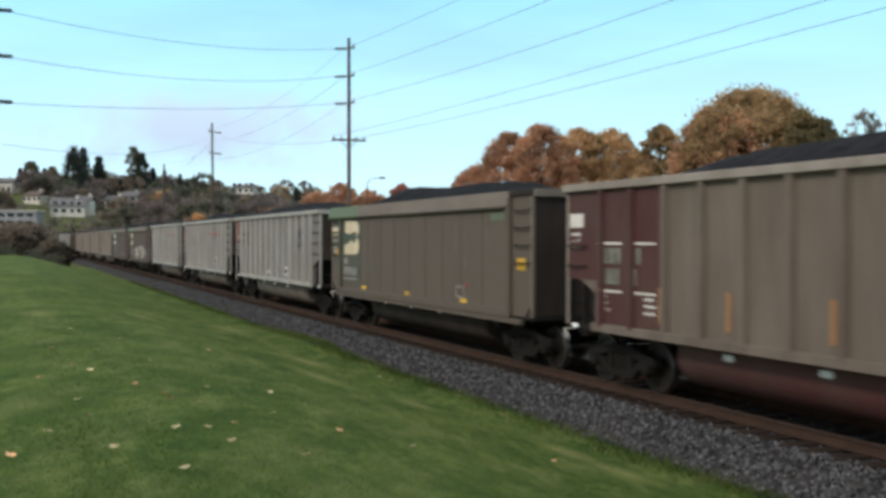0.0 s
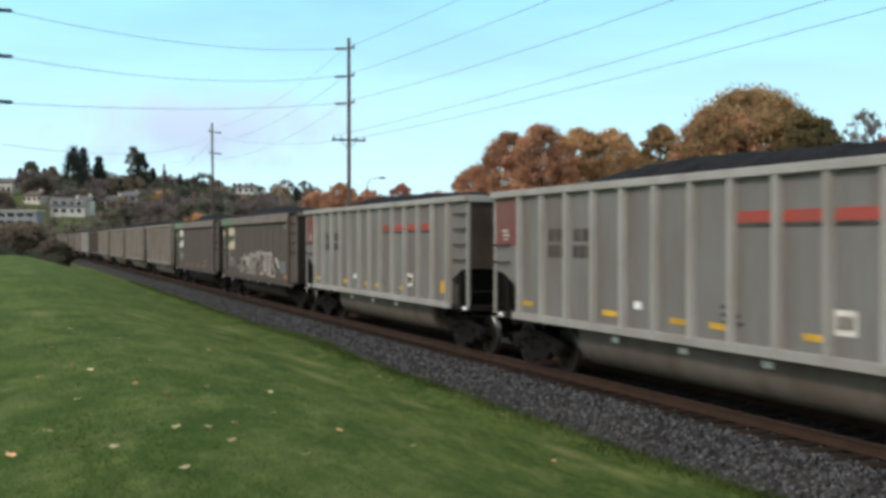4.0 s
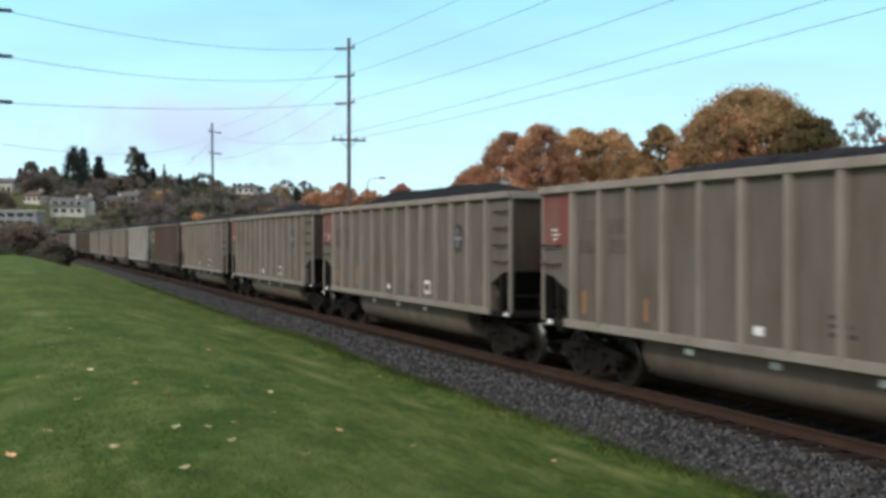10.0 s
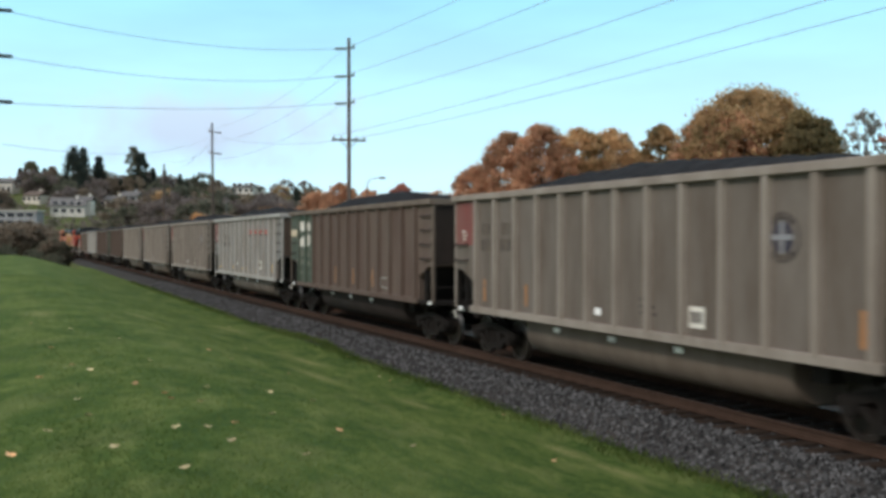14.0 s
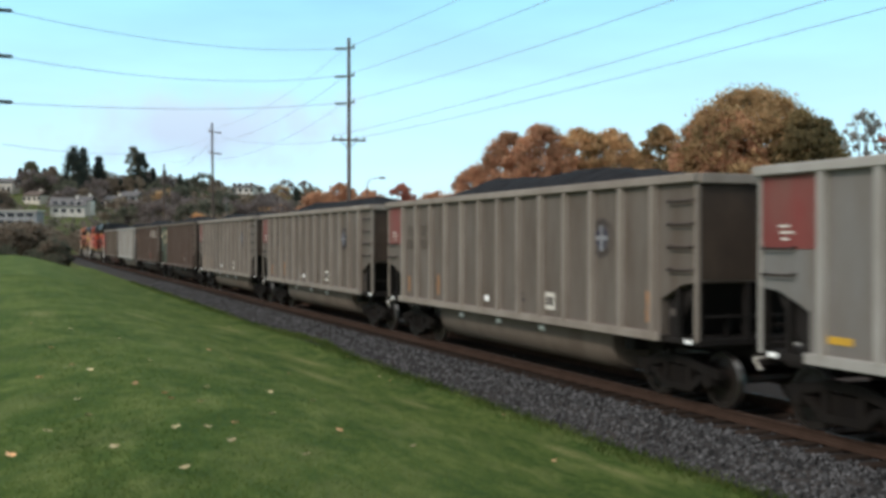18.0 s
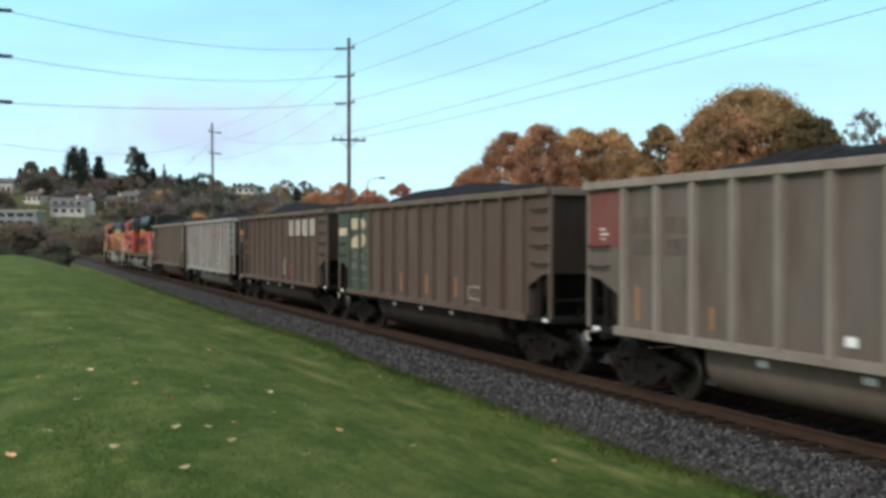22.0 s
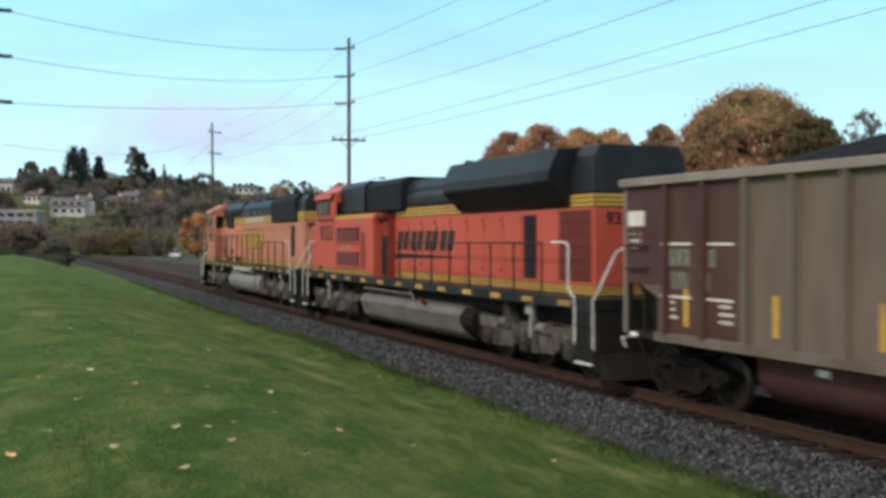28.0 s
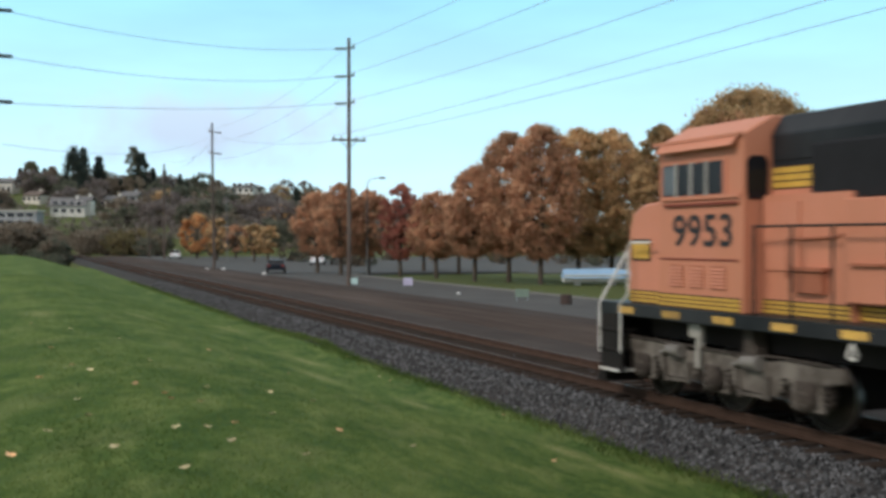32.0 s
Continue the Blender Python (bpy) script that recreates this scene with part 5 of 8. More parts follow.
GLASS = mat("dark cab glass", (0.012, 0.012, 0.014), 0.12, 0.0, 0.1, 2.0, 20, 0.0, spec=0.18)
PALE_GLASS = mat("cab glass with sky in it", (0.06, 0.065, 0.07), 0.08, 0.0, 0.15, 2.0, 20, 0.0, spec=0.5)
RAIL_WHITE = mat("white handrail paint", (0.72, 0.70, 0.66), 0.5, 0.0, 0.08, 3.0, 30, 0.0, (0.4, 0.33, 0.25), 0.3, 3.0)
RAIL_BLACK = mat("black handrail paint", (0.02, 0.018, 0.016), 0.5, 0.0, 0.1, 3.0, 30, 0.0)
GREY_PATCH = mat("bare grey patch", (0.42, 0.40, 0.37), 0.6, 0.0, 0.25, 6.0, 30, 0.0, (0.6, 0.35, 0.08), 0.5, 3.0)


def coil(r, h, turns=4, n=44, wire=0.017):
    """A coil spring standing on its base: one unbroken bent bar."""
    v, f, q = [], [], 5
    for i in range(n + 1):
        a = 6.28318 * turns * i / n
        out = Vector((math.cos(a), math.sin(a), 0))
        v += [out * (r + wire * math.cos(6.28318 * k / q)) + Vector((0, 0, h * i / n + wire * math.sin(6.28318 * k / q))) for k in range(q)]
    for i in range(n):
        f += [(i * q + k, i * q + (k + 1) % q, (i + 1) * q + (k + 1) % q, (i + 1) * q + k) for k in range(q)]
    return Shape().add(v, f + [tuple(range(q - 1, -1, -1)), tuple(range(n * q, n * q + q))])


def loco_truck(loco, y, axles):
    """A three-axle truck: pierced stepped side castings, pedestals, axle boxes, coil springs, brake and sand gear."""
    lo, hi = min(axles) - y, max(axles) - y

    def shape():
        s = Shape()
        for x in (-1.17, 1.17):
            a, b = x - 0.07, x + 0.07
            s.prism([(lo - 0.75, 0.80), (lo - 0.7, 1.00), (lo + 0.50, 1.00), (lo + 0.85, 0.94), (-0.55, 0.92), (-0.40, 1.0), (0.40, 1.0), (0.55, 0.92), (hi - 0.85, 0.94), (hi - 0.50, 1.00), (hi + 0.7, 1.00), (hi + 0.75, 0.80),
                     (hi + 0.25, 0.72), (hi - 0.42, 0.68), (hi - 0.62, 0.44), (0.55, 0.46), (0.34, 0.68), (-0.34, 0.68), (-0.55, 0.46), (lo + 0.62, 0.44), (lo + 0.42, 0.68), (lo - 0.25, 0.72)], a, b)
            for r in (lo, 0.0, hi):
                for d in (-0.27, 0.27):
                    s.box(a + 0.01, b + 0.015, r + d - 0.05, r + d + 0.05, 0.34, 0.80)
                s.box(a + 0.03, b - 0.03, r - 0.30, r + 0.30, 0.33, 0.375)
        return s
    t = part("truck", shape, LOCO_TRUCK, loco, "dusty grey cast truck side", m=pose(0, y, 0), bevel=0.02)
    part("motor", Shape().box(-0.62, 0.62, lo - 0.3, hi + 0.3, 0.35, 0.95), TRUCK, t, "grimy traction motors between the wheels")
    for ay in axles:
        r = ay - y
        for x in (-1, 1):
            part("journal_box", lambda: Shape().rod((-0.09, 0, 0.53), (0.09, 0, 0.53), 0.20, n=18).rod((-0.13, 0, 0.53), (0.13, 0, 0.53), 0.155, n=18).rod((-0.165, 0, 0.53), (0.165, 0, 0.53), 0.07, n=12).box(-0.06, 0.06, -0.20, 0.20, 0.60, 0.76),
                 TRUCK_DARK, t, "round-capped axle box", key="journal", bevel=0.012, m=pose(1.20 * x, r, 0))
            for k in range(4):
                part("bolt", lambda: Shape().rod((-0.15, 0, 0), (0.15, 0, 0), 0.022, n=6), LOCO_TRUCK, t, key="journal_bolt", m=pose(1.20 * x, r + 0.115 * math.cos(k * 1.5708 + 0.78), 0.53 + 0.115 * math.sin(k * 1.5708 + 0.78)))
            for d in (-0.42, 0.42):
                part("spring", lambda: coil(0.075, 0.34), TRUCK_DARK, t, "dark coil spring", key="coil", m=pose(1.20 * x, r + d, 0.44))
            part("sand_pipe", lambda: Shape().tube([(-0.02, 0.62, 1.02), (-0.02, 0.66, 0.62), (0.14, 0.60, 0.34), (0.26, 0.52, 0.10)], 0.018, n=6), RAIL_BLACK, t, "thin bent sand pipe", key="sand%d" % x, m=pose(1.13 * x, r, 0) @ (Matrix.Identity(4) if x < 0 else Matrix.Rotation(math.pi, 4, "Z")))
            part("brake_shoe", lambda: Shape().prism([(0.56, 0.30), (0.60, 0.56), (0.56, 0.82), (0.64, 0.82), (0.69, 0.56), (0.64, 0.30)], -0.06, 0.06), TRUCK, t, key="shoe", m=pose(0.78 * x, r, 0))
        WHEELSETS.append((polish(part("wheelset", lambda: wheelset_shape(0.533), WHEEL, t, "large steel wheels on an axle", key="loco_wheelset", m=pose(0, r, 0.533))), Vector((0, r, 0.533)), 0.533))
    for r in (lo / 2 + 0.05, hi / 2 - 0.05):
        part("brake_cylinder", lambda: Shape().rod((-1.33, -0.20, 0.92), (-1.33, 0.16, 0.92), 0.10, n=14).rod((-1.33, -0.22, 0.92), (-1.33, -0.18, 0.92), 0.125, n=14).rod((-1.33, 0.14, 0.92), (-1.33, 0.42, 0.84), 0.035, n=8), TANK_GREY, t, "pale brake cylinder", key="brake_cyl", bevel=0.01, m=pose(0, r, 0))
        part("brake_rigging", lambda: Shape().bar((-1.28, 0.40, 0.86), (-1.28, 0.30, 0.36), 0.05).bar((-1.28, -0.34, 0.44), (-1.28, 0.32, 0.42), 0.05).bar((-1.28, -0.34, 0.74), (-1.28, -0.34, 0.40), 0.05), LOCO_TRUCK, t, "brake levers and rod", key="brake_rig", m=pose(0, r, 0))
    part("brake_pipe", Shape().tube([(-1.27, lo - 0.55, 1.03), (-1.27, lo + 0.4, 1.05), (-1.27, -0.3, 1.00), (-1.27, 0.6, 1.02), (-1.27, hi + 0.5, 1.04)], 0.02), TRUCK_DARK, t, "thin pipe along the truck")
    part("damper", lambda: Shape().bar((-1.30, -0.06, 1.0), (-1.30, -0.06, 1.45), 0.10).bar((-1.34, -0.16, 1.28), (-1.34, 0.16, 1.28), 0.05, 0.20).rod((-1.34, -0.06, 0.70), (-1.34, -0.06, 1.05), 0.045), FRAME_GREY, t, "pale bracket and damper", key="damper", m=pose(0, 0.35 if y > 0 else -0.35, 0))
    part("side_bearer", lambda: Shape().box(-1.28, -1.05, -0.16, 0.16, 0.98, 1.16).box(-1.30, -1.02, -0.11, 0.11, 1.14, 1.40), TRUCK_DARK, t, "dark rubber side bearer", key="bearer", bevel=0.01, m=pose(0, -0.9 if y > 0 else 0.9, 0))
    return t


def hood_shape(half, z0, z1, y0, y1, round_top=0.16):
    return Shape().prism([(-half, z0), (-half, z1 - round_top), (-half + round_top * 0.7, z1), (half - round_top * 0.7, z1), (half, z1 - round_top), (half, z0)], y0, y1, "y")


def handrail(loco, ys, z0, z1, x=-1.50):
    for y in ys:
        part("stanchion", lambda: Shape().rod((0, 0, 0), (0, 0, 1), 0.024, n=6), RAIL_BLACK, loco, key="stanchion%.2f" % (z1 - z0), m=pose(x, y, z0) @ Matrix.Diagonal((1, 1, z1 - z0, 1)))
    part("handrail", Shape().rod((x, ys[0], z1), (x, ys[-1], z1), 0.022, n=6), RAIL_BLACK, loco, "long black handrail")


def end_steps(loco, sign, drop):
    """Steps, white corner rails and pilot at one end; sign 1: front."""
    e = 10.55
    s = Shape().box(-1.52, -1.44, e - 0.75, e - 0.05, 0.40, 1.52).box(1.44, 1.52, e - 0.75, e - 0.05, 0.40, 1.52).box(-1.45, 1.45, e - 0.12, e - 0.02, 0.25, 1.5)
    s.prism([(e - 0.05, 0.14), (e + 0.30, 0.14), (e, 0.62), (e - 0.05, 0.62)], -1.4, 1.4)
    part("pilot", s, BLACK, loco, "black pilot plate and step well", key="pilot", bevel=0.02, m=flip(sign))
    for k in range(3):
        part("step", lambda: Shape().box(-1.56, -1.10, e - 0.70, e - 0.08, -0.02, 0.02), RAIL_WHITE if k == 0 else BLACK, loco, "step tread", key="step", m=flip(sign) @ pose(0, 0, 0.42 + 0.36 * k))
        part("step", lambda: Shape().box(-1.56, -1.10, e - 0.70, e - 0.08, -0.02, 0.02), RAIL_WHITE if k == 0 else BLACK, loco, "step tread", key="step", m=flip(sign) @ pose(2.66, 0, 0.42 + 0.36 * k))
    for x in (-1.53, 1.53):
        xx = x * sign
        f = sign
        part("corner_rail", Shape().tube([(xx, f * (e - 0.75), 0.75), (xx, f * (e - 0.75), 1.62), (xx, f * (e - 1.0), 1.80), (xx, f * (e - 1.0), 2.62), (xx, f * (e - 1.1), 2.70), (xx, f * (e - 1.7), 2.70)], 0.021), RAIL_WHITE, loco, "white corner handrail")
        part("corner_rail", Shape().tube([(xx, f * (e - 0.05), 0.70), (xx, f * (e - 0.05), 1.60), (xx * 0.66, f * (e - 0.10), 2.50), (xx * 0.5, f * (e - 0.10), 2.62)], 0.021), RAIL_WHITE, loco, "white corner handrail")
    part("coupler", lambda: Shape().box(-0.14, 0.14, e, e + 0.55, 0.76, 0.98).box(-0.22, 0.22, e + 0.42, e + 0.74, 0.72, 1.02), BLACK, loco, key="loco_coupler", bevel=0.03, m=flip(sign))
    part("hose", lambda: Shape().tube([(-0.6, e, 0.95), (-0.62, e + 0.25, 0.7), (-0.6, e + 0.3, 0.4)], 0.03).tube([(0.6, e, 0.95), (0.62, e + 0.25, 0.7), (0.6, e + 0.3, 0.4)], 0.03), BLACK, loco, key="loco_hose", m=flip(sign))
    part("lamp", lambda: Shape().rod((-1.2, e - 0.02, 1.33), (-1.2, e + 0.05, 1.33), 0.09, n=12), RAIL_WHITE, loco, "round white lamp", key="ditch", m=flip(sign))


def cab(loco, paint, y0, y1, z0, z1, number, nose, lift=0.0):
    """The wide cab and nose. y0 rear wall, y1 windscreen foot, nose: front of the nose."""
    zr = z1 - 0.30
    half = 1.50
    s = Shape().prism([(-half, z0), (-half, zr), (-half + 0.55, z1), (half - 0.55, z1), (half, zr), (half, z0)], y0, y1, "y")
    body = part("cab", s, paint, loco, "cab with sloping roof edges", bevel=0.02)
    part("nose", Shape().prism([(y1 - 0.02, z0), (y1 - 0.02, 3.42), (nose - 0.45, 3.36), (nose - 0.12, 3.22), (nose, 2.9), (nose, z0)], -1.32, 1.32), paint, loco, "low blunt nose", bevel=0.04)
    part("roof_gutter", Shape().bar((-half - 0.03, y0, zr), (-half - 0.03, y1 + 0.12, zr), 0.06, 0.05), paint, body)
    part("sun_visor", Shape().prism([(-half - 0.02, zr + 0.0), (-half - 0.16, zr - 0.16), (-half - 0.15, zr - 0.18), (-half - 0.02, zr - 0.05)], y0 + 0.1, y1 - 0.1, "y"), paint, body)
    part("window_opening", Shape().box(-half - 0.006, -half + 0.004, y0 + 0.42, y1 - 0.10, 3.45 + lift, 3.96 + lift), GLASS, body, "dark cab window opening")
    span = y1 - y0 - 0.52
    for k, share in enumerate((0.27, 0.24, 0.24, 0.25)):
        a = y0 + 0.42 + span * (0.0, 0.27, 0.51, 0.75)[k]
        part("side_window", Shape().box(-half - 0.018, -half - 0.004, a + 0.03, a + span * share - 0.03, 3.48 + lift, 3.93 + lift), PALE_GLASS if k == 3 else GLASS, body, "cab side window pane")
        part("window_post", Shape().box(-half - 0.034, -half + 0.004, a - 0.028, a + 0.028, 3.44 + lift, 3.97 + lift), FRAME_GREY if k else paint, body, "window post")
    part("window_post", Shape().box(-half - 0.034, -half + 0.004, y1 - 0.13, y1 - 0.07, 3.44 + lift, 3.97 + lift), paint, body, "window post")
    part("window_rail", Shape().box(-half - 0.045, -half + 0.004, y0 + 0.05, y1 - 0.12, 3.38 + lift, 3.44 + lift), paint, body)
    part("armrest", Shape().box(-half - 0.05, -half + 0.004, y0 + 0.1, y1 - 0.2, 3.28 + lift, 3.32 + lift), DARKRED, body)
    part("rear_window", Shape().prism([(-1.40, 3.35), (-1.44, 3.45), (-1.44, 3.92), (-1.36, 4.0), (-1.12, 4.0), (-1.06, 3.92), (-1.06, 3.42), (-1.12, 3.35)], y0 - 0.014, y0 + 0.004, "y"), GLASS, body, "dark rounded rear window")
    words("road_number", number, 0.70, LOCO_BLACK, loco, Matrix.Translation((-half - 0.006, (y0 + y1) / 2 - 0.10, 2.86 + lift * 0.7)) @ Matrix(((0, 0, -1, 0), (-1, 0, 0, 0), (0, 1, 0, 0), (0, 0, 0, 1))) @ Matrix.Diagonal((1.08, 1, 1, 1)), "dark road number")
    return body


AMBER_Y = mat("worn sill yellow", (0.50, 0.30, 0.07), 0.6, 0.0, 0.15, 3.0, 40, 0.0, (0.2, 0.12, 0.06), 0.4, 2.0, random=0.3)


def yellow_bits(loco, y0, y1, n):
    for k in range(n):
        y = y0 + (y1 - y0) * k / (n - 1)
        part("sill_block", lambda: Shape().box(-1.545, -1.53, -0.24, 0.24, -0.055, 0.055), AMBER_Y, loco, "yellow sill marking", key="sill_block", m=pose(0, y, 1.52))


STRIPE_DARK = mat("worn dark stripe", (0.055, 0.030, 0.018), 0.6, 0.0, 0.15, 3.0, 40, 0.0)


def stripes(loco, x, y0, y1, z0, z1, label="gold stripe band"):
    h = (z1 - z0)
    part("stripe_ground", Shape().box(x - 0.004, x + 0.004, y0, y1, z0 - 0.012, z1 + 0.012), STRIPE_DARK, loco, "dark lines between the gold stripes")
    for k in range(3):
        part("gold_stripe", Shape().box(x - 0.008, x + 0.004, y0, y1, z0 + h * k / 3 + 0.012, z0 + h * (k + 1) / 3 - 0.012), GOLD, loco, label)


LATCH = mat("grimy latch", (0.20, 0.065, 0.040), 0.7, 0.0, 0.2, 5.0, 40, 0.0)


def rear_stripes(loco, y, z0, z1):
    """The gold band carried round onto the rear face."""
    h = z1 - z0
    part("stripe_ground", Shape().box(-1.01, 1.01, y - 0.006, y + 0.004, z0 - 0.012, z1 + 0.012), STRIPE_DARK, loco)
    for k in range(3):
        part("gold_stripe", Shape().box(-1.01, 1.01, y - 0.010, y + 0.004, z0 + h * k / 3 + 0.012, z0 + h * (k + 1) / 3 - 0.012), GOLD, loco, "gold stripe band")


def doors(loco, x, y0, y1, n, z0, z1, paint):
    w = (y1 - y0) / n
    for k in range(n):
        part("hood_door", Shape().box(x - 0.018, x + 0.004, y0 + w * k + 0.02, y0 + w * (k + 1) - 0.02, z0, z1), paint, loco, "hood access door", bevel=0.006)
        part("latch", lambda: Shape().box(-0.022, 0.004, -0.02, 0.02, -0.04, 0.04), LATCH, loco, key="latch", m=pose(x - 0.018, y0 + w * k + 0.1, z1 - 0.14))
        part("latch", lambda: Shape().box(-0.022, 0.004, -0.02, 0.02, -0.04, 0.04), LATCH, loco, key="latch", m=pose(x - 0.018, y0 + w * k + 0.1, z0 + 0.14))
        part("hinge", lambda: Shape().rod((-0.012, 0, -0.06), (-0.012, 0, 0.06), 0.014, n=6), LATCH, loco, key="hinge", m=pose(x - 0.018, y0 + w * (k + 1) - 0.05, z1 - 0.3))


def loco_base(m, label):
    loco = hub("locomotive", m, label, "locomotive", "helper locomotives")
    part("underframe", Shape().box(-1.53, 1.53, -10.55, 10.55, 1.42, 1.64), LOCO_BLACK, loco, "black underframe and walkway", bevel=0.01)
    part("centre_girder", Shape().box(-1.0, 1.0, -9.6, 9.6, 1.05, 1.42), BLACK, loco, "sooty girder under the walkway")
    end_steps(loco, 1, 0.3)
    end_steps(loco, -1, 0.3)
    return loco


def tank_shape(y0, y1, top=1.26):
    """A tank with rounded sides and domed ends."""
    half = [(0.0, 1.26), (1.10, 1.26), (1.24, 1.22), (1.35, 1.12), (1.42, 0.97), (1.44, 0.80), (1.41, 0.64), (1.33, 0.50), (1.20, 0.38), (1.02, 0.30), (0.0, 0.27)]
    half = [(x, 0.27 + (z - 0.27) * (top - 0.27) / 0.99) for x, z in half]
    prof = [(-x, z) for x, z in half] + [(x, z) for x, z in reversed(half[1:-1])]
    n, v = len(prof), []
    rows = ((y0, 0.90), (y0 + 0.10, 0.975), (y0 + 0.25, 1.0), (y1 - 0.25, 1.0), (y1 - 0.10, 0.975), (y1, 0.90))
    for y, k in rows:
        v += [(x * k, y, 0.78 + (z - 0.78) * k) for x, z in prof]
    f = [(r * n + i, r * n + (i + 1) % n, (r + 1) * n + (i + 1) % n, (r + 1) * n + i) for r in range(len(rows) - 1) for i in range(n)]
    return Shape().add(v, f).add(v[:n], [tuple(range(n - 1, -1, -1))]).add(v[-n:], [tuple(range(n))])


def faceted_tank(y0, y1):
    """A tank with a bevelled top edge and sides that lean in towards the bottom."""
    half = [(1.05, 1.16), (1.34, 1.08), (1.45, 0.94), (1.30, 0.46), (1.06, 0.30)]
    prof = [(-x, z) for x, z in half] + [(x, z) for x, z in reversed(half)]
    return Shape().prism(prof, y0, y1, "y")




SILVER_TANK = mat("silver grey road-dusted tank", (0.26, 0.24, 0.218), 0.5, 0.1, 0.06, 1.0, 30, 0.02, (0.15, 0.13, 0.112), 0.30, 0.7, 0.5, 0.02)
# Darkened copy of the orange paint: shade of recessed fittings put into the colour.
SHADE_ORANGE = mat("shaded orange panel", (0.36, 0.125, 0.070), 0.6, 0.0, 0.1, 1.0, 30, 0.02, (0.20, 0.07, 0.04), 0.4, 1.2, 3.0, 0.02)


def loco_old(m):
    """Older unit, faded orange, flush radiators."""
    L = loco_base(m, "faded orange diesel locomotive with black roof and gold stripes")
    part("hood", hood_shape(1.02, 1.64, 3.50, -10.05, 6.40, 0.02), ORANGE, L, "faded orange engine hood")
    part("upper_hood", hood_shape(1.015, 3.50, 4.50, -10.05, 6.40, 0.26), LOCO_BLACK, L, "black upper hood and roof", bevel=0.01)
    cab(L, ORANGE, 6.45, 8.64, 1.64, 4.62, "9953", 9.86)
    stripes(L, -1.02, -4.9, 6.38, 3.50, 3.82)
    stripes(L, -1.02, -10.03, -9.0, 3.52, 3.86)
    rear_stripes(L, -10.05, 3.52, 3.86)
    rear_stripes(L, -10.05, 1.66, 1.86)
    part("faded_patch", Shape().box(-1.036, -1.02, -2.9, 0.9, 3.54, 3.78), GREY_PATCH, L, "patch of bare grey paint")
    for y0, y1 in ((-10.0, 6.6),):
        stripes(L, -1.025, y0, y1, 1.66, 1.86)
    stripes(L, -1.505, 6.5, 8.62, 1.66, 1.86)
    stripes(L, -1.325, 8.66, 9.80, 1.66, 1.86)
    stripes(L, -1.176, 4.62, 6.40, 1.66, 1.86)
    stripes(L, -1.275, 1.92, 3.28, 1.66, 1.86)
    doors(L, -1.02, -4.6, 1.6, 7, 1.95, 3.44, ORANGE)
    doors(L, -1.02, -7.9, -4.7, 4, 1.95, 3.44, ORANGE)
    doors(L, -1.02, -9.9, -8.6, 1, 1.95, 3.44, ORANGE)
    # long radiators, low wing over the hood
    part("radiator", Shape().prism([(-1.02, 3.48), (-1.14, 3.50), (-1.16, 4.30), (-0.98, 4.56), (0.98, 4.56), (1.16, 4.30), (1.14, 3.50), (1.02, 3.48)], -9.0, -4.9, "y"), MESH_BLACK, L, "black radiator housing", bevel=0.02)
    for k in range(3):
        part("roof_fan", lambda: Shape().rod((0, 0, 4.55), (0, 0, 4.68), 0.62, n=20).rod((0, 0, 4.68), (0, 0, 4.70), 0.3, n=12), LOCO_BLACK, L, "round roof fan", key="fan", m=pose(0, -8.3 + 1.35 * k, 0))
    part("grid_box", Shape().prism([(-1.0, 3.30), (-1.12, 3.32), (-1.12, 4.08), (-1.0, 4.14)], 3.70, 5.45, "y"), MESH_BLACK, L, "black air inlet box", bevel=0.01)
    part("blower_housing", Shape().prism([(-1.0, 4.75), (-1.26, 4.65), (-1.26, 2.75), (-1.20, 2.25), (-1.0, 1.65)], 1.9, 3.30, "z"), ORANGE, L, "tapering orange blower housing", bevel=0.02)
    plate("upper_grille", 1.70, 3.72, 3.92, 4.30, MESH_BLACK, L, x=-1.015, label="black grille", depth=0.03)
    part("grid_housing", Shape().prism([(-1.03, 3.9), (-1.05, 4.3), (-0.85, 4.60), (0.85, 4.60), (1.05, 4.3), (1.03, 3.9)], 1.7, 6.38, "y"), LOCO_BLACK, L, "black brake grid housing", bevel=0.02)
    part("exhaust", Shape().box(-0.5, 0.5, -1.3, -0.4, 4.48, 4.72), LOCO_BLACK, L, bevel=0.03)
    part("roof_hatch", Shape().box(-0.7, 0.7, 0.2, 1.9, 4.48, 4.62), LOCO_BLACK, L, bevel=0.04)
    part("lifting_rail", Shape().tube([(-0.4, -9.3, 4.5), (-0.4, -9.3, 4.72), (-0.4, -9.95, 4.72), (-0.4, -9.95, 4.5)], 0.02), RAIL_WHITE, L)
    # lettering as plain blocks
    for k in range(4):
        y = 1.30 - 1.14 * k
        for a, b in ((0.0, 0.38), (0.54, 0.92)):
            plate("letter_shadow", y - b - 0.04, y - a + 0.04, 2.30, 3.24, LOCO_BLACK, L, x=-1.042, label="dark edge of a letter block")
            plate("letter_block", y - b, y - a, 2.34, 3.20, GOLD, L, x=-1.054, label="large gold letter block")
    # dark doorway, side cabinets
    plate("doorway", -8.52, -8.05, 2.1, 3.32, MESH_BLACK, L, x=-1.042, label="dark open door")
    for k in range(3):
        plate("vent_window", 2.72 + 0.30 * k, 2.94 + 0.30 * k, 2.06, 2.28, DARKRED, L, x=-1.262, label="small dark red vent")
    # Box in the darkened orange stands for a small shaded recess.
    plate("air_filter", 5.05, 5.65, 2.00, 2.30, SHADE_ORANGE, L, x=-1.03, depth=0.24)
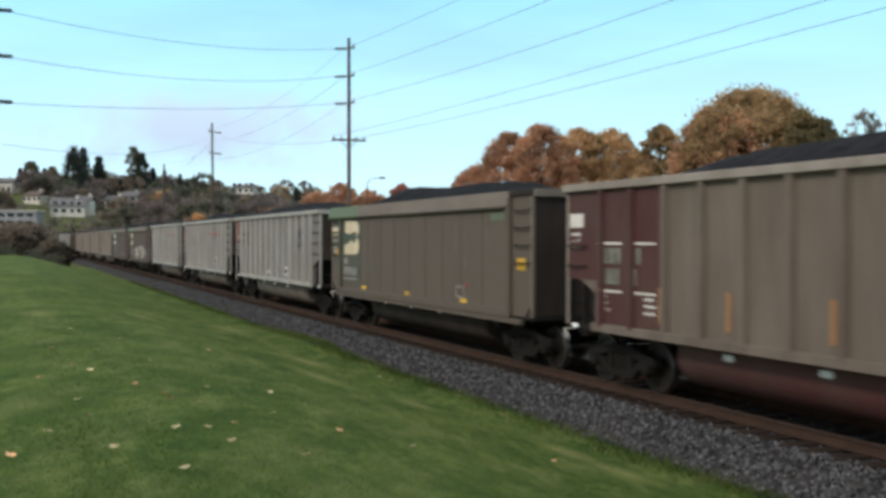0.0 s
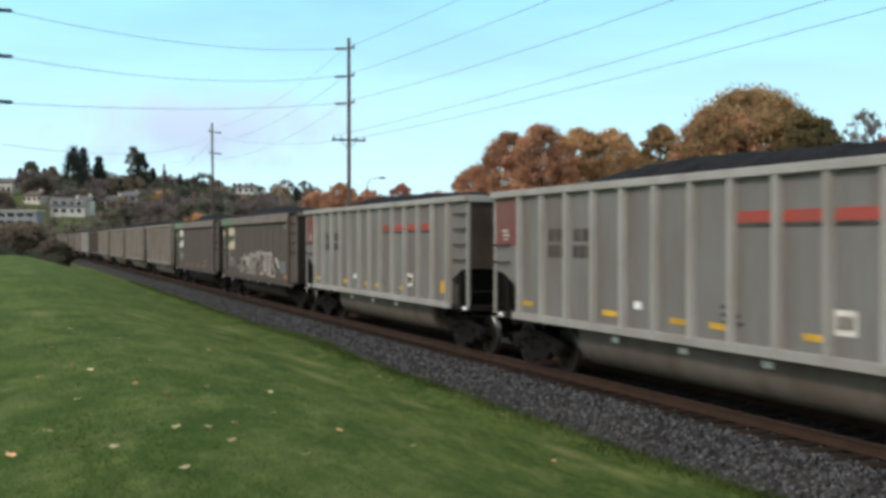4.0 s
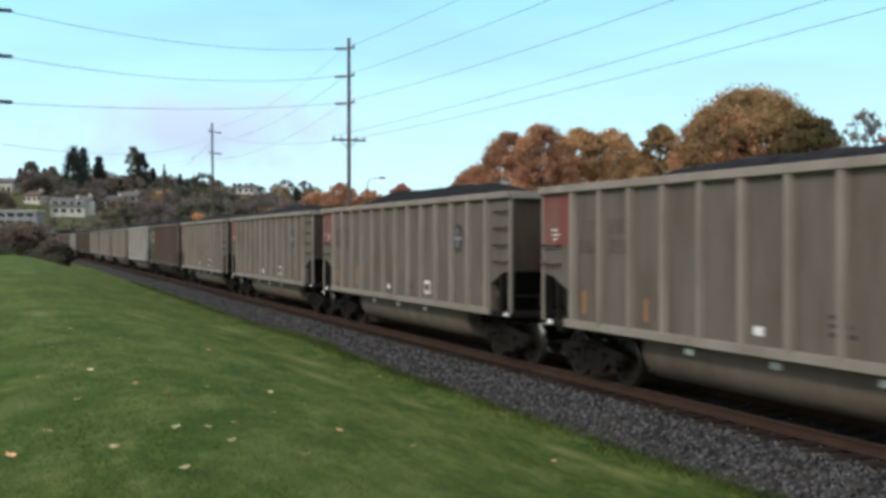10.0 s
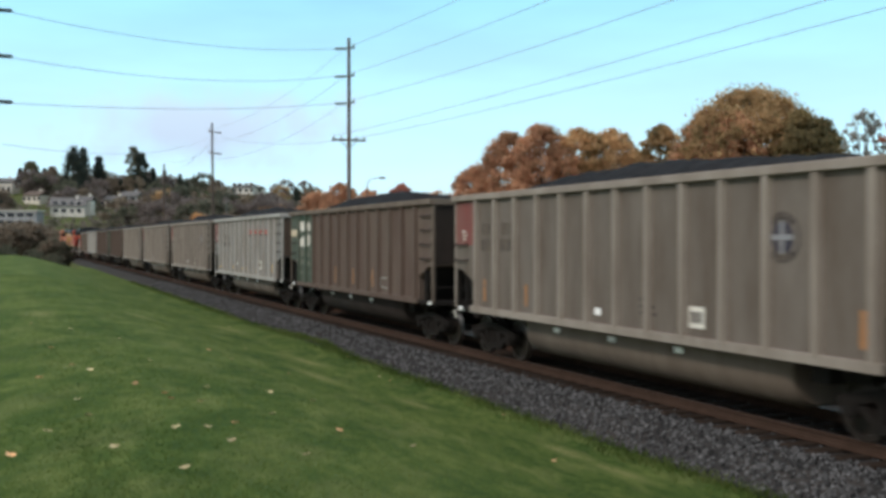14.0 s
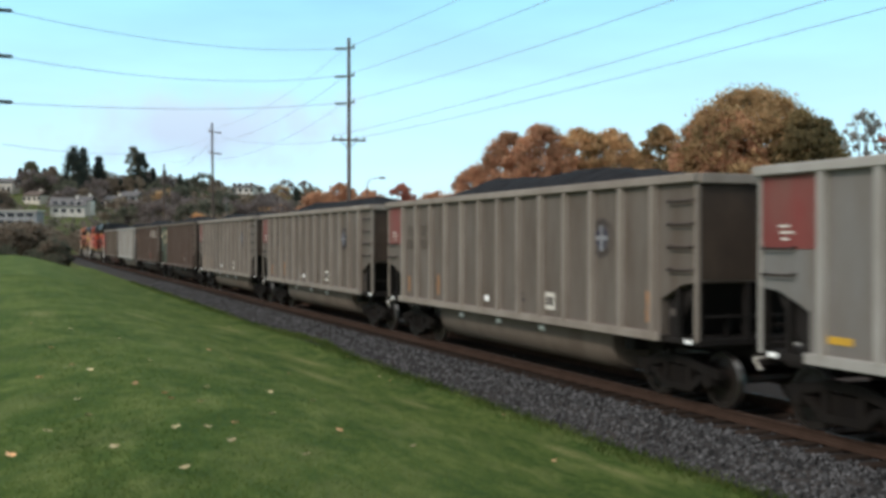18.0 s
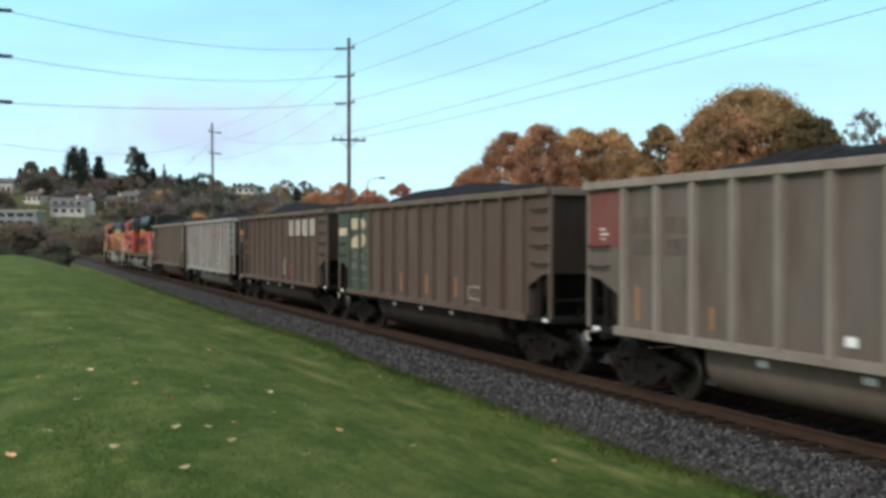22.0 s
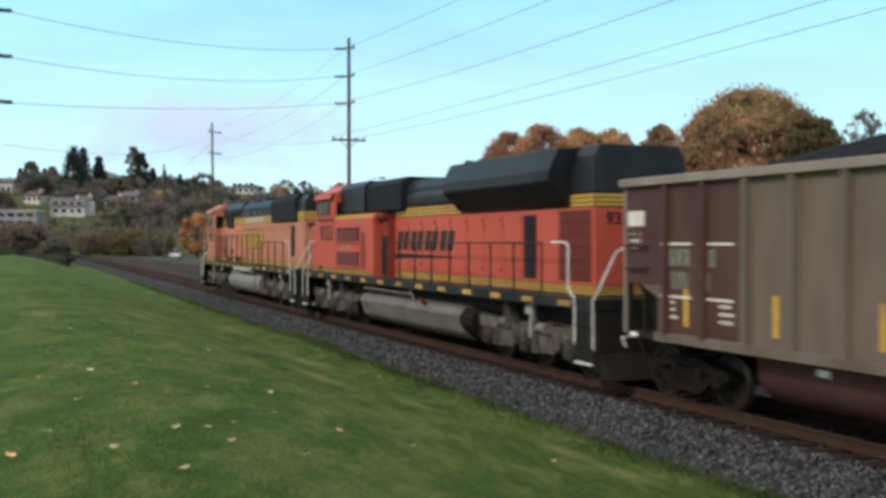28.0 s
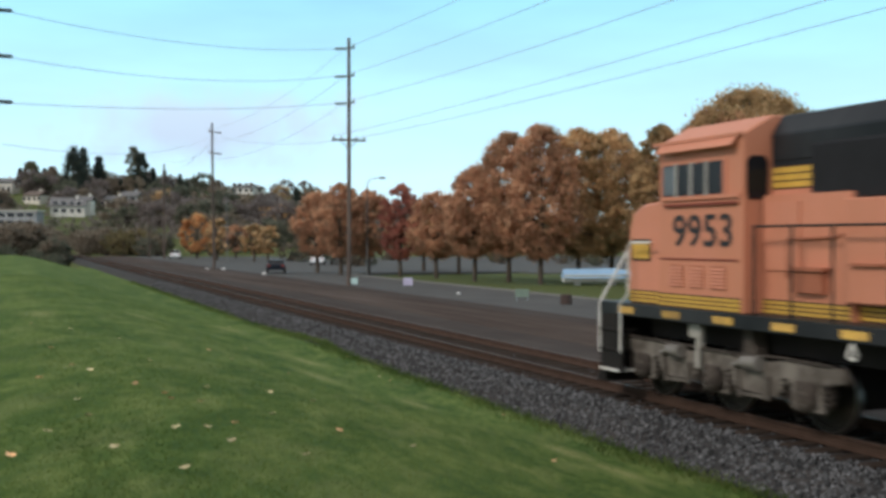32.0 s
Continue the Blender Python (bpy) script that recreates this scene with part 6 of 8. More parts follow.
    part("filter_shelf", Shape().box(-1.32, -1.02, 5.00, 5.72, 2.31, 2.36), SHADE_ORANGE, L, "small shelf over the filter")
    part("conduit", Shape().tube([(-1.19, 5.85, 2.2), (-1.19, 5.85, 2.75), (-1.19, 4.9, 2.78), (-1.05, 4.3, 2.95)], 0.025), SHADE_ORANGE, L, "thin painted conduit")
    plate("side_cabinet", 4.6, 6.4, 1.64, 3.4, ORANGE, L, x=-1.03, depth=0.14)
    plate("side_door", 5.60, 6.35, 2.30, 3.30, ORANGE, L, x=-1.17, depth=0.03)
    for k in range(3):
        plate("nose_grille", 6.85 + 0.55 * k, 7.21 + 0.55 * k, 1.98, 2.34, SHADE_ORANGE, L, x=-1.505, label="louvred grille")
        for q in range(6):
            part("louvre", lambda: Shape().prism([(-1.535, 0.0), (-1.513, 0.035), (-1.505, 0.035), (-1.505, 0.0)], -0.18, 0.18, "y"), ORANGE, L, "thin louvre slat", key="nose_louvre", m=pose(0, 7.03 + 0.55 * k, 2.0 + 0.055 * q))
    plate("nose_plate_edge", 9.16, 9.76, 2.38, 2.76, STRIPE_DARK, L, x=-1.322, label="dark plate edge")
    plate("nose_plate", 9.20, 9.72, 2.42, 2.72, GOLD, L, x=-1.325, label="gold framed plate")
    plate("cab_line", 6.55, 8.6, 2.42, 2.45, DARKRED, L, x=-1.505)
    words("rear_number", "9953", 0.36, LOCO_BLACK, L, Matrix.Translation((-0.55, -10.056, 3.28)) @ Matrix.Rotation(radians(90), 4, "X"), "dark road number")
    for x in (-0.32, -0.10):
        part("rear_lamp", Shape().rod((x, -10.04, 4.16), (x, -10.10, 4.16), 0.05, n=14), REFLECT, L, "round white headlight", bevel=0.008)
    for y in (-2.3, -1.1, 0.4, 1.4):
        part("lifting_lug", lambda: Shape().box(-0.05, 0.02, -0.05, 0.05, -0.05, 0.06), FRAME_GREY, L, "small pale lifting lug", key="old_lug", m=pose(-1.02, y, 3.98))
    for k in range(3):
        part("hose_coil", lambda: Shape().tube([(-1.54 + 0.02 * math.sin(2 * a), 0.06 * math.cos(a), 1.30 + 0.10 * math.sin(a)) for a in [6.28318 * i / 14 for i in range(15)]], 0.02, n=5), RAIL_WHITE if k == 1 else TRUCK_DARK, L, "coiled air hose", key="hose_coil%d" % k, m=pose(0, (-4.0, 4.2, -5.6)[k], 0))
    part("rear_emblem", Shape().rod((0.25, -10.05, 2.65), (0.25, -10.065, 2.65), 0.36, n=24), INK, L, "dark round emblem")
    part("fuel_tank", tank_shape(-3.3, 3.45), SILVER_TANK, L, "silver grey fuel tank", smooth=True)
    for k in range(2):
        part("tank_band", Shape().prism([(-1.452, 0.62), (-1.452, 0.98), (-1.36, 1.14), (-1.34, 1.12), (-1.43, 0.96), (-1.43, 0.64)], -3.02 + 6.0 * k, -2.94 + 6.0 * k, "y"), TRUCK_DARK, L, "dark band round the tank")
    part("fuel_filler", Shape().rod((-1.38, 2.2, 1.04), (-1.47, 2.2, 1.15), 0.05), TANK_GREY, L)
    plate("door_window", 4.05, 4.36, 2.50, 2.96, MESH_BLACK, L, x=-1.042, label="small dark door window")
    part("door_step", Shape().box(-1.32, -1.02, 3.9, 4.5, 2.40, 2.44), SHADE_ORANGE, L)
    part("air_tank", Shape().rod((-1.46, -2.55, 1.38), (-1.46, 1.25, 1.38), 0.12, n=16), FRAME_GREY, L, "pale air reservoir")
    # Added black box, set back to stand for the dark recess behind the tank.
    part("battery_box", Shape().box(-1.12, 1.12, -4.6, -3.35, 0.62, 1.42), BLACK, L, bevel=0.02)
    loco_truck(L, 7.48, (9.50, 7.52, 5.41))
    loco_truck(L, -7.10, (-5.10, -7.17, -9.11))
    handrail(L, [6.2, 5.4, 4.6, 3.6], 1.64, 2.94)
    handrail(L, [3.1, 1.9, 0.7, -0.5, -1.7, -2.9, -4.1], 1.64, 2.96)
    handrail(L, [-4.7, -5.9, -7.1, -8.5], 1.64, 2.66)
    yellow_bits(L, -9.4, 9.6, 15)
    return L


# Darkened copies of the scarlet: shade in recesses and inlets put into the colour.
DEEP_RED = mat("shaded red inlet", (0.085, 0.018, 0.014), 0.7, 0.0, 0.15, 3.0, 40, 0.05)
SHADE_RED = mat("shaded red bulkhead", (0.26, 0.045, 0.028), 0.6, 0.0, 0.1, 1.0, 30, 0.02, (0.16, 0.03, 0.02), 0.4, 1.0, 3.0, 0.02)


def loco_new(m):
    """Newer unit, orange red, flared radiator wings at the rear."""
    L = loco_base(m, "orange red diesel locomotive with flared black radiators")
    part("hood", hood_shape(1.02, 1.64, 3.40, -9.70, 1.8, 0.02), SCARLET, L, "orange red engine hood")
    part("upper_hood", hood_shape(1.015, 3.40, 4.42, -9.68, 5.9, 0.24), LOCO_BLACK, L, "black upper hood", bevel=0.01)
    part("side_body", Shape().prism([(-1.49, 1.64), (-1.49, 3.42), (-1.36, 3.56), (1.36, 3.56), (1.49, 3.42), (1.49, 1.64)], 2.45, 6.42, "y"), SCARLET, L, "wide equipment cabinet behind the cab", bevel=0.01)
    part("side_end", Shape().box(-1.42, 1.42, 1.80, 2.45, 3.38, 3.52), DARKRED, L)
    # Bulkhead and doorway are coloured dark for the shade inside the recess.
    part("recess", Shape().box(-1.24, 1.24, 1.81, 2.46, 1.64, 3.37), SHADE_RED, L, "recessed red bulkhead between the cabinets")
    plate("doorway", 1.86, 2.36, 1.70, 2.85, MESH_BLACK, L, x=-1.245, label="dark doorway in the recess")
    cab(L, SCARLET, 6.42, 8.62, 1.64, 4.60, "9333", 10.0, 0.12)
    stripes(L, -1.02, -9.68, 1.74, 3.40, 3.66)
    rear_stripes(L, -9.70, 3.40, 3.66)
    rear_stripes(L, -9.70, 1.66, 1.84)
    stripes(L, -1.02, -9.68, 1.74, 1.66, 1.84)
    stripes(L, -1.505, 2.5, 8.60, 1.66, 1.80)
    stripes(L, -1.325, 8.64, 9.96, 1.66, 1.80)
    plate("gold_stripe", 2.5, 6.40, 3.42, 3.54, GOLD, L, x=-1.475, label="gold stripe band")
    doors(L, -1.02, -6.6, 1.6, 8, 1.92, 3.34, SCARLET)
    part("radiator_wing", Shape().prism([(-1.02, 3.40), (-1.10, 3.46), (-1.56, 3.92), (-1.56, 4.14), (-1.34, 4.60), (1.34, 4.60), (1.56, 4.14), (1.56, 3.92), (1.10, 3.46), (1.02, 3.40)], -8.75, -3.15, "y"), LOCO_BLACK, L, "flared black radiator wings", bevel=0.02)
    part("radiator_screen", Shape().prism([(-1.12, 3.50), (-1.14, 3.475), (-1.545, 3.885), (-1.52, 3.90)], -8.65, -3.3, "y"), MESH_BLACK, L, "black radiator screen")
    part("tail_roof", hood_shape(1.06, 3.68, 4.62, -9.72, -9.0, 0.22), LOCO_BLACK, L, "black rear roof", bevel=0.02)
    part("roof_hump", Shape().prism([(-9.0, 4.4), (-9.0, 4.6), (-3.15, 4.6), (-2.6, 4.42)], -0.9, 0.9), LOCO_BLACK, L)
    part("engine_cover", Shape().prism([(-1.10, 3.70), (-1.12, 3.95), (-0.8, 4.36), (0.8, 4.36), (1.12, 3.95), (1.10, 3.70)], -3.1, 0.6, "y"), LOCO_BLACK, L, "rounded engine cover", bevel=0.03)
    part("grid_housing", Shape().prism([(-1.02, 3.56), (-1.30, 3.62), (-1.30, 4.42), (-1.1, 4.60), (1.1, 4.60), (1.30, 4.42), (1.30, 3.62), (1.02, 3.56)], 3.9, 6.38, "y"), LOCO_BLACK, L, "black brake grid housing", bevel=0.02)
    part("grid_housing", Shape().prism([(-1.02, 3.56), (-1.22, 3.62), (-1.22, 4.38), (-1.0, 4.56), (1.0, 4.56), (1.22, 4.38), (1.22, 3.62), (1.02, 3.56)], 0.8, 3.85, "y"), MESH_BLACK, L, "black grille housing", bevel=0.02)
    part("exhaust", Shape().box(-0.45, 0.45, -1.9, -1.0, 4.34, 4.72), LOCO_BLACK, L, bevel=0.03)
    part("horn", Shape().rod((-0.3, -2.3, 4.75), (-0.3, -2.75, 4.75), 0.04, 0.08).rod((-0.3, -2.2, 4.78), (-0.3, -1.85, 4.78), 0.04, 0.08).bar((-0.3, -2.25, 4.4), (-0.3, -2.25, 4.78), 0.06), LOCO_BLACK, L, "black air horn")
    for k in range(3):
        part("roof_fan", lambda: Shape().rod((0, 0, 4.55), (0, 0, 4.68), 0.62, n=20).rod((0, 0, 4.68), (0, 0, 4.70), 0.3, n=12), LOCO_BLACK, L, "round roof fan", key="fan", m=pose(0, -8.0 + 1.8 * k, 0))
    for y in (0.4, -0.7, -1.5, -2.6):
        plate("lifting_lug", y - 0.05, y + 0.05, 3.70, 3.84, FRAME_GREY, L, x=-1.03, depth=0.05)
    # lettering as plain slanted blocks over a long wedge
    for k in range(4):
        y = 1.58 - 1.10 * k
        for d0, d1 in ((0.0, 0.38), (0.50, 0.88)):
            plate("letter_block", 0, 0, 0, 0, LOCO_BLACK, L, x=-1.042, label="slanted black letter block", pts=[(y - d0, 2.46), (y - d1, 2.46), (y - d1 - 0.16, 2.99), (y - d0 - 0.16, 2.99)])
    plate("wedge", 0, 0, 0, 0, LOCO_BLACK, L, x=-1.042, label="long tapering black wedge", pts=[(1.78, 2.20), (1.64, 2.36), (-2.7, 2.31), (-2.7, 2.29)])
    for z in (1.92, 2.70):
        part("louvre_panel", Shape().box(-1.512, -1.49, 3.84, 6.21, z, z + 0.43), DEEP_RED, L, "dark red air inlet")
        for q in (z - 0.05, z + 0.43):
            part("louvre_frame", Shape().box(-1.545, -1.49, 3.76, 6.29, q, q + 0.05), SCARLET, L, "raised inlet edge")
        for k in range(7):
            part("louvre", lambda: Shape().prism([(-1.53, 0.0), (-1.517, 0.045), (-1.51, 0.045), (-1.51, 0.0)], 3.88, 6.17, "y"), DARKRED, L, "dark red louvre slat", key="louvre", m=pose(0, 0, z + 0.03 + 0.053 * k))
    for y, z, w in ((5.55, 2.46, 0.20), (5.05, 2.47, 0.30), (4.1, 3.24, 0.22)):
        plate("sticker", y - w, y, z, z + 0.10, WORN_PALE, L, x=-1.495, label="small pale sticker")
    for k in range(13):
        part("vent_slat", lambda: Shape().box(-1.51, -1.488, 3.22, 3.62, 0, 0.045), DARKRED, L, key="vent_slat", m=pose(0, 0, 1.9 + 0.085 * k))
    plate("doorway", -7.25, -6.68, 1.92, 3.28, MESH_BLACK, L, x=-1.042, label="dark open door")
    plate("doorway", -9.58, -8.28, 1.92, 3.34, DARKRED, L, x=-1.030, label="recessed grille door in shaded red")
    for k in range(5):
        plate("door_bar", -9.55, -8.31, 2.1 + 0.25 * k, 2.115 + 0.25 * k, DEEP_RED, L, x=-1.040)
    plate("shaft_cover", 8.0, 8.3, 1.66, 1.86, MESH_BLACK, L, x=-1.505)
    words("rear_number", "9333", 0.34, LOCO_BLACK, L, Matrix.Translation((-0.42, -9.706, 3.16)) @ Matrix.Rotation(radians(90), 4, "X"), "dark road number")
    part("fuel_tank", faceted_tank(-4.0, 3.9), TANK_GREY, L, "grimy grey fuel tank", bevel=0.05)
    part("tank_end", Shape().prism([(-1.28, 0.52), (-1.44, 0.72), (-1.44, 0.92), (-1.28, 1.10), (1.28, 1.10), (1.44, 0.92), (1.44, 0.72), (1.28, 0.52), (0.93, 0.30), (-0.93, 0.30)], -4.75, -4.0, "y"), TRUCK, L, "dark tank end")
    part("air_pipe", Shape().tube([(-1.40, 3.6, 1.28), (-1.40, -0.4, 1.26), (-1.44, -0.6, 1.34), (-1.44, -0.9, 1.10)], 0.03), TANK_GREY, L, "grey pipe")
    part("fuel_filler", Shape().rod((-1.42, -1.6, 1.05), (-1.50, -1.6, 1.22), 0.07), DARKRED, L)
    loco_truck(L, 7.35, (9.30, 7.38, 5.40))
    loco_truck(L, -7.20, (-5.25, -7.22, -9.15))
    handrail(L, [1.3, 0.1, -1.1, -2.3, -3.5, -4.7, -5.9, -7.1, -8.4], 1.64, 2.68)
    yellow_bits(L, -9.4, 9.6, 13)
    return L


Y_NEW, Y_OLD = 336.95, 359.1
LOCOS = [loco_new(pose(*along(Y_NEW)[:2], 0, 0, 0, along(Y_NEW)[2])), loco_old(pose(*along(Y_OLD)[:2], 0, 0, 0, along(Y_OLD)[2]))]


# ---- poles and wires ----
DISC = mat("dark glazed insulator", (0.075, 0.075, 0.085), 0.35, 0.0, 0.1, 4.0, 30, 0.0)


def utility_pole(base, height, arms, crossarm, label, lean=0.0, r=0.17, turn=0):
    """arms: heights of single side insulators; crossarm: height of a two-ended arm or None."""
    x, y, z = base
    p = hub("utility_pole", pose(x, y, z, 0, lean, turn), label, "utility pole", "utility poles")
    part("shaft", Shape().rod((0, 0, -0.5), (0, 0, height), r, r * 0.62, n=12), POLE, p, "brown timber shaft", smooth=False)
    for h in arms:
        part("bracket", Shape().bar((0.40, 0.0, h + 0.10), (-0.28, 0.0, h), 0.10), POLE, p, "short timber bracket")
        for k in range(7):
            part("insulator", lambda: Shape().rod((0, 0, 0), (-0.05, 0, 0), 0.11, 0.07, n=10).rod((-0.05, 0, 0), (-0.11, 0, 0), 0.05, n=8), DISC, p, "dark disc insulator", key="disc", m=pose(-0.28 - 0.105 * k, 0, h - 0.008 * k))
        part("insulator", lambda: Shape().rod((0, 0, 0), (0, 0, 0.22), 0.07, 0.05, n=10), PORCELAIN, p, key="pin", m=pose(0.32, 0, h + 0.14))
    if crossarm:
        part("crossarm", Shape().box(-1.2, 1.2, -0.06, 0.06, crossarm - 0.07, crossarm + 0.07), POLE, p, "timber crossarm", bevel=0.01)
        for s in (-1, 1):
            part("brace", Shape().bar((0, 0.08, crossarm - 0.65), (s * 0.62, 0.08, crossarm), 0.05), CABLE, p)
            for d in (0.55, 1.1):
                part("insulator", lambda: Shape().rod((0, 0, 0), (0, 0, 0.2), 0.06, 0.045, n=8), PORCELAIN, p, key="pin2", m=pose(s * d, 0, crossarm + 0.07))
    return p


P1, P2, P3, P0, PL = spot(-0.0885, 73, GROUND), spot(-0.2155, 115, GROUND), spot(-0.2625, 182, GROUND), Vector((21.7, -16, GROUND)), spot(-0.4265, 47, LAWN - 0.1)
ARMS = (16.35, 14.45, 12.6)
utility_pole(P1, 17.1, ARMS, 10.1, "tall brown timber utility pole beside the railway")
utility_pole(P2, 15.9, (14.9, 12.6), None, "timber utility pole beside the railway", lean=0.8, r=0.16, turn=180)
utility_pole(P3, 16.3, (), None, "far dark timber utility pole", r=0.2)
utility_pole(P0, 17.1, ARMS, 10.1, "tall brown timber utility pole beside the railway")
NEAR_ARMS = (11.82, 9.80, 7.78)
utility_pole(PL, 12.4, NEAR_ARMS, None, "timber utility pole on the lawn", turn=180 - TURN)


def strand(pts, r, n=5):
    """One unbroken tube along the points."""
    v, f = [], []
    d = (pts[-1] - pts[0]).normalized()
    s = d.cross(Vector((0, 0, 1))).normalized()
    u = s.cross(d)
    for p in pts:
        v += [p + (s * math.cos(6.28318 * i / n) + u * math.sin(6.28318 * i / n)) * r for i in range(n)]
    for k in range(len(pts) - 1):
        f += [(k * n + i, k * n + (i + 1) % n, (k + 1) * n + (i + 1) % n, (k + 1) * n + i) for i in range(n)]
    return Shape().add(v, f)


def cable(a, b, sag, r=0.017):
    pts = [Vector(a).lerp(Vector(b), k / 16) - Vector((0, 0, sag * 4 * (k / 16) * (1 - k / 16))) for k in range(17)]
    tagged(part("cable", strand(pts, r), CABLE), "thin grey overhead cable strung between poles", "cable", "overhead cables")


def up(p, dx, z):
    return (p.x + dx, p.y, p.z + z)


for h, hn in zip(ARMS, NEAR_ARMS):
    cable(up(P1, -1.02, h - 0.05), up(PL, 0.95, hn - 0.05), 0.62 if h > 14 else 0.30, 0.015)
    cable(up(P1, 0.32, h + 0.3), up(P0, 0.32, h + 0.3), 1.1, 0.015)
    cable(up(P1, -0.2, h + 0.1), up(P2, 0.2, min(h - 0.6, 15.4)), 0.9, 0.011)
for d in (-1.1, 1.1):
    cable(up(P1, d, 10.35), up(P0, d, 10.35), 0.6, 0.012)
cable(up(P1, 1.1, 10.35), up(P2, 0.8, 14.4), 0.6, 0.012)
cable(up(P2, 0, 14.3), up(P3, 0, 15.5), 1.4, 0.014)
cable(up(P2, 0.5, 14.4), up(P3, 0.3, 16.8), 1.2, 0.014)
cable(up(P2, -0.5, 14.3), up(PL, 0.5, 5.9), 1.0, 0.012)


def street_lamp(base, height, reach):
    x, y, z = base
    L = hub("street_lamp", pose(x, y, z), "grey steel street lamp with a curved arm", "street lamp", "street lamps")
    STEEL = mat("galvanised steel", (0.17, 0.17, 0.17), 0.5, 0.4, 0.15, 3.0, 30, 0.05)
    part("post", Shape().rod((0, 0, -0.3), (0, 0, height - 0.5), 0.065, 0.045), STEEL, L)
    part("arm", Shape().tube([(0, 0, height - 0.5), (reach * 0.3, 0, height - 0.1), (reach * 0.8, 0, height)], 0.035), STEEL, L)
    part("head", Shape().prism([(reach * 0.75, height - 0.04), (reach * 0.85, height + 0.1), (reach + 0.2, height + 0.06), (reach + 0.3, height - 0.08), (reach * 0.9, height - 0.12)], -0.14, 0.14, "y"), STEEL, L, "flat lamp head", bevel=0.02)


street_lamp(spot(-0.0715, 98, GROUND - 0.1), 9.1, 1.5)
utility_pole(spot(-0.2765, 186, GROUND), 10.2, (), None, "far slim timber pole beside the car park", r=0.14)
street_lamp(spot(-0.2035, 140, GROUND - 0.1), 9.5, 1.2)


# ---- trees ----
RED_O = leaf_mat("red orange leaves", (0.25, 0.160, 0.090), (0.53, 0.270, 0.168), (0.75, 0.47, 0.29))
OCHRE = leaf_mat("ochre leaves", (0.25, 0.195, 0.095), (0.56, 0.325, 0.165), (0.76, 0.53, 0.29))
MIXED = leaf_mat("mixed autumn leaves", (0.20, 0.165, 0.082), (0.43, 0.265, 0.135), (0.62, 0.43, 0.23))
OLIVE = leaf_mat("olive leaves", (0.105, 0.098, 0.052), (0.205, 0.160, 0.080), (0.33, 0.25, 0.125))
ORANGE_LEAF = leaf_mat("bright orange leaves", (0.40, 0.185, 0.085), (0.62, 0.290, 0.120), (0.72, 0.42, 0.19))
CRIMSON = leaf_mat("dark red leaves", (0.26, 0.105, 0.085), (0.45, 0.165, 0.125), (0.56, 0.25, 0.17))
# Brown, thicket and far-woods tones are paled and greyed: distance haze in the colour.
BROWN = leaf_mat("brown thicket leaves", (0.135, 0.110, 0.085), (0.240, 0.188, 0.140), (0.35, 0.275, 0.205))
DEEP = leaf_mat("conifer needles", (0.034, 0.046, 0.042), (0.055, 0.068, 0.056), (0.082, 0.096, 0.076))
THICKET = leaf_mat("dull green thicket", (0.092, 0.096, 0.072), (0.155, 0.155, 0.112), (0.23, 0.215, 0.155))
HAZED_BROWN = leaf_mat("far bare woods paled by haze", (0.150, 0.125, 0.115), (0.240, 0.198, 0.182), (0.33, 0.275, 0.255))
POPLAR = leaf_mat("grey green poplar leaves", (0.085, 0.085, 0.055), (0.160, 0.150, 0.095), (0.25, 0.22, 0.14))
PALE = leaf_mat("pale twigs", (0.22, 0.21, 0.20), (0.34, 0.33, 0.30), (0.46, 0.44, 0.40))


def leaf_cloud(rng, blobs, per_blob, size, droop=0.3):
    """Small bent leaf sprays gathered round blob centres (x, y, z, radius)."""
    blobs = np.array(blobs)
    n = len(blobs) * per_blob
    c = np.repeat(blobs, per_blob, axis=0)
    d = rng.normal(size=(n, 3))
    d /= np.linalg.norm(d, axis=1)[:, None]
    rad = np.minimum(np.abs(rng.normal(size=n)) * 0.62, 1.15)
    p = c[:, :3] + d * (c[:, 3] * rad)[:, None] * np.array([1, 1, 0.85])
    s = rng.uniform(size * 0.6, size * 1.3, (n, 1))
    u = rng.normal(size=(n, 3))
    u /= np.linalg.norm(u, axis=1)[:, None]
    w = np.cross(u, d + rng.normal(size=(n, 3)) * 0.5)
    w /= np.linalg.norm(w, axis=1)[:, None] + 1e-6
    k = np.cross(u, w)
    v = np.stack([p - u * s, p - w * s * 0.55 + k * s * 0.2, p + u * s, p + w * s * 0.55 + k * s * 0.2], 1)
    f = np.arange(n * 4).reshape(n, 4)
    f = np.concatenate([f[:, [0, 1, 2]], f[:, [0, 2, 3]]], 1).reshape(-1, 3)
    return v.reshape(-1, 3), f


def crown_mesh(name, seed, radius, z0, z1, blobs, per_blob, size, material, skew=0.35, top=0.75, lump=(0.16, 0.30)):
    rng = np.random.default_rng(seed)
    out = []
    zc, hz = (z0 + z1) / 2, (z1 - z0) / 2
    for _ in range(blobs):
        a, h = rng.random() * 6.283, rng.uniform(-1, 1)
        env = math.sqrt(max(1 - abs(h) ** (2.6 if h > 0 else 3.0), 0.02)) * (top + (1 - top) * (1 - max(h, 0)))
        r = radius * env * (0.22 + 0.78 * rng.random() ** 0.5) * (1 + skew * 0.5 * math.sin(a * 2 + seed))
        b = radius * rng.uniform(*lump)
        out.append((r * math.cos(a) * 0.92, r * math.sin(a) * 0.92, zc + h * (hz - b * 0.6), b))
    v, f = leaf_cloud(rng, out, per_blob, size)
    me = bpy.data.meshes.new(name)
    me.from_pydata(v.tolist(), [], f.tolist())
    me.materials.append(material)
    return me, out


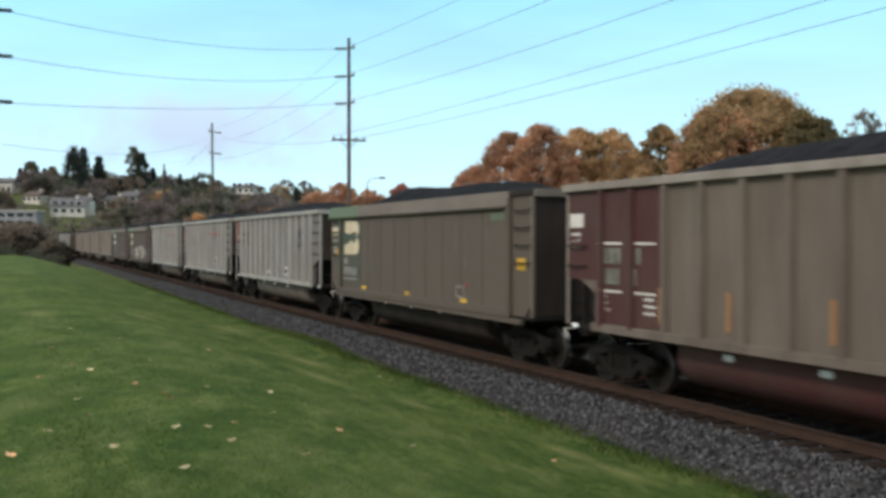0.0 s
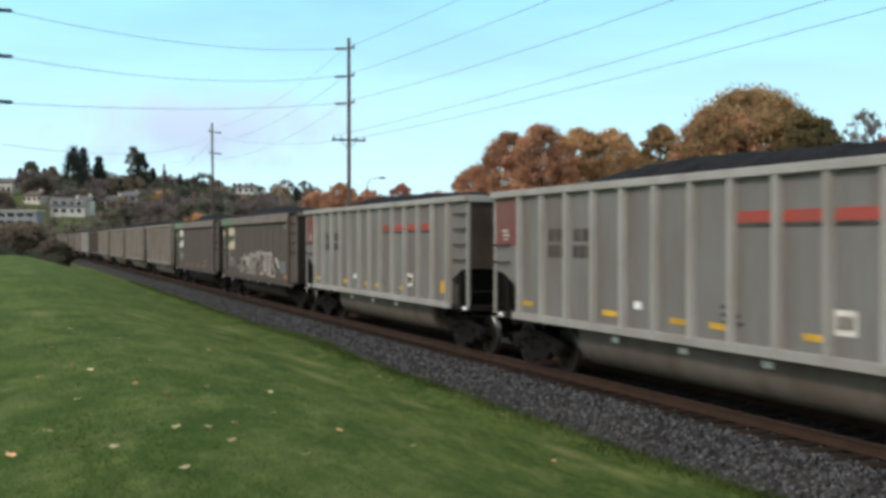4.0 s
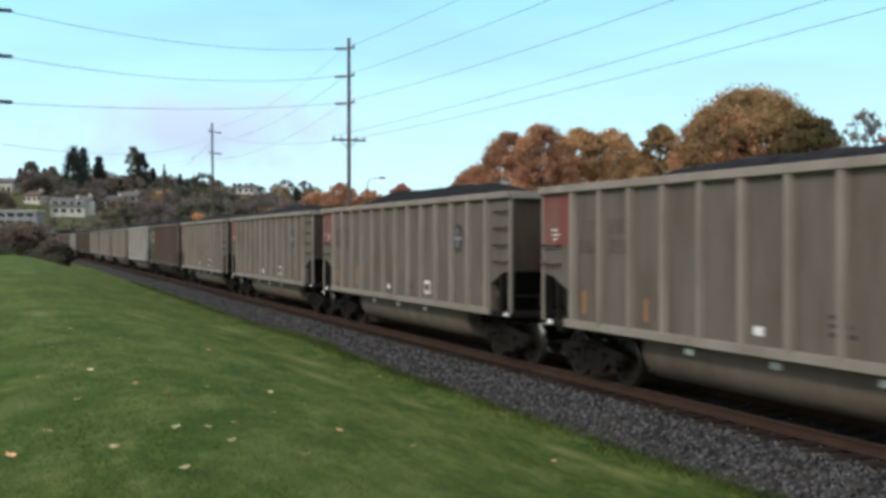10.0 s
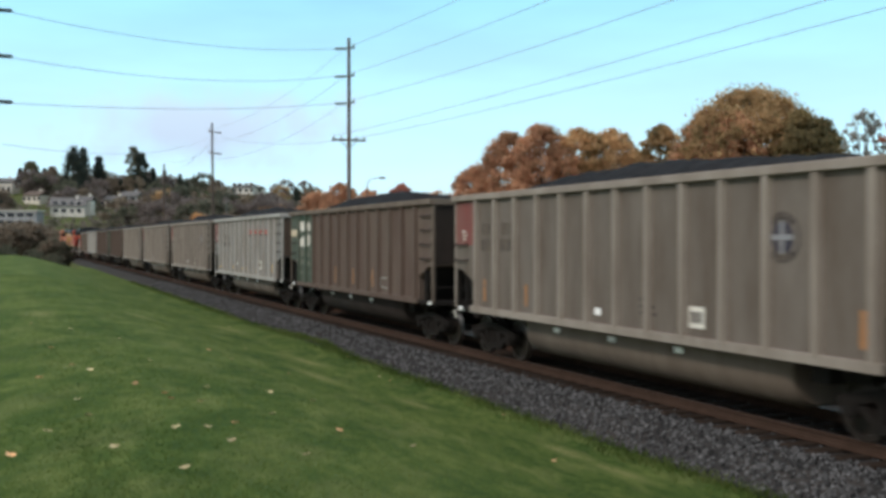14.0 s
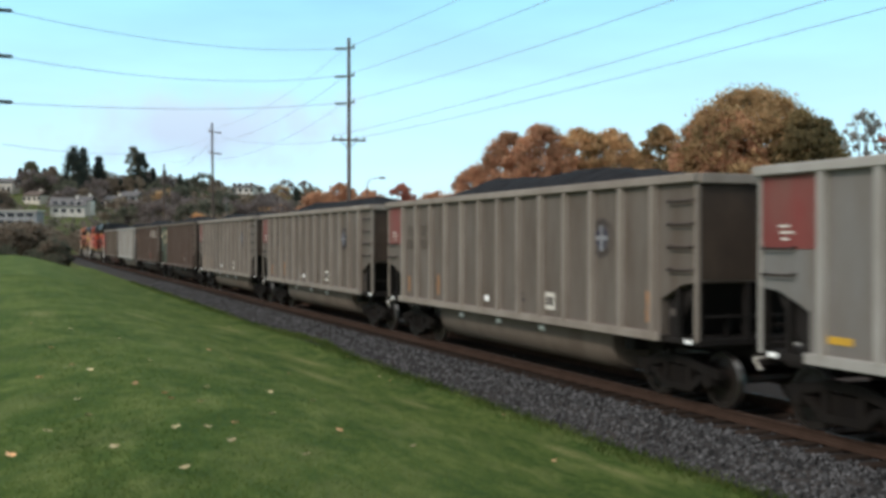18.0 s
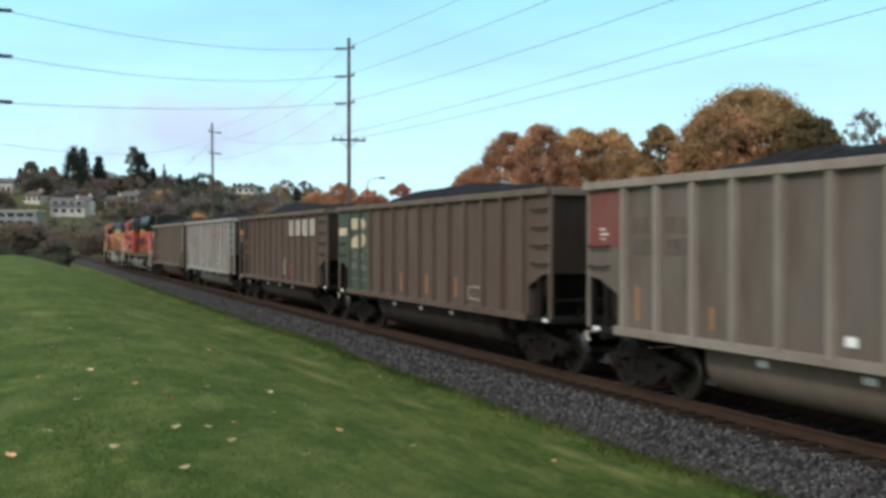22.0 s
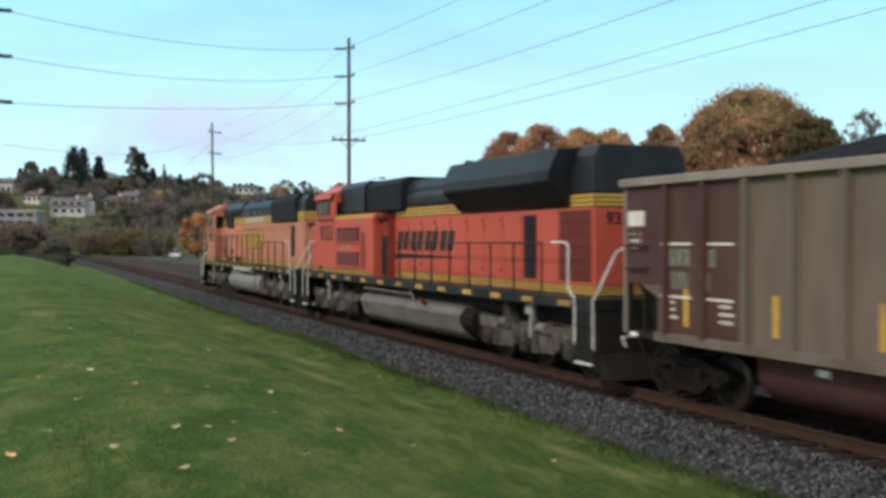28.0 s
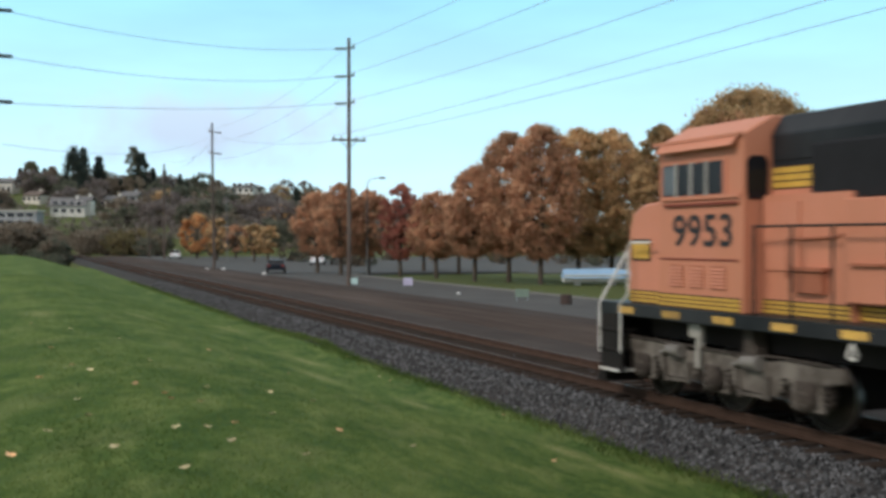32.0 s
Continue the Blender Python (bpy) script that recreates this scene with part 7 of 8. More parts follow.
def tree(place, height, radius, low, material, seed, label, blobs=70, per_blob=110, size=0.24, trunk=0.17, group="park trees", category="tree"):
    t = hub("tree", pose(*place, 0, 0, (seed * 47) % 360), label, category, group)
    me, bl = crown_mesh("crown", seed, radius, low, height, blobs, per_blob, size, material, lump=(0.10, 0.20))
    s = Shape()
    rng = random.Random(seed)
    fork = low + (height - low) * 0.22
    pts = [(0, 0, -0.3), (rng.uniform(-0.1, 0.1), rng.uniform(-0.1, 0.1), fork * 0.6), (rng.uniform(-0.2, 0.2), rng.uniform(-0.2, 0.2), fork)]
    s.rod(pts[0], pts[1], trunk * 1.25, trunk, n=9).rod(pts[1], pts[2], trunk, trunk * 0.85, n=9)
    s.rod(pts[2], (0.1, 0, height * 0.8), trunk * 0.75, 0.04, n=7)
    part("trunk", s, BARK, t, "rough dark trunk")
    for b in rng.sample(bl, min(12, len(bl))):
        z = fork + (b[2] - fork) * rng.uniform(0.0, 0.35)
        mid = ((b[0]) * 0.45, b[1] * 0.45, z + (b[2] - z) * 0.4)
        limb = Shape().rod((0, 0, max(z, fork * 0.8)), mid, trunk * 0.45, trunk * 0.28, n=6).rod(mid, b[:3], trunk * 0.28, 0.02, n=5)
        part("limb", limb, BARK, t)
    ob = new("crown", me)
    ob.parent = t
    return t


def at_px(across, depth):
    return spot(across, depth, GROUND - 0.12)


MAPLE = "autumn maple with a broad orange and russet crown"
for i, (a, d, h, r, low, m) in enumerate([
        (0.030, 86, 9.3, 3.2, 1.9, RED_O), (0.062, 84, 11.9, 3.5, 1.9, RED_O), (0.092, 80, 12.1, 3.6, 1.8, RED_O), (0.128, 82, 12.0, 3.7, 1.9, OCHRE),
        (0.158, 84, 12.1, 3.3, 2.0, OCHRE), (0.182, 92, 11.0, 2.6, 2.0, RED_O), (0.206, 76, 11.6, 2.3, 2.2, MIXED),
        (0.252, 66, 11.5, 2.9, 2.2, RED_O), (0.290, 66, 12.9, 6.0, 2.4, MIXED), (0.352, 68, 11.2, 2.8, 2.2, OLIVE), (0.312, 75, 12.0, 3.6, 2.4, MIXED), (0.337, 62, 10.9, 2.4, 2.2, OLIVE), (0.274, 63, 11.0, 2.2, 2.2, RED_O),
        (-0.006, 92, 7.7, 2.7, 1.6, RED_O), (-0.040, 97, 8.5, 1.9, 1.5, CRIMSON), (-0.070, 100, 8.1, 2.5, 1.7, RED_O),
        (-0.096, 98, 8.6, 2.2, 1.7, RED_O), (-0.118, 104, 8.2, 2.6, 1.7, RED_O), (-0.018, 110, 7.0, 2.2, 1.6, OCHRE), (0.015, 104, 7.2, 2.3, 1.8, RED_O)]):
    big = h > 9
    tree(at_px(a, d), h, r, low, m, 11 + i, MAPLE if m in (RED_O, OCHRE, MIXED) else "olive green tree turning brown" if m is OLIVE else "dark red autumn tree with a dense crown",
         blobs=(760 if r > 5 else 460) if big else 260, per_blob=95 if big else 85, size=0.108)
# thin pale tree and neighbours at the edge of the grove
tree(at_px(0.398, 78), 12.9, 3.0, 3.0, PALE, 51, "nearly bare pale tree with fine twigs", blobs=150, per_blob=60, size=0.11)
tree(at_px(0.425, 74), 11.7, 1.8, 3.0, CRIMSON, 52, "dark red autumn tree with a dense crown", blobs=40, per_blob=60, size=0.2)
# orange trees round the car park
for i, (a, d, h, r, m) in enumerate([(-0.232, 185, 8.0, 3.6, ORANGE_LEAF), (-0.213, 170, 7.0, 2.6, OCHRE), (-0.178, 158, 5.8, 2.4, OCHRE), (-0.165, 165, 5.6, 2.2, OCHRE), (-0.195, 190, 6.0, 2.6, RED_O)]):
    tree(at_px(a, d), h, r, 1.2, m, 70 + i, "small orange autumn tree by the car park", blobs=45, per_blob=60, size=0.30, trunk=0.18, group="car park trees")

# low hedge and thickets: alike bushes, copied
BUSH = {}


def bush(kind, place, height, spin, label, group="thickets"):
    """A rounded many-stemmed bush; the meshes are shared and scaled by height."""
    if kind not in BUSH:
        m, seed = kind
        b = hub("bush", pose(0, 0, 0), label, "bush", group)
        me, bl = crown_mesh("crown", seed, 0.62, 0.04, 1.0, 34, 34, 0.055, m)
        ob = new("crown", me)
        ob.parent = b
        s = Shape()
        for q in bl[::6]:
            s.rod((0, 0, -0.05), q[:3], 0.022, 0.006, n=5)
        part("stem", s, BARK, b)
        BUSH[kind] = b
        b.matrix_basis = pose(*place, 0, 0, spin) @ Matrix.Diagonal((height, height, height, 1))
        return b
    b = copy_thing(BUSH[kind], pose(*place, 0, 0, spin))
    b.scale = (height, height, height)
    return tagged(b, label, "bush", group)


def clear(x, y, room=6.0):
    """True where nothing would grow into the track."""
    return all((x - along(st)[0]) ** 2 + (y - along(st)[1]) ** 2 > room * room for st in range(150, 500, 3))


rng = random.Random(21)
# behind the lawn, on this side of the track
for i in range(44):
    x = 7.6 - 70 * rng.random() ** 1.5 if i > 6 else 7.4 - 0.8 * i
    y = 176 + rng.random() * 16
    h = rng.uniform(5.0, 6.6) - (1.6 if x > 4 else 0)
    bush((BROWN if rng.random() < 0.6 else THICKET, rng.randint(1, 2)), (x, y, ground_z(x, y) - 0.1), h, rng.uniform(0, 360), "brown leafless thicket beside the railway")
for i in range(26):
    x = 7.5 - 50 * rng.random()
    y = 148 + rng.random() * 14
    bush((THICKET, 3), (x, y, ground_z(x, y) - 0.1), rng.uniform(1.6, 2.6), rng.uniform(0, 360), "dull green low bush at the lawn's end")
# beyond the bend
for i in range(70):
    a, d = rng.uniform(-0.47, -0.30), rng.uniform(225, 296)
    p = spot(a, d)
    h = rng.uniform(4.5, 7.0)
    if clear(p.x, p.y, h * 0.6 + 2.6):
        bush((rng.choice((BROWN, BROWN, THICKET)), rng.randint(1, 2)), (p.x, p.y, ground_z(p.x, p.y) - 0.2), h, rng.uniform(0, 360), "brown autumn thicket beyond the bend")
# beyond the track
for i in range(60):
    a, d = rng.uniform(-0.37, -0.265), rng.uniform(200, 262)
    p = spot(a, d)
    if p.x < 19 or d < 212 or not clear(p.x, p.y, 7.0):
        continue
    bush((rng.choice((BROWN, BROWN, THICKET, OLIVE)), rng.randint(1, 2)), (p.x, p.y, ground_z(p.x, p.y) - 0.2), rng.uniform(3.6, 6.6), rng.uniform(0, 360), "brown autumn thicket beyond the track")
for i in range(46):
    a, d = rng.uniform(-0.28, 0.10), rng.uniform(205, 262)
    p = spot(a, d)
    bush((rng.choice((BROWN, BROWN, THICKET)), rng.randint(1, 2)), (p.x, p.y, ground_z(p.x, p.y) - 0.2), rng.uniform(4, 7), rng.uniform(0, 360), "brown autumn thicket below the hill")
for i in range(34):
    a, d = rng.uniform(-0.16, 0.42), rng.uniform(128, 190)
    p = spot(a, d)
    bush((rng.choice((BROWN, THICKET, OLIVE)), rng.randint(1, 2)), (p.x, p.y, ground_z(p.x, p.y) - 0.2), rng.uniform(2.2, 4.2), rng.uniform(0, 360), "dull shrub behind the grove")


def on_hill(across, rise):
    """Where the line of sight of that slope meets the hillside."""
    d = 214.0
    while d < 680:
        p = spot(across, d)
        z = ground_z(p.x, p.y)
        if z >= EYE_Z + rise * d:
            break
        d += 3.0
    return Vector((p.x, p.y, z))


WALL_WHITE = mat("white painted wall", (0.66, 0.62, 0.56), 0.8, 0.0, 0.08, 0.6, 10, 0.0)
WALL_GREY = mat("blue grey wall", (0.30, 0.30, 0.31), 0.8, 0.0, 0.08, 0.6, 10, 0.0)
WALL_TAN = mat("cream wall", (0.55, 0.50, 0.42), 0.8, 0.0, 0.08, 0.6, 10, 0.0)
ROOF_GREY = mat("grey shingle roof", (0.13, 0.125, 0.125), 0.9, 0.0, 0.2, 1.0, 12, 0.2)
ROOF_BROWN = mat("brown shingle roof", (0.13, 0.10, 0.085), 0.9, 0.0, 0.2, 1.0, 12, 0.2)
FACE = -TURN - 14
W4 = [(-4, 2.0, 1.6, 1.4), (-1.3, 2.0, 1.6, 1.4), (1.6, 2.0, 1.2, 1.4), (4, 2.0, 1.4, 1.4)]
W8 = W4 + [(a, 4.6, b, c) for a, _, b, c in W4]
HOUSES = [
        (-0.352, 0.0225, 12, 8, 3.8, 3.0, 25, WALL_WHITE, ROOF_GREY, W8, False, "white two-storey house with grey roof on the hillside"),
        (-0.336, 0.0225, 5, 6, 5.6, 1.8, 18, WALL_WHITE, ROOF_GREY, [(0, 2, 1.6, 1.4), (0, 5, 1.6, 1.4)], False, "white gabled house on the hillside"),
        (-0.403, 0.0125, 16, 9, 5.0, 0.4, 20, WALL_GREY, WALL_WHITE, [(k * 3.0 - 6, z, 2.2, 1.2) for k in range(5) for z in (1.4, 3.8)], True, "long flat-roofed grey building with white bands"),
        (-0.413, 0.044, 11, 8, 5.0, 2.0, 10, WALL_WHITE, ROOF_GREY, W4, False, "white house high on the hillside"),
        (-0.308, 0.030, 6, 6, 3.4, 1.6, 0, WALL_TAN, ROOF_GREY, W4, False, "cream house among trees on the hillside"),
        (-0.293, 0.034, 7, 6, 3.2, 1.8, 10, WALL_GREY, ROOF_GREY, W4, False, "grey house among trees on the hillside"),
        (-0.382, 0.034, 8, 6, 3.4, 1.8, -10, WALL_TAN, ROOF_BROWN, W4, False, "cream house with brown roof on the hillside"),
        (-0.186, 0.0425, 9, 7, 3.4, 1.4, 6, WALL_WHITE, ROOF_GREY, W8, False, "white house on the ridge"),
        (-0.176, 0.0425, 6, 6, 2.8, 1.2, -8, WALL_TAN, ROOF_GREY, W4, False, "cream house on the ridge"),
        (-0.205, 0.036, 6, 6, 2.8, 1.2, 6, WALL_WHITE, ROOF_BROWN, W4, False, "small white house on the ridge"),
        (-0.405, 0.062, 14, 8, 4.0, 0.4, 0, WALL_GREY, ROOF_GREY, W4, True, "grey house on the ridge")]

for i in range(330):
    a = rng.uniform(-0.47, 0.06)
    rise = rng.uniform(0.004, 0.058)
    if any(abs(a - q[0]) < q[2] / 600 + 0.006 and q[1] - 0.016 < rise < q[1] + 0.003 for q in HOUSES):
        continue
    p = on_hill(a, rise)
    h = rng.uniform(6, 11) * (1.0 if a < -0.2 else 0.8)
    bush((rng.choice((BROWN, HAZED_BROWN, HAZED_BROWN, THICKET, HAZED_BROWN, THICKET, BROWN, OCHRE if i % 3 == 0 else BROWN)), rng.randint(1, 2)), (p.x, p.y, p.z - 0.4), h, rng.uniform(0, 360), "bushy tree in dull autumn colours on the hillside", "hillside trees").name = "tree"


# trees along the ridge make an uneven skyline
for i in range(96):
    a = -0.47 + 0.37 * i / 96 + rng.uniform(-0.002, 0.002)
    p = on_hill(a, 0.0)
    line = float(np.interp(a, (-0.45, -0.40, -0.36, -0.30, -0.24, -0.205, -0.19, -0.16, -0.11), (0.066, 0.068, 0.062, 0.060, 0.058, 0.055, 0.046, 0.044, 0.043)))
    far = 500.0 + rng.uniform(-30, 8)
    p = spot(a, far)
    z = ground_z(p.x, p.y)
    h = EYE_Z + line * far - z + rng.uniform(-1.6, 1.0)
    if h > 2.5 and not any(abs(a - q[0]) < q[2] / 900 and q[1] > 0.04 for q in HOUSES):
        bush((rng.choice((BROWN, HAZED_BROWN, HAZED_BROWN, THICKET)), rng.randint(1, 2)), (p.x, p.y, z - 0.4), min(h, 15.0), rng.uniform(0, 360), "bare brown tree along the ridge", "hillside trees").name = "tree"


def hill_woods(name, count, material, seed, label):
    """Uncountable scrub and tree tops that clothe the hillside."""
    rg = np.random.default_rng(seed)
    blobs = []
    while len(blobs) < count:
        a, rise = rg.uniform(-0.48, 0.10), rg.uniform(-0.004, 0.060)
        if any(abs(a - q[0]) < q[2] / 640 + 0.004 and q[1] - 0.009 < rise < q[1] + 0.003 for q in HOUSES):
            continue
        p = on_hill(a, rise)
        if not clear(p.x, p.y, 9.0):
            continue
        r = rg.uniform(1.4, 3.0)
        blobs += [(p.x + rg.normal() * 1.5, p.y + rg.normal() * 1.5, p.z + r * k, r * q) for k, q in ((0.35, 1.0), (1.2, 0.75))]
    v, f = leaf_cloud(rg, blobs, 40, 0.40)
    me = bpy.data.meshes.new(name)
    me.from_pydata(v.tolist(), [], f.tolist())
    me.materials.append(material)
    tagged(new(name, me), label, "woods", kind="stuff")


hill_woods("hillside_woods", 1700, HAZED_BROWN, 5, "brown leafless woods covering the far hillside")
hill_woods("hillside_scrub", 900, THICKET, 6, "dull green scrub covering the far hillside")


def conifer(place, height, radius, seed, material=DEEP, label="tall dark conifer on the hillside", pointed=True):
    t = hub("conifer", pose(*place), label, "conifer", "hillside conifers")
    rng = np.random.default_rng(seed)
    bl = []
    for k in range(110):
        h = rng.random() ** 0.8
        r = radius * ((1 - h) ** 0.75 if pointed else math.sin(math.pi * min(0.12 + h * 0.85, 1)) ** 0.6) * rng.uniform(0.45, 1.0)
        a = rng.random() * 6.283
        bl.append((r * math.cos(a), r * math.sin(a), height * (0.06 + 0.9 * h), radius * 0.30))
    v, f = leaf_cloud(rng, bl, 42, 0.5)
    me = bpy.data.meshes.new("crown")
    me.from_pydata(v.tolist(), [], f.tolist())
    me.materials.append(material)
    ob = new("crown", me)
    ob.parent = t
    part("trunk", Shape().rod((0, 0, -0.5), (0, 0, height * 0.9), 0.35, 0.06, n=7), BARK, t)


for i, (a, r0, r1, w, mm, pt) in enumerate([(-0.3475, 0.036, 0.0855, 7.4, DEEP, True), (-0.339, 0.038, 0.0858, 5.6, DEEP, True), (-0.324, 0.038, 0.0765, 5.0, DEEP, True), (-0.2915, 0.040, 0.087, 3.9, POPLAR, False),
                                            (-0.2845, 0.040, 0.081, 3.6, DEEP, False), (-0.375, 0.045, 0.066, 2.0, DEEP, True), (-0.273, 0.042, 0.066, 2.4, DEEP, True), (-0.262, 0.045, 0.064, 1.6, DEEP, True),
                                            (-0.388, 0.046, 0.072, 4.4, POPLAR, False), (-0.368, 0.044, 0.067, 3.4, BROWN, False)]):
    p = on_hill(a, r0)
    d = p.x * AHEAD.x + p.y * AHEAD.y
    conifer((p.x, p.y, p.z - 0.3), (r1 - r0) * d + 1.0, w, 90 + i, mm, "tall dark conifer on the hillside" if pt else "tall rounded poplar on the hillside", pt)
for i in range(16):
    a = rng.uniform(-0.46, -0.02)
    p = on_hill(a, rng.uniform(0.02, 0.05))
    conifer((p.x, p.y, p.z - 0.3), rng.uniform(6, 10), rng.uniform(1.4, 2.2), 120 + i)


# ---- houses ----
def house(place, width, depth, height, roof_h, turn, wall, roof, label, windows, chimney=True, flat=False):
    h = hub("house", pose(*place, 0, 0, turn), label, "house", "hillside houses")
    w, d = width / 2, depth / 2
    body = part("wall", Shape().box(-w, w, -d, d, -3, height), wall, h, "pale painted walls")
    if flat:
        part("roof", Shape().box(-w - 0.5, w + 0.5, -d - 0.5, d + 0.5, height, height + 0.4), roof, h, "flat roof")
    else:
        part("roof", Shape().prism([(-d - 0.6, height - 0.2), (-d - 0.6, height), (0, height + roof_h), (d + 0.6, height), (d + 0.6, height - 0.2), (0, height + roof_h - 0.3)], -w - 0.5, w + 0.5), roof, h, "pitched roof")
    if chimney:
        part("chimney", Shape().box(w * 0.4, w * 0.4 + 0.8, -0.5, 0.4, height, height + roof_h + 0.9), wall, h)
    DARK = mat("dark window glass", (0.03, 0.035, 0.045), 0.1, 0.0, 0.1, 2.0, 20, 0.0)
    for cx, cz, ww, hh in windows:
        win = part("window", Shape().box(cx - ww / 2 - 0.1, cx + ww / 2 + 0.1, -d - 0.06, -d + 0.02, cz - hh / 2 - 0.1, cz + hh / 2 + 0.1), WALL_WHITE, h, "white window frame")
        part("pane", Shape().box(cx - ww / 2, cx + ww / 2, -d - 0.08, -d + 0.01, cz - hh / 2, cz + hh / 2), DARK, win)
    return h



for a, rise, w, dp, hh, rh, turn, wl, rf, win, fl, lab in HOUSES:
    p = on_hill(a, rise)
    house((p.x, p.y, p.z - 0.2), w, dp, hh, rh, FACE + turn, wl, rf, lab, win, not fl, fl)


# ---- vehicles and roadside things ----
def vehicle(m, paint, label, length=4.5, high=1.45, van=False):
    v = hub("car", m, label, "car", "road vehicles")
    w = 0.88
    part("body", Shape().prism([(-length / 2, 0.35), (-length / 2, 0.85), (-length / 2 + 0.1, 0.95), (length / 2 - 0.9, 0.92), (length / 2 - 0.1, 0.78), (length / 2, 0.6), (length / 2, 0.35)], -w, w), paint, v, bevel=0.05)
    cabin = [(-length / 2 + 0.15, 0.93), (-length / 2 + (0.2 if van else 0.7), high), (length * 0.12, high), (length * 0.30, 0.92)]
    part("cabin", Shape().prism(cabin, -w + 0.1, w - 0.1), GLASS, v, "dark window band", bevel=0.04)
    part("roof", Shape().box(-w + 0.14, w - 0.14, -length / 2 + (0.25 if van else 0.75), length * 0.11, high - 0.02, high + 0.03), paint, v, bevel=0.015)
    LAMP = mat("clear lamp glass", (0.6, 0.6, 0.58), 0.2, 0.0, 0.05, 4.0, 20, 0.0)
    for s in (-1, 1):
        part("headlight", lambda: Shape().box(-0.15, 0.15, -0.03, 0.03, -0.07, 0.07), LAMP, v, key="headlight", m=pose(s * 0.62, length / 2 - 0.02, 0.7))
        part("tail_light", lambda: Shape().box(-0.12, 0.12, -0.02, 0.02, -0.08, 0.08), RED_INK, v, key="tail", m=pose(s * 0.66, -length / 2, 0.78))
        for y in (-length * 0.3, length * 0.31):
            wh = part("wheel", lambda: Shape().rod((-0.1, 0, 0), (0.1, 0, 0), 0.32, n=16), BLACK, v, "black tyre", key="tyre", bevel=0.02, m=pose(s * 0.82, y, 0.32))
            part("rim", lambda: Shape().rod((-0.108, 0, 0), (0.108, 0, 0), 0.19, n=12), FRAME_GREY, wh, key="rim")
    return v


PAINT_DARK = mat("dark blue car paint", (0.012, 0.016, 0.024), 0.3, 0.2, 0.05, 2.0, 20, 0.0)
PAINT_WHITE = mat("white car paint", (0.7, 0.7, 0.7), 0.3, 0.0, 0.05, 2.0, 20, 0.0)
ROAD_Z = -0.47
suv = vehicle(pose(24.0, 0, ROAD_Z), PAINT_DARK, "dark blue car driving along the road", 4.3, 1.28)
DRIVEN = [(suv, [(t, pose(24.0, 101.5 - 9.4 * (32 - t), ROAD_Z, 0, 0, -13)) for t in (0.0, 8.0, 16.0, 24.0, 32.0)])]
for a, d, paint, lab, turn in [(-0.252, 182, PAINT_WHITE, "white parked car at the far car park", -10), (-0.118, 138, PAINT_WHITE, "white parked car behind the grove", -18)]:
    p = spot(a, d, ROAD_Z + 0.015 if d > 120 else ROAD_Z)
    if p.x > TRACK + 36:
        p.z = GROUND - 0.12
    vehicle(pose(p.x, p.y, p.z, 0, 0, turn), paint, lab)
CONCRETE = mat("pale concrete", (0.45, 0.44, 0.42), 0.85, 0.0, 0.15, 3.0, 30, 0.15)
for a, d, s in [(-0.168, 96, 0.55), (-0.222, 112, 0.5), (-0.207, 112, 0.5), (0.0150, 62, 0.32)]:
    p = spot(a, d, -0.47)
    tagged(part("boulder", Shape().add([(u * s * 0.6, v * s * 0.5, w * s * 0.45 + s * 0.25) for u, v, w in OCTA_V + [(0.7, 0.7, 0.5), (-0.7, 0.6, 0.5), (0.6, -0.7, 0.5), (-0.6, -0.6, 0.5)]][:6], OCTA_F), CONCRETE, bevel=0.08 * s,
                m=pose(p.x, p.y, p.z)), "pale rounded boulder at the road edge", "boulder", "roadside boulders")



def yard_sign(place, w, h, paint, label):
    x, y, z = place
    g = hub("yard_sign", pose(x, y, z, 0, 0, -TURN), label, "sign", "roadside signs")
    part("board", Shape().box(-w / 2, w / 2, -0.02, 0.02, 0.18, 0.18 + h), paint, g, bevel=0.008)
    for s in (-1, 1):
        part("stake", Shape().box(s * w * 0.4 - 0.015, s * w * 0.4 + 0.015, 0.02, 0.05, -0.15, 0.2 + h * 0.6), CABLE, g)


yard_sign(spot(-0.033, 70.5, -0.45), 0.62, 0.50, mat("lilac board", (0.42, 0.38, 0.50), 0.7), "small lilac board on stakes at the road edge")
yard_sign(spot(0.0745, 56, -0.45), 0.72, 0.42, mat("pale green board", (0.17, 0.22, 0.175), 0.7), "small pale green board at the road edge")
yard_sign(spot(-0.0835, 72.5, -0.45), 0.45, 0.42, mat("pale teal board", (0.42, 0.56, 0.54), 0.7), "small pale teal board by the pole")
q = spot(0.116, 53, -0.47)
tagged(part("barrel", Shape().rod((0, 0, 0), (0, 0, 0.50), 0.30, 0.28, n=16), mat("rusty drum", (0.062, 0.042, 0.036), 0.8), bevel=0.02, m=pose(q.x, q.y, q.z)), "rusty brown drum at the road edge", "drum")


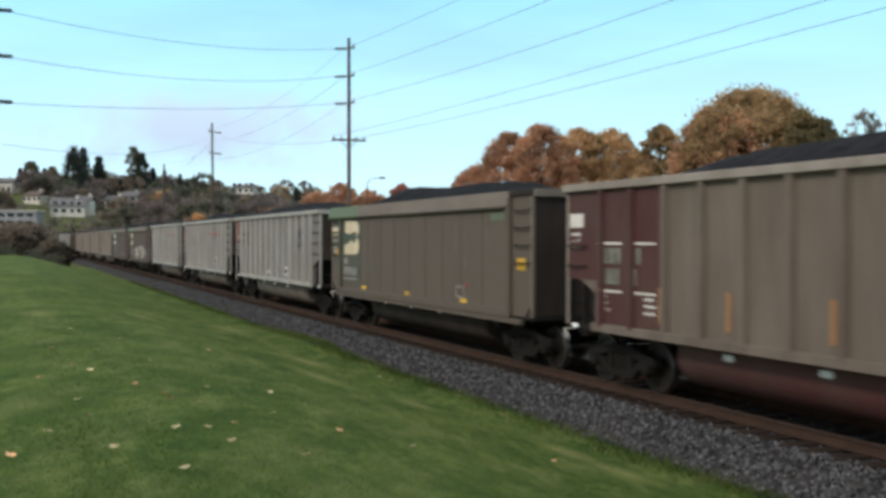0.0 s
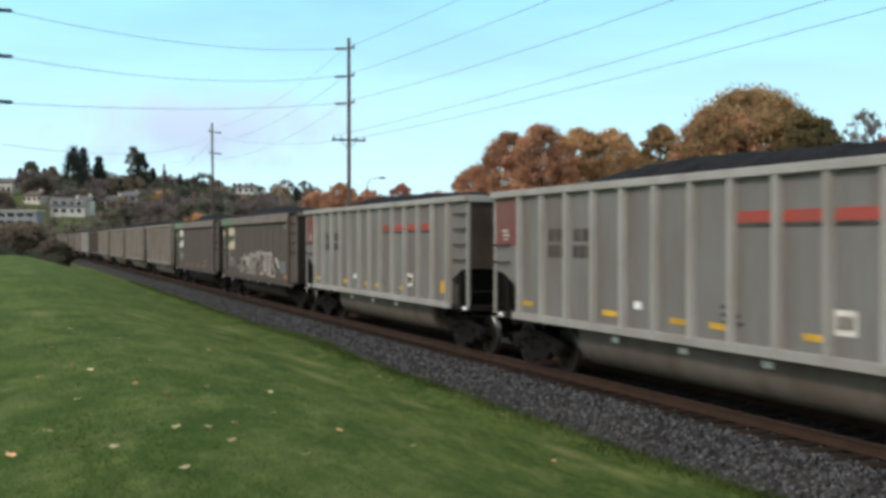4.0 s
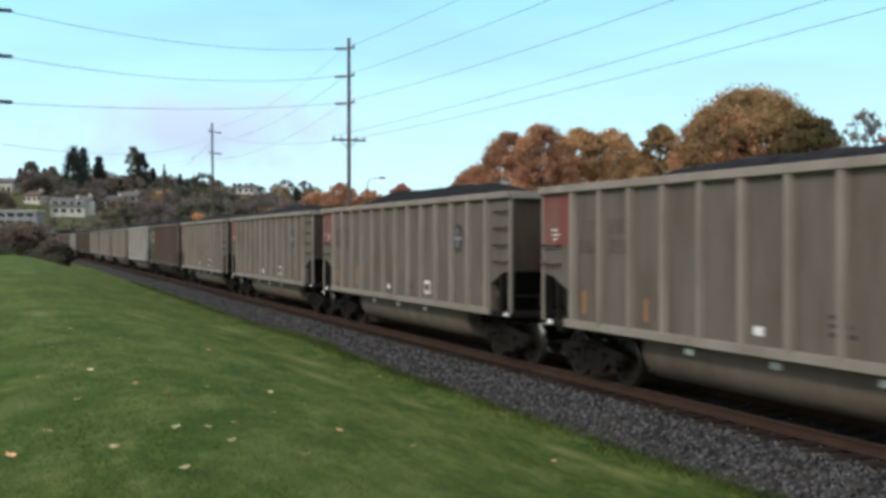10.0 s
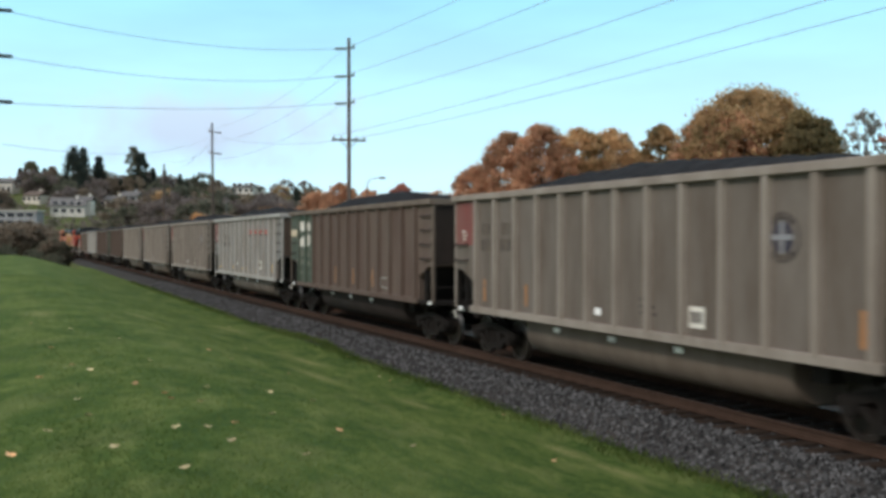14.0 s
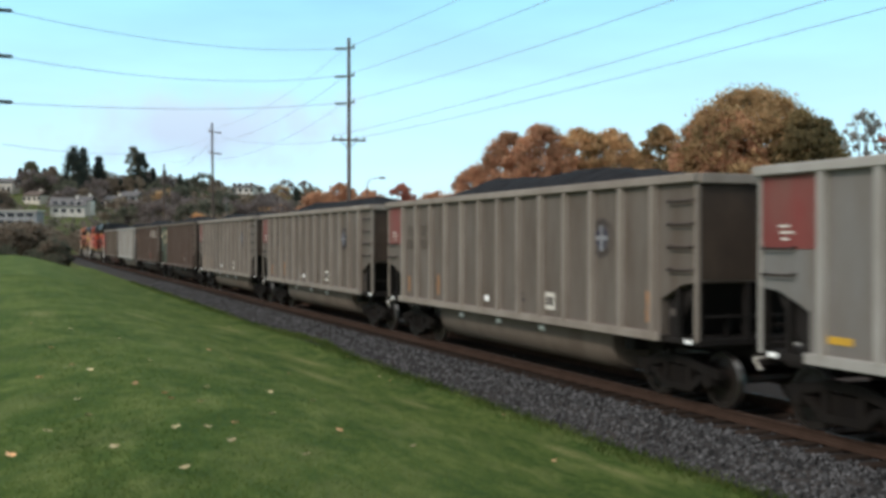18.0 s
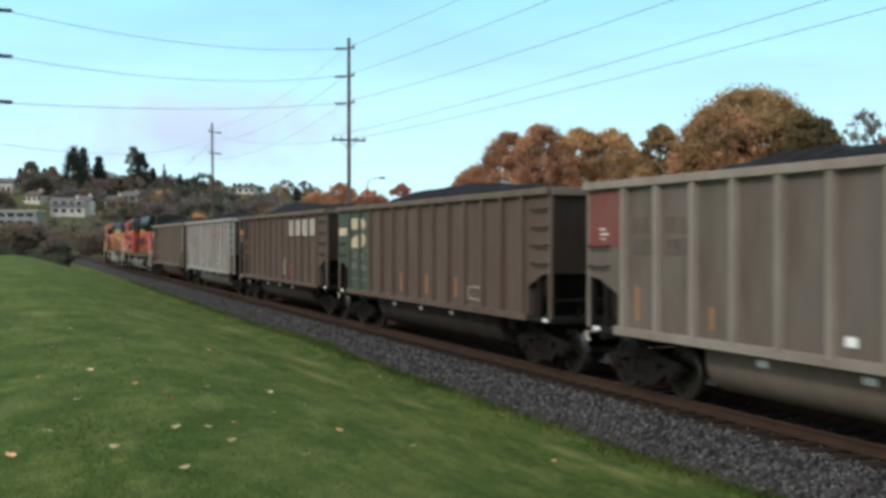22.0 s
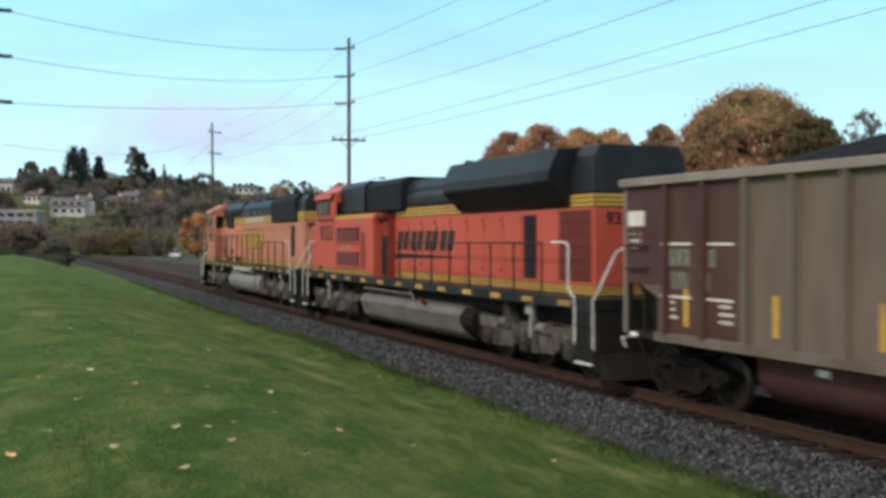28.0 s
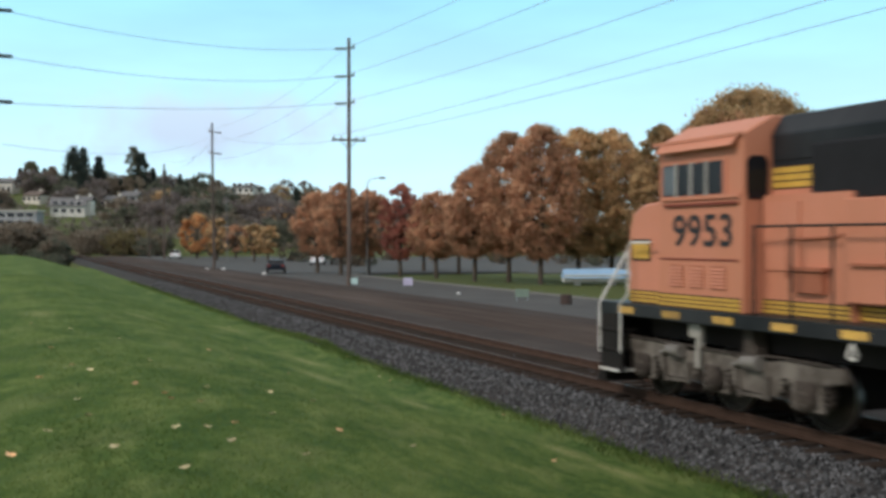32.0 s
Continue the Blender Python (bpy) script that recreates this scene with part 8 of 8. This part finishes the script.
def covered_boat(place, length, turn):
    """A low boat under a light blue cover on blocks."""
    x, y, z = place
    b = hub("boat", pose(x, y, z, 0, 0, turn), "boat under a light blue cover beneath the trees", "boat")
    blue = mat("light blue cover", (0.36, 0.56, 0.78), 0.6, 0.0, 0.08, 1.0, 20, 0.05)
    h = length / 2
    part("hull", Shape().add([(-h, -0.7, 0.25), (h * 0.6, -0.7, 0.25), (h, 0, 0.3), (h * 0.6, 0.7, 0.25), (-h, 0.7, 0.25), (-h, -1.0, 0.8), (h * 0.65, -1.0, 0.8), (h * 1.1, 0, 0.9), (h * 0.65, 1.0, 0.8), (-h, 1.0, 0.8)],
                             [(4, 3, 2, 1, 0), (0, 1, 6, 5), (1, 2, 7, 6), (2, 3, 8, 7), (3, 4, 9, 8), (4, 0, 5, 9), (5, 6, 7, 8, 9)]), WALL_WHITE, b, "white hull")
    part("cover", Shape().add([(-h - 0.05, -1.04, 0.55), (h * 0.66, -1.04, 0.55), (h * 1.12, 0, 0.7), (h * 0.66, 1.04, 0.55), (-h - 0.05, 1.04, 0.55), (-h, 0, 1.2), (h * 0.5, 0, 1.25), (h * 1.05, 0, 1.0)],
                              [(0, 1, 6, 5), (1, 2, 7, 6), (2, 3, 6, 7), (3, 4, 5, 6), (4, 0, 5)]), blue, b, "light blue cover")
    for d in (-h * 0.6, h * 0.4):
        part("block", Shape().box(d - 0.2, d + 0.2, -0.5, 0.5, -0.1, 0.27), CONCRETE, b)


covered_boat(spot(0.146, 79, GROUND - 0.12), 5.2, -TURN)

# fallen leaves on the lawn
LEAF_Y = mat("yellow fallen leaf", (0.54, 0.46, 0.27), 0.8, 0.0, 0.2, 8.0, 40, 0.0, random=0.35)
LEAF_R = mat("russet fallen leaf", (0.58, 0.36, 0.19), 0.8, 0.0, 0.2, 8.0, 40, 0.0, random=0.35)
# sideways and downward slope of the line of sight to each leaf
LEAVES = ((-34.9, 11.8), (-40.8, 20.4), (-33.2, 6.0), (-38.8, 7.9), (-35.1, 8.4), (-22.1, 10.4), (-18.6, 10.3), (-19.9, 11.3), (-27.6, 11.4), (-33.3, 12.3), (-22.3, 13.9), (-25.6, 15.0),
          (-26.3, 14.5), (-22.8, 15.3), (-34.4, 15.1), (-33.5, 16.6), (-25.1, 17.7), (-22.2, 17.7), (-19.7, 17.3), (-16.3, 14.4), (-9.8, 18.0), (-19.9, 19.0), (-9.0, 11.0), (-6.0, 12.9),
          (5.7, 16.5), (10.5, 20.9), (27.4, 22.7), (-20.2, 8.2), (-37.0, 10.2), (-30.5, 9.3), (-5.0, 13.3), (-14.5, 12.6),
          (-38.0, 13.0), (-29.0, 13.6), (-16.0, 16.4), (-31.0, 19.6), (-13.0, 20.3), (1.6, 14.3), (-2.8, 19.5), (-24.4, 21.6), (-37.4, 18.1), (-12.2, 15.2))


def on_lawn(across, drop):
    """Where a line of sight falling by that slope meets the lawn."""
    d = 4.0
    while d < 90:
        p = spot(across, d)
        z = ground_z(p.x, p.y)
        if EYE_Z - drop * d <= z + 0.03:
            break
        d += 0.02
    return p.x, p.y, z


def leaf_shape():
    n = 12
    v = [(0, 0, 0.004)] + [((0.046 if i % 2 else 0.026) * math.cos(6.283 * i / n), (0.048 if i % 2 else 0.028) * math.sin(6.283 * i / n), 0.010 + 0.022 * ((i * 7) % 5) / 5) for i in range(n)]
    return Shape().add(v, [(0, 1 + i, 1 + (i + 1) % n) for i in range(n)])


rng = random.Random(4)
for a, b in LEAVES:
    x, y, z = on_lawn(a / 100, b / 100)
    tagged(part("fallen_leaf", leaf_shape, LEAF_R if rng.random() < 0.35 else LEAF_Y, key="leaf", m=pose(x, y, z + 0.026, rng.uniform(-14, 14), rng.uniform(-14, 14), rng.uniform(0, 360))),
           "dry yellow or russet leaf lying on the lawn", "leaf", "fallen leaves")


# ---- movement ----
ROLL = [(0.0, 0.0), (2.0, 22.56), (4.0, 45.18), (6.0, 67.68), (8.0, 90.0), (10.0, 112.15), (12.0, 134.17), (14.0, 156.12), (16.0, 177.93), (18.0, 199.73), (20.0, 221.5), (22.0, 243.34), (24.0, 265.28), (26.0, 287.3), (28.0, 309.3), (30.0, 331.1), (32.0, 352.7)]   # seconds, metres that the train has rolled towards -Y


def rolled(t):
    """Distance rolled, with the speed carried smoothly through the rows."""
    ts, ps = [r[0] for r in ROLL], [r[1] for r in ROLL]
    v = np.gradient(np.array(ps), np.array(ts))
    for k in range(len(ts) - 1):
        if t <= ts[k + 1]:
            h = ts[k + 1] - ts[k]
            u = (t - ts[k]) / h
            return (ps[k] * (1 + 2 * u) * (1 - u) ** 2 + v[k] * h * u * (1 - u) ** 2 + ps[k + 1] * u * u * (3 - 2 * u) + v[k + 1] * h * u * u * (u - 1))
    return ps[-1]


def motions():
    beats = sorted({t for t, _ in ROLL} | {i * 1.0 for i in range(33)})
    for ob, y in list(zip(TRAIN, CAR_Y)) + list(zip(LOCOS, (Y_NEW, Y_OLD))):
        rows = []
        for t in beats:
            px, py, turn = along(y - rolled(t))
            rows.append((t, pose(px, py, 0, 0, 0, turn)))
        walk(ob, rows)
    # wheels roll without slip; alike wheelsets share one turn
    turns = {}
    ticks = [i / 30 for i in range(961)]
    for ob, at, r in WHEELSETS:
        k = (round(at.y, 2), r)
        if k in turns:
            ob.rotation_mode = "QUATERNION"
            ob.animation_data_create()
            ob.animation_data.action = turns[k].action
            ob.animation_data.action_slot = turns[k].action_slot
        else:
            walk(ob, [(t, Matrix.Translation(at) @ Matrix.Rotation(rolled(t) / r, 4, "X")) for t in ticks])
            turns[k] = ob.animation_data
    for ob, rows in DRIVEN:
        walk(ob, rows)


motions()
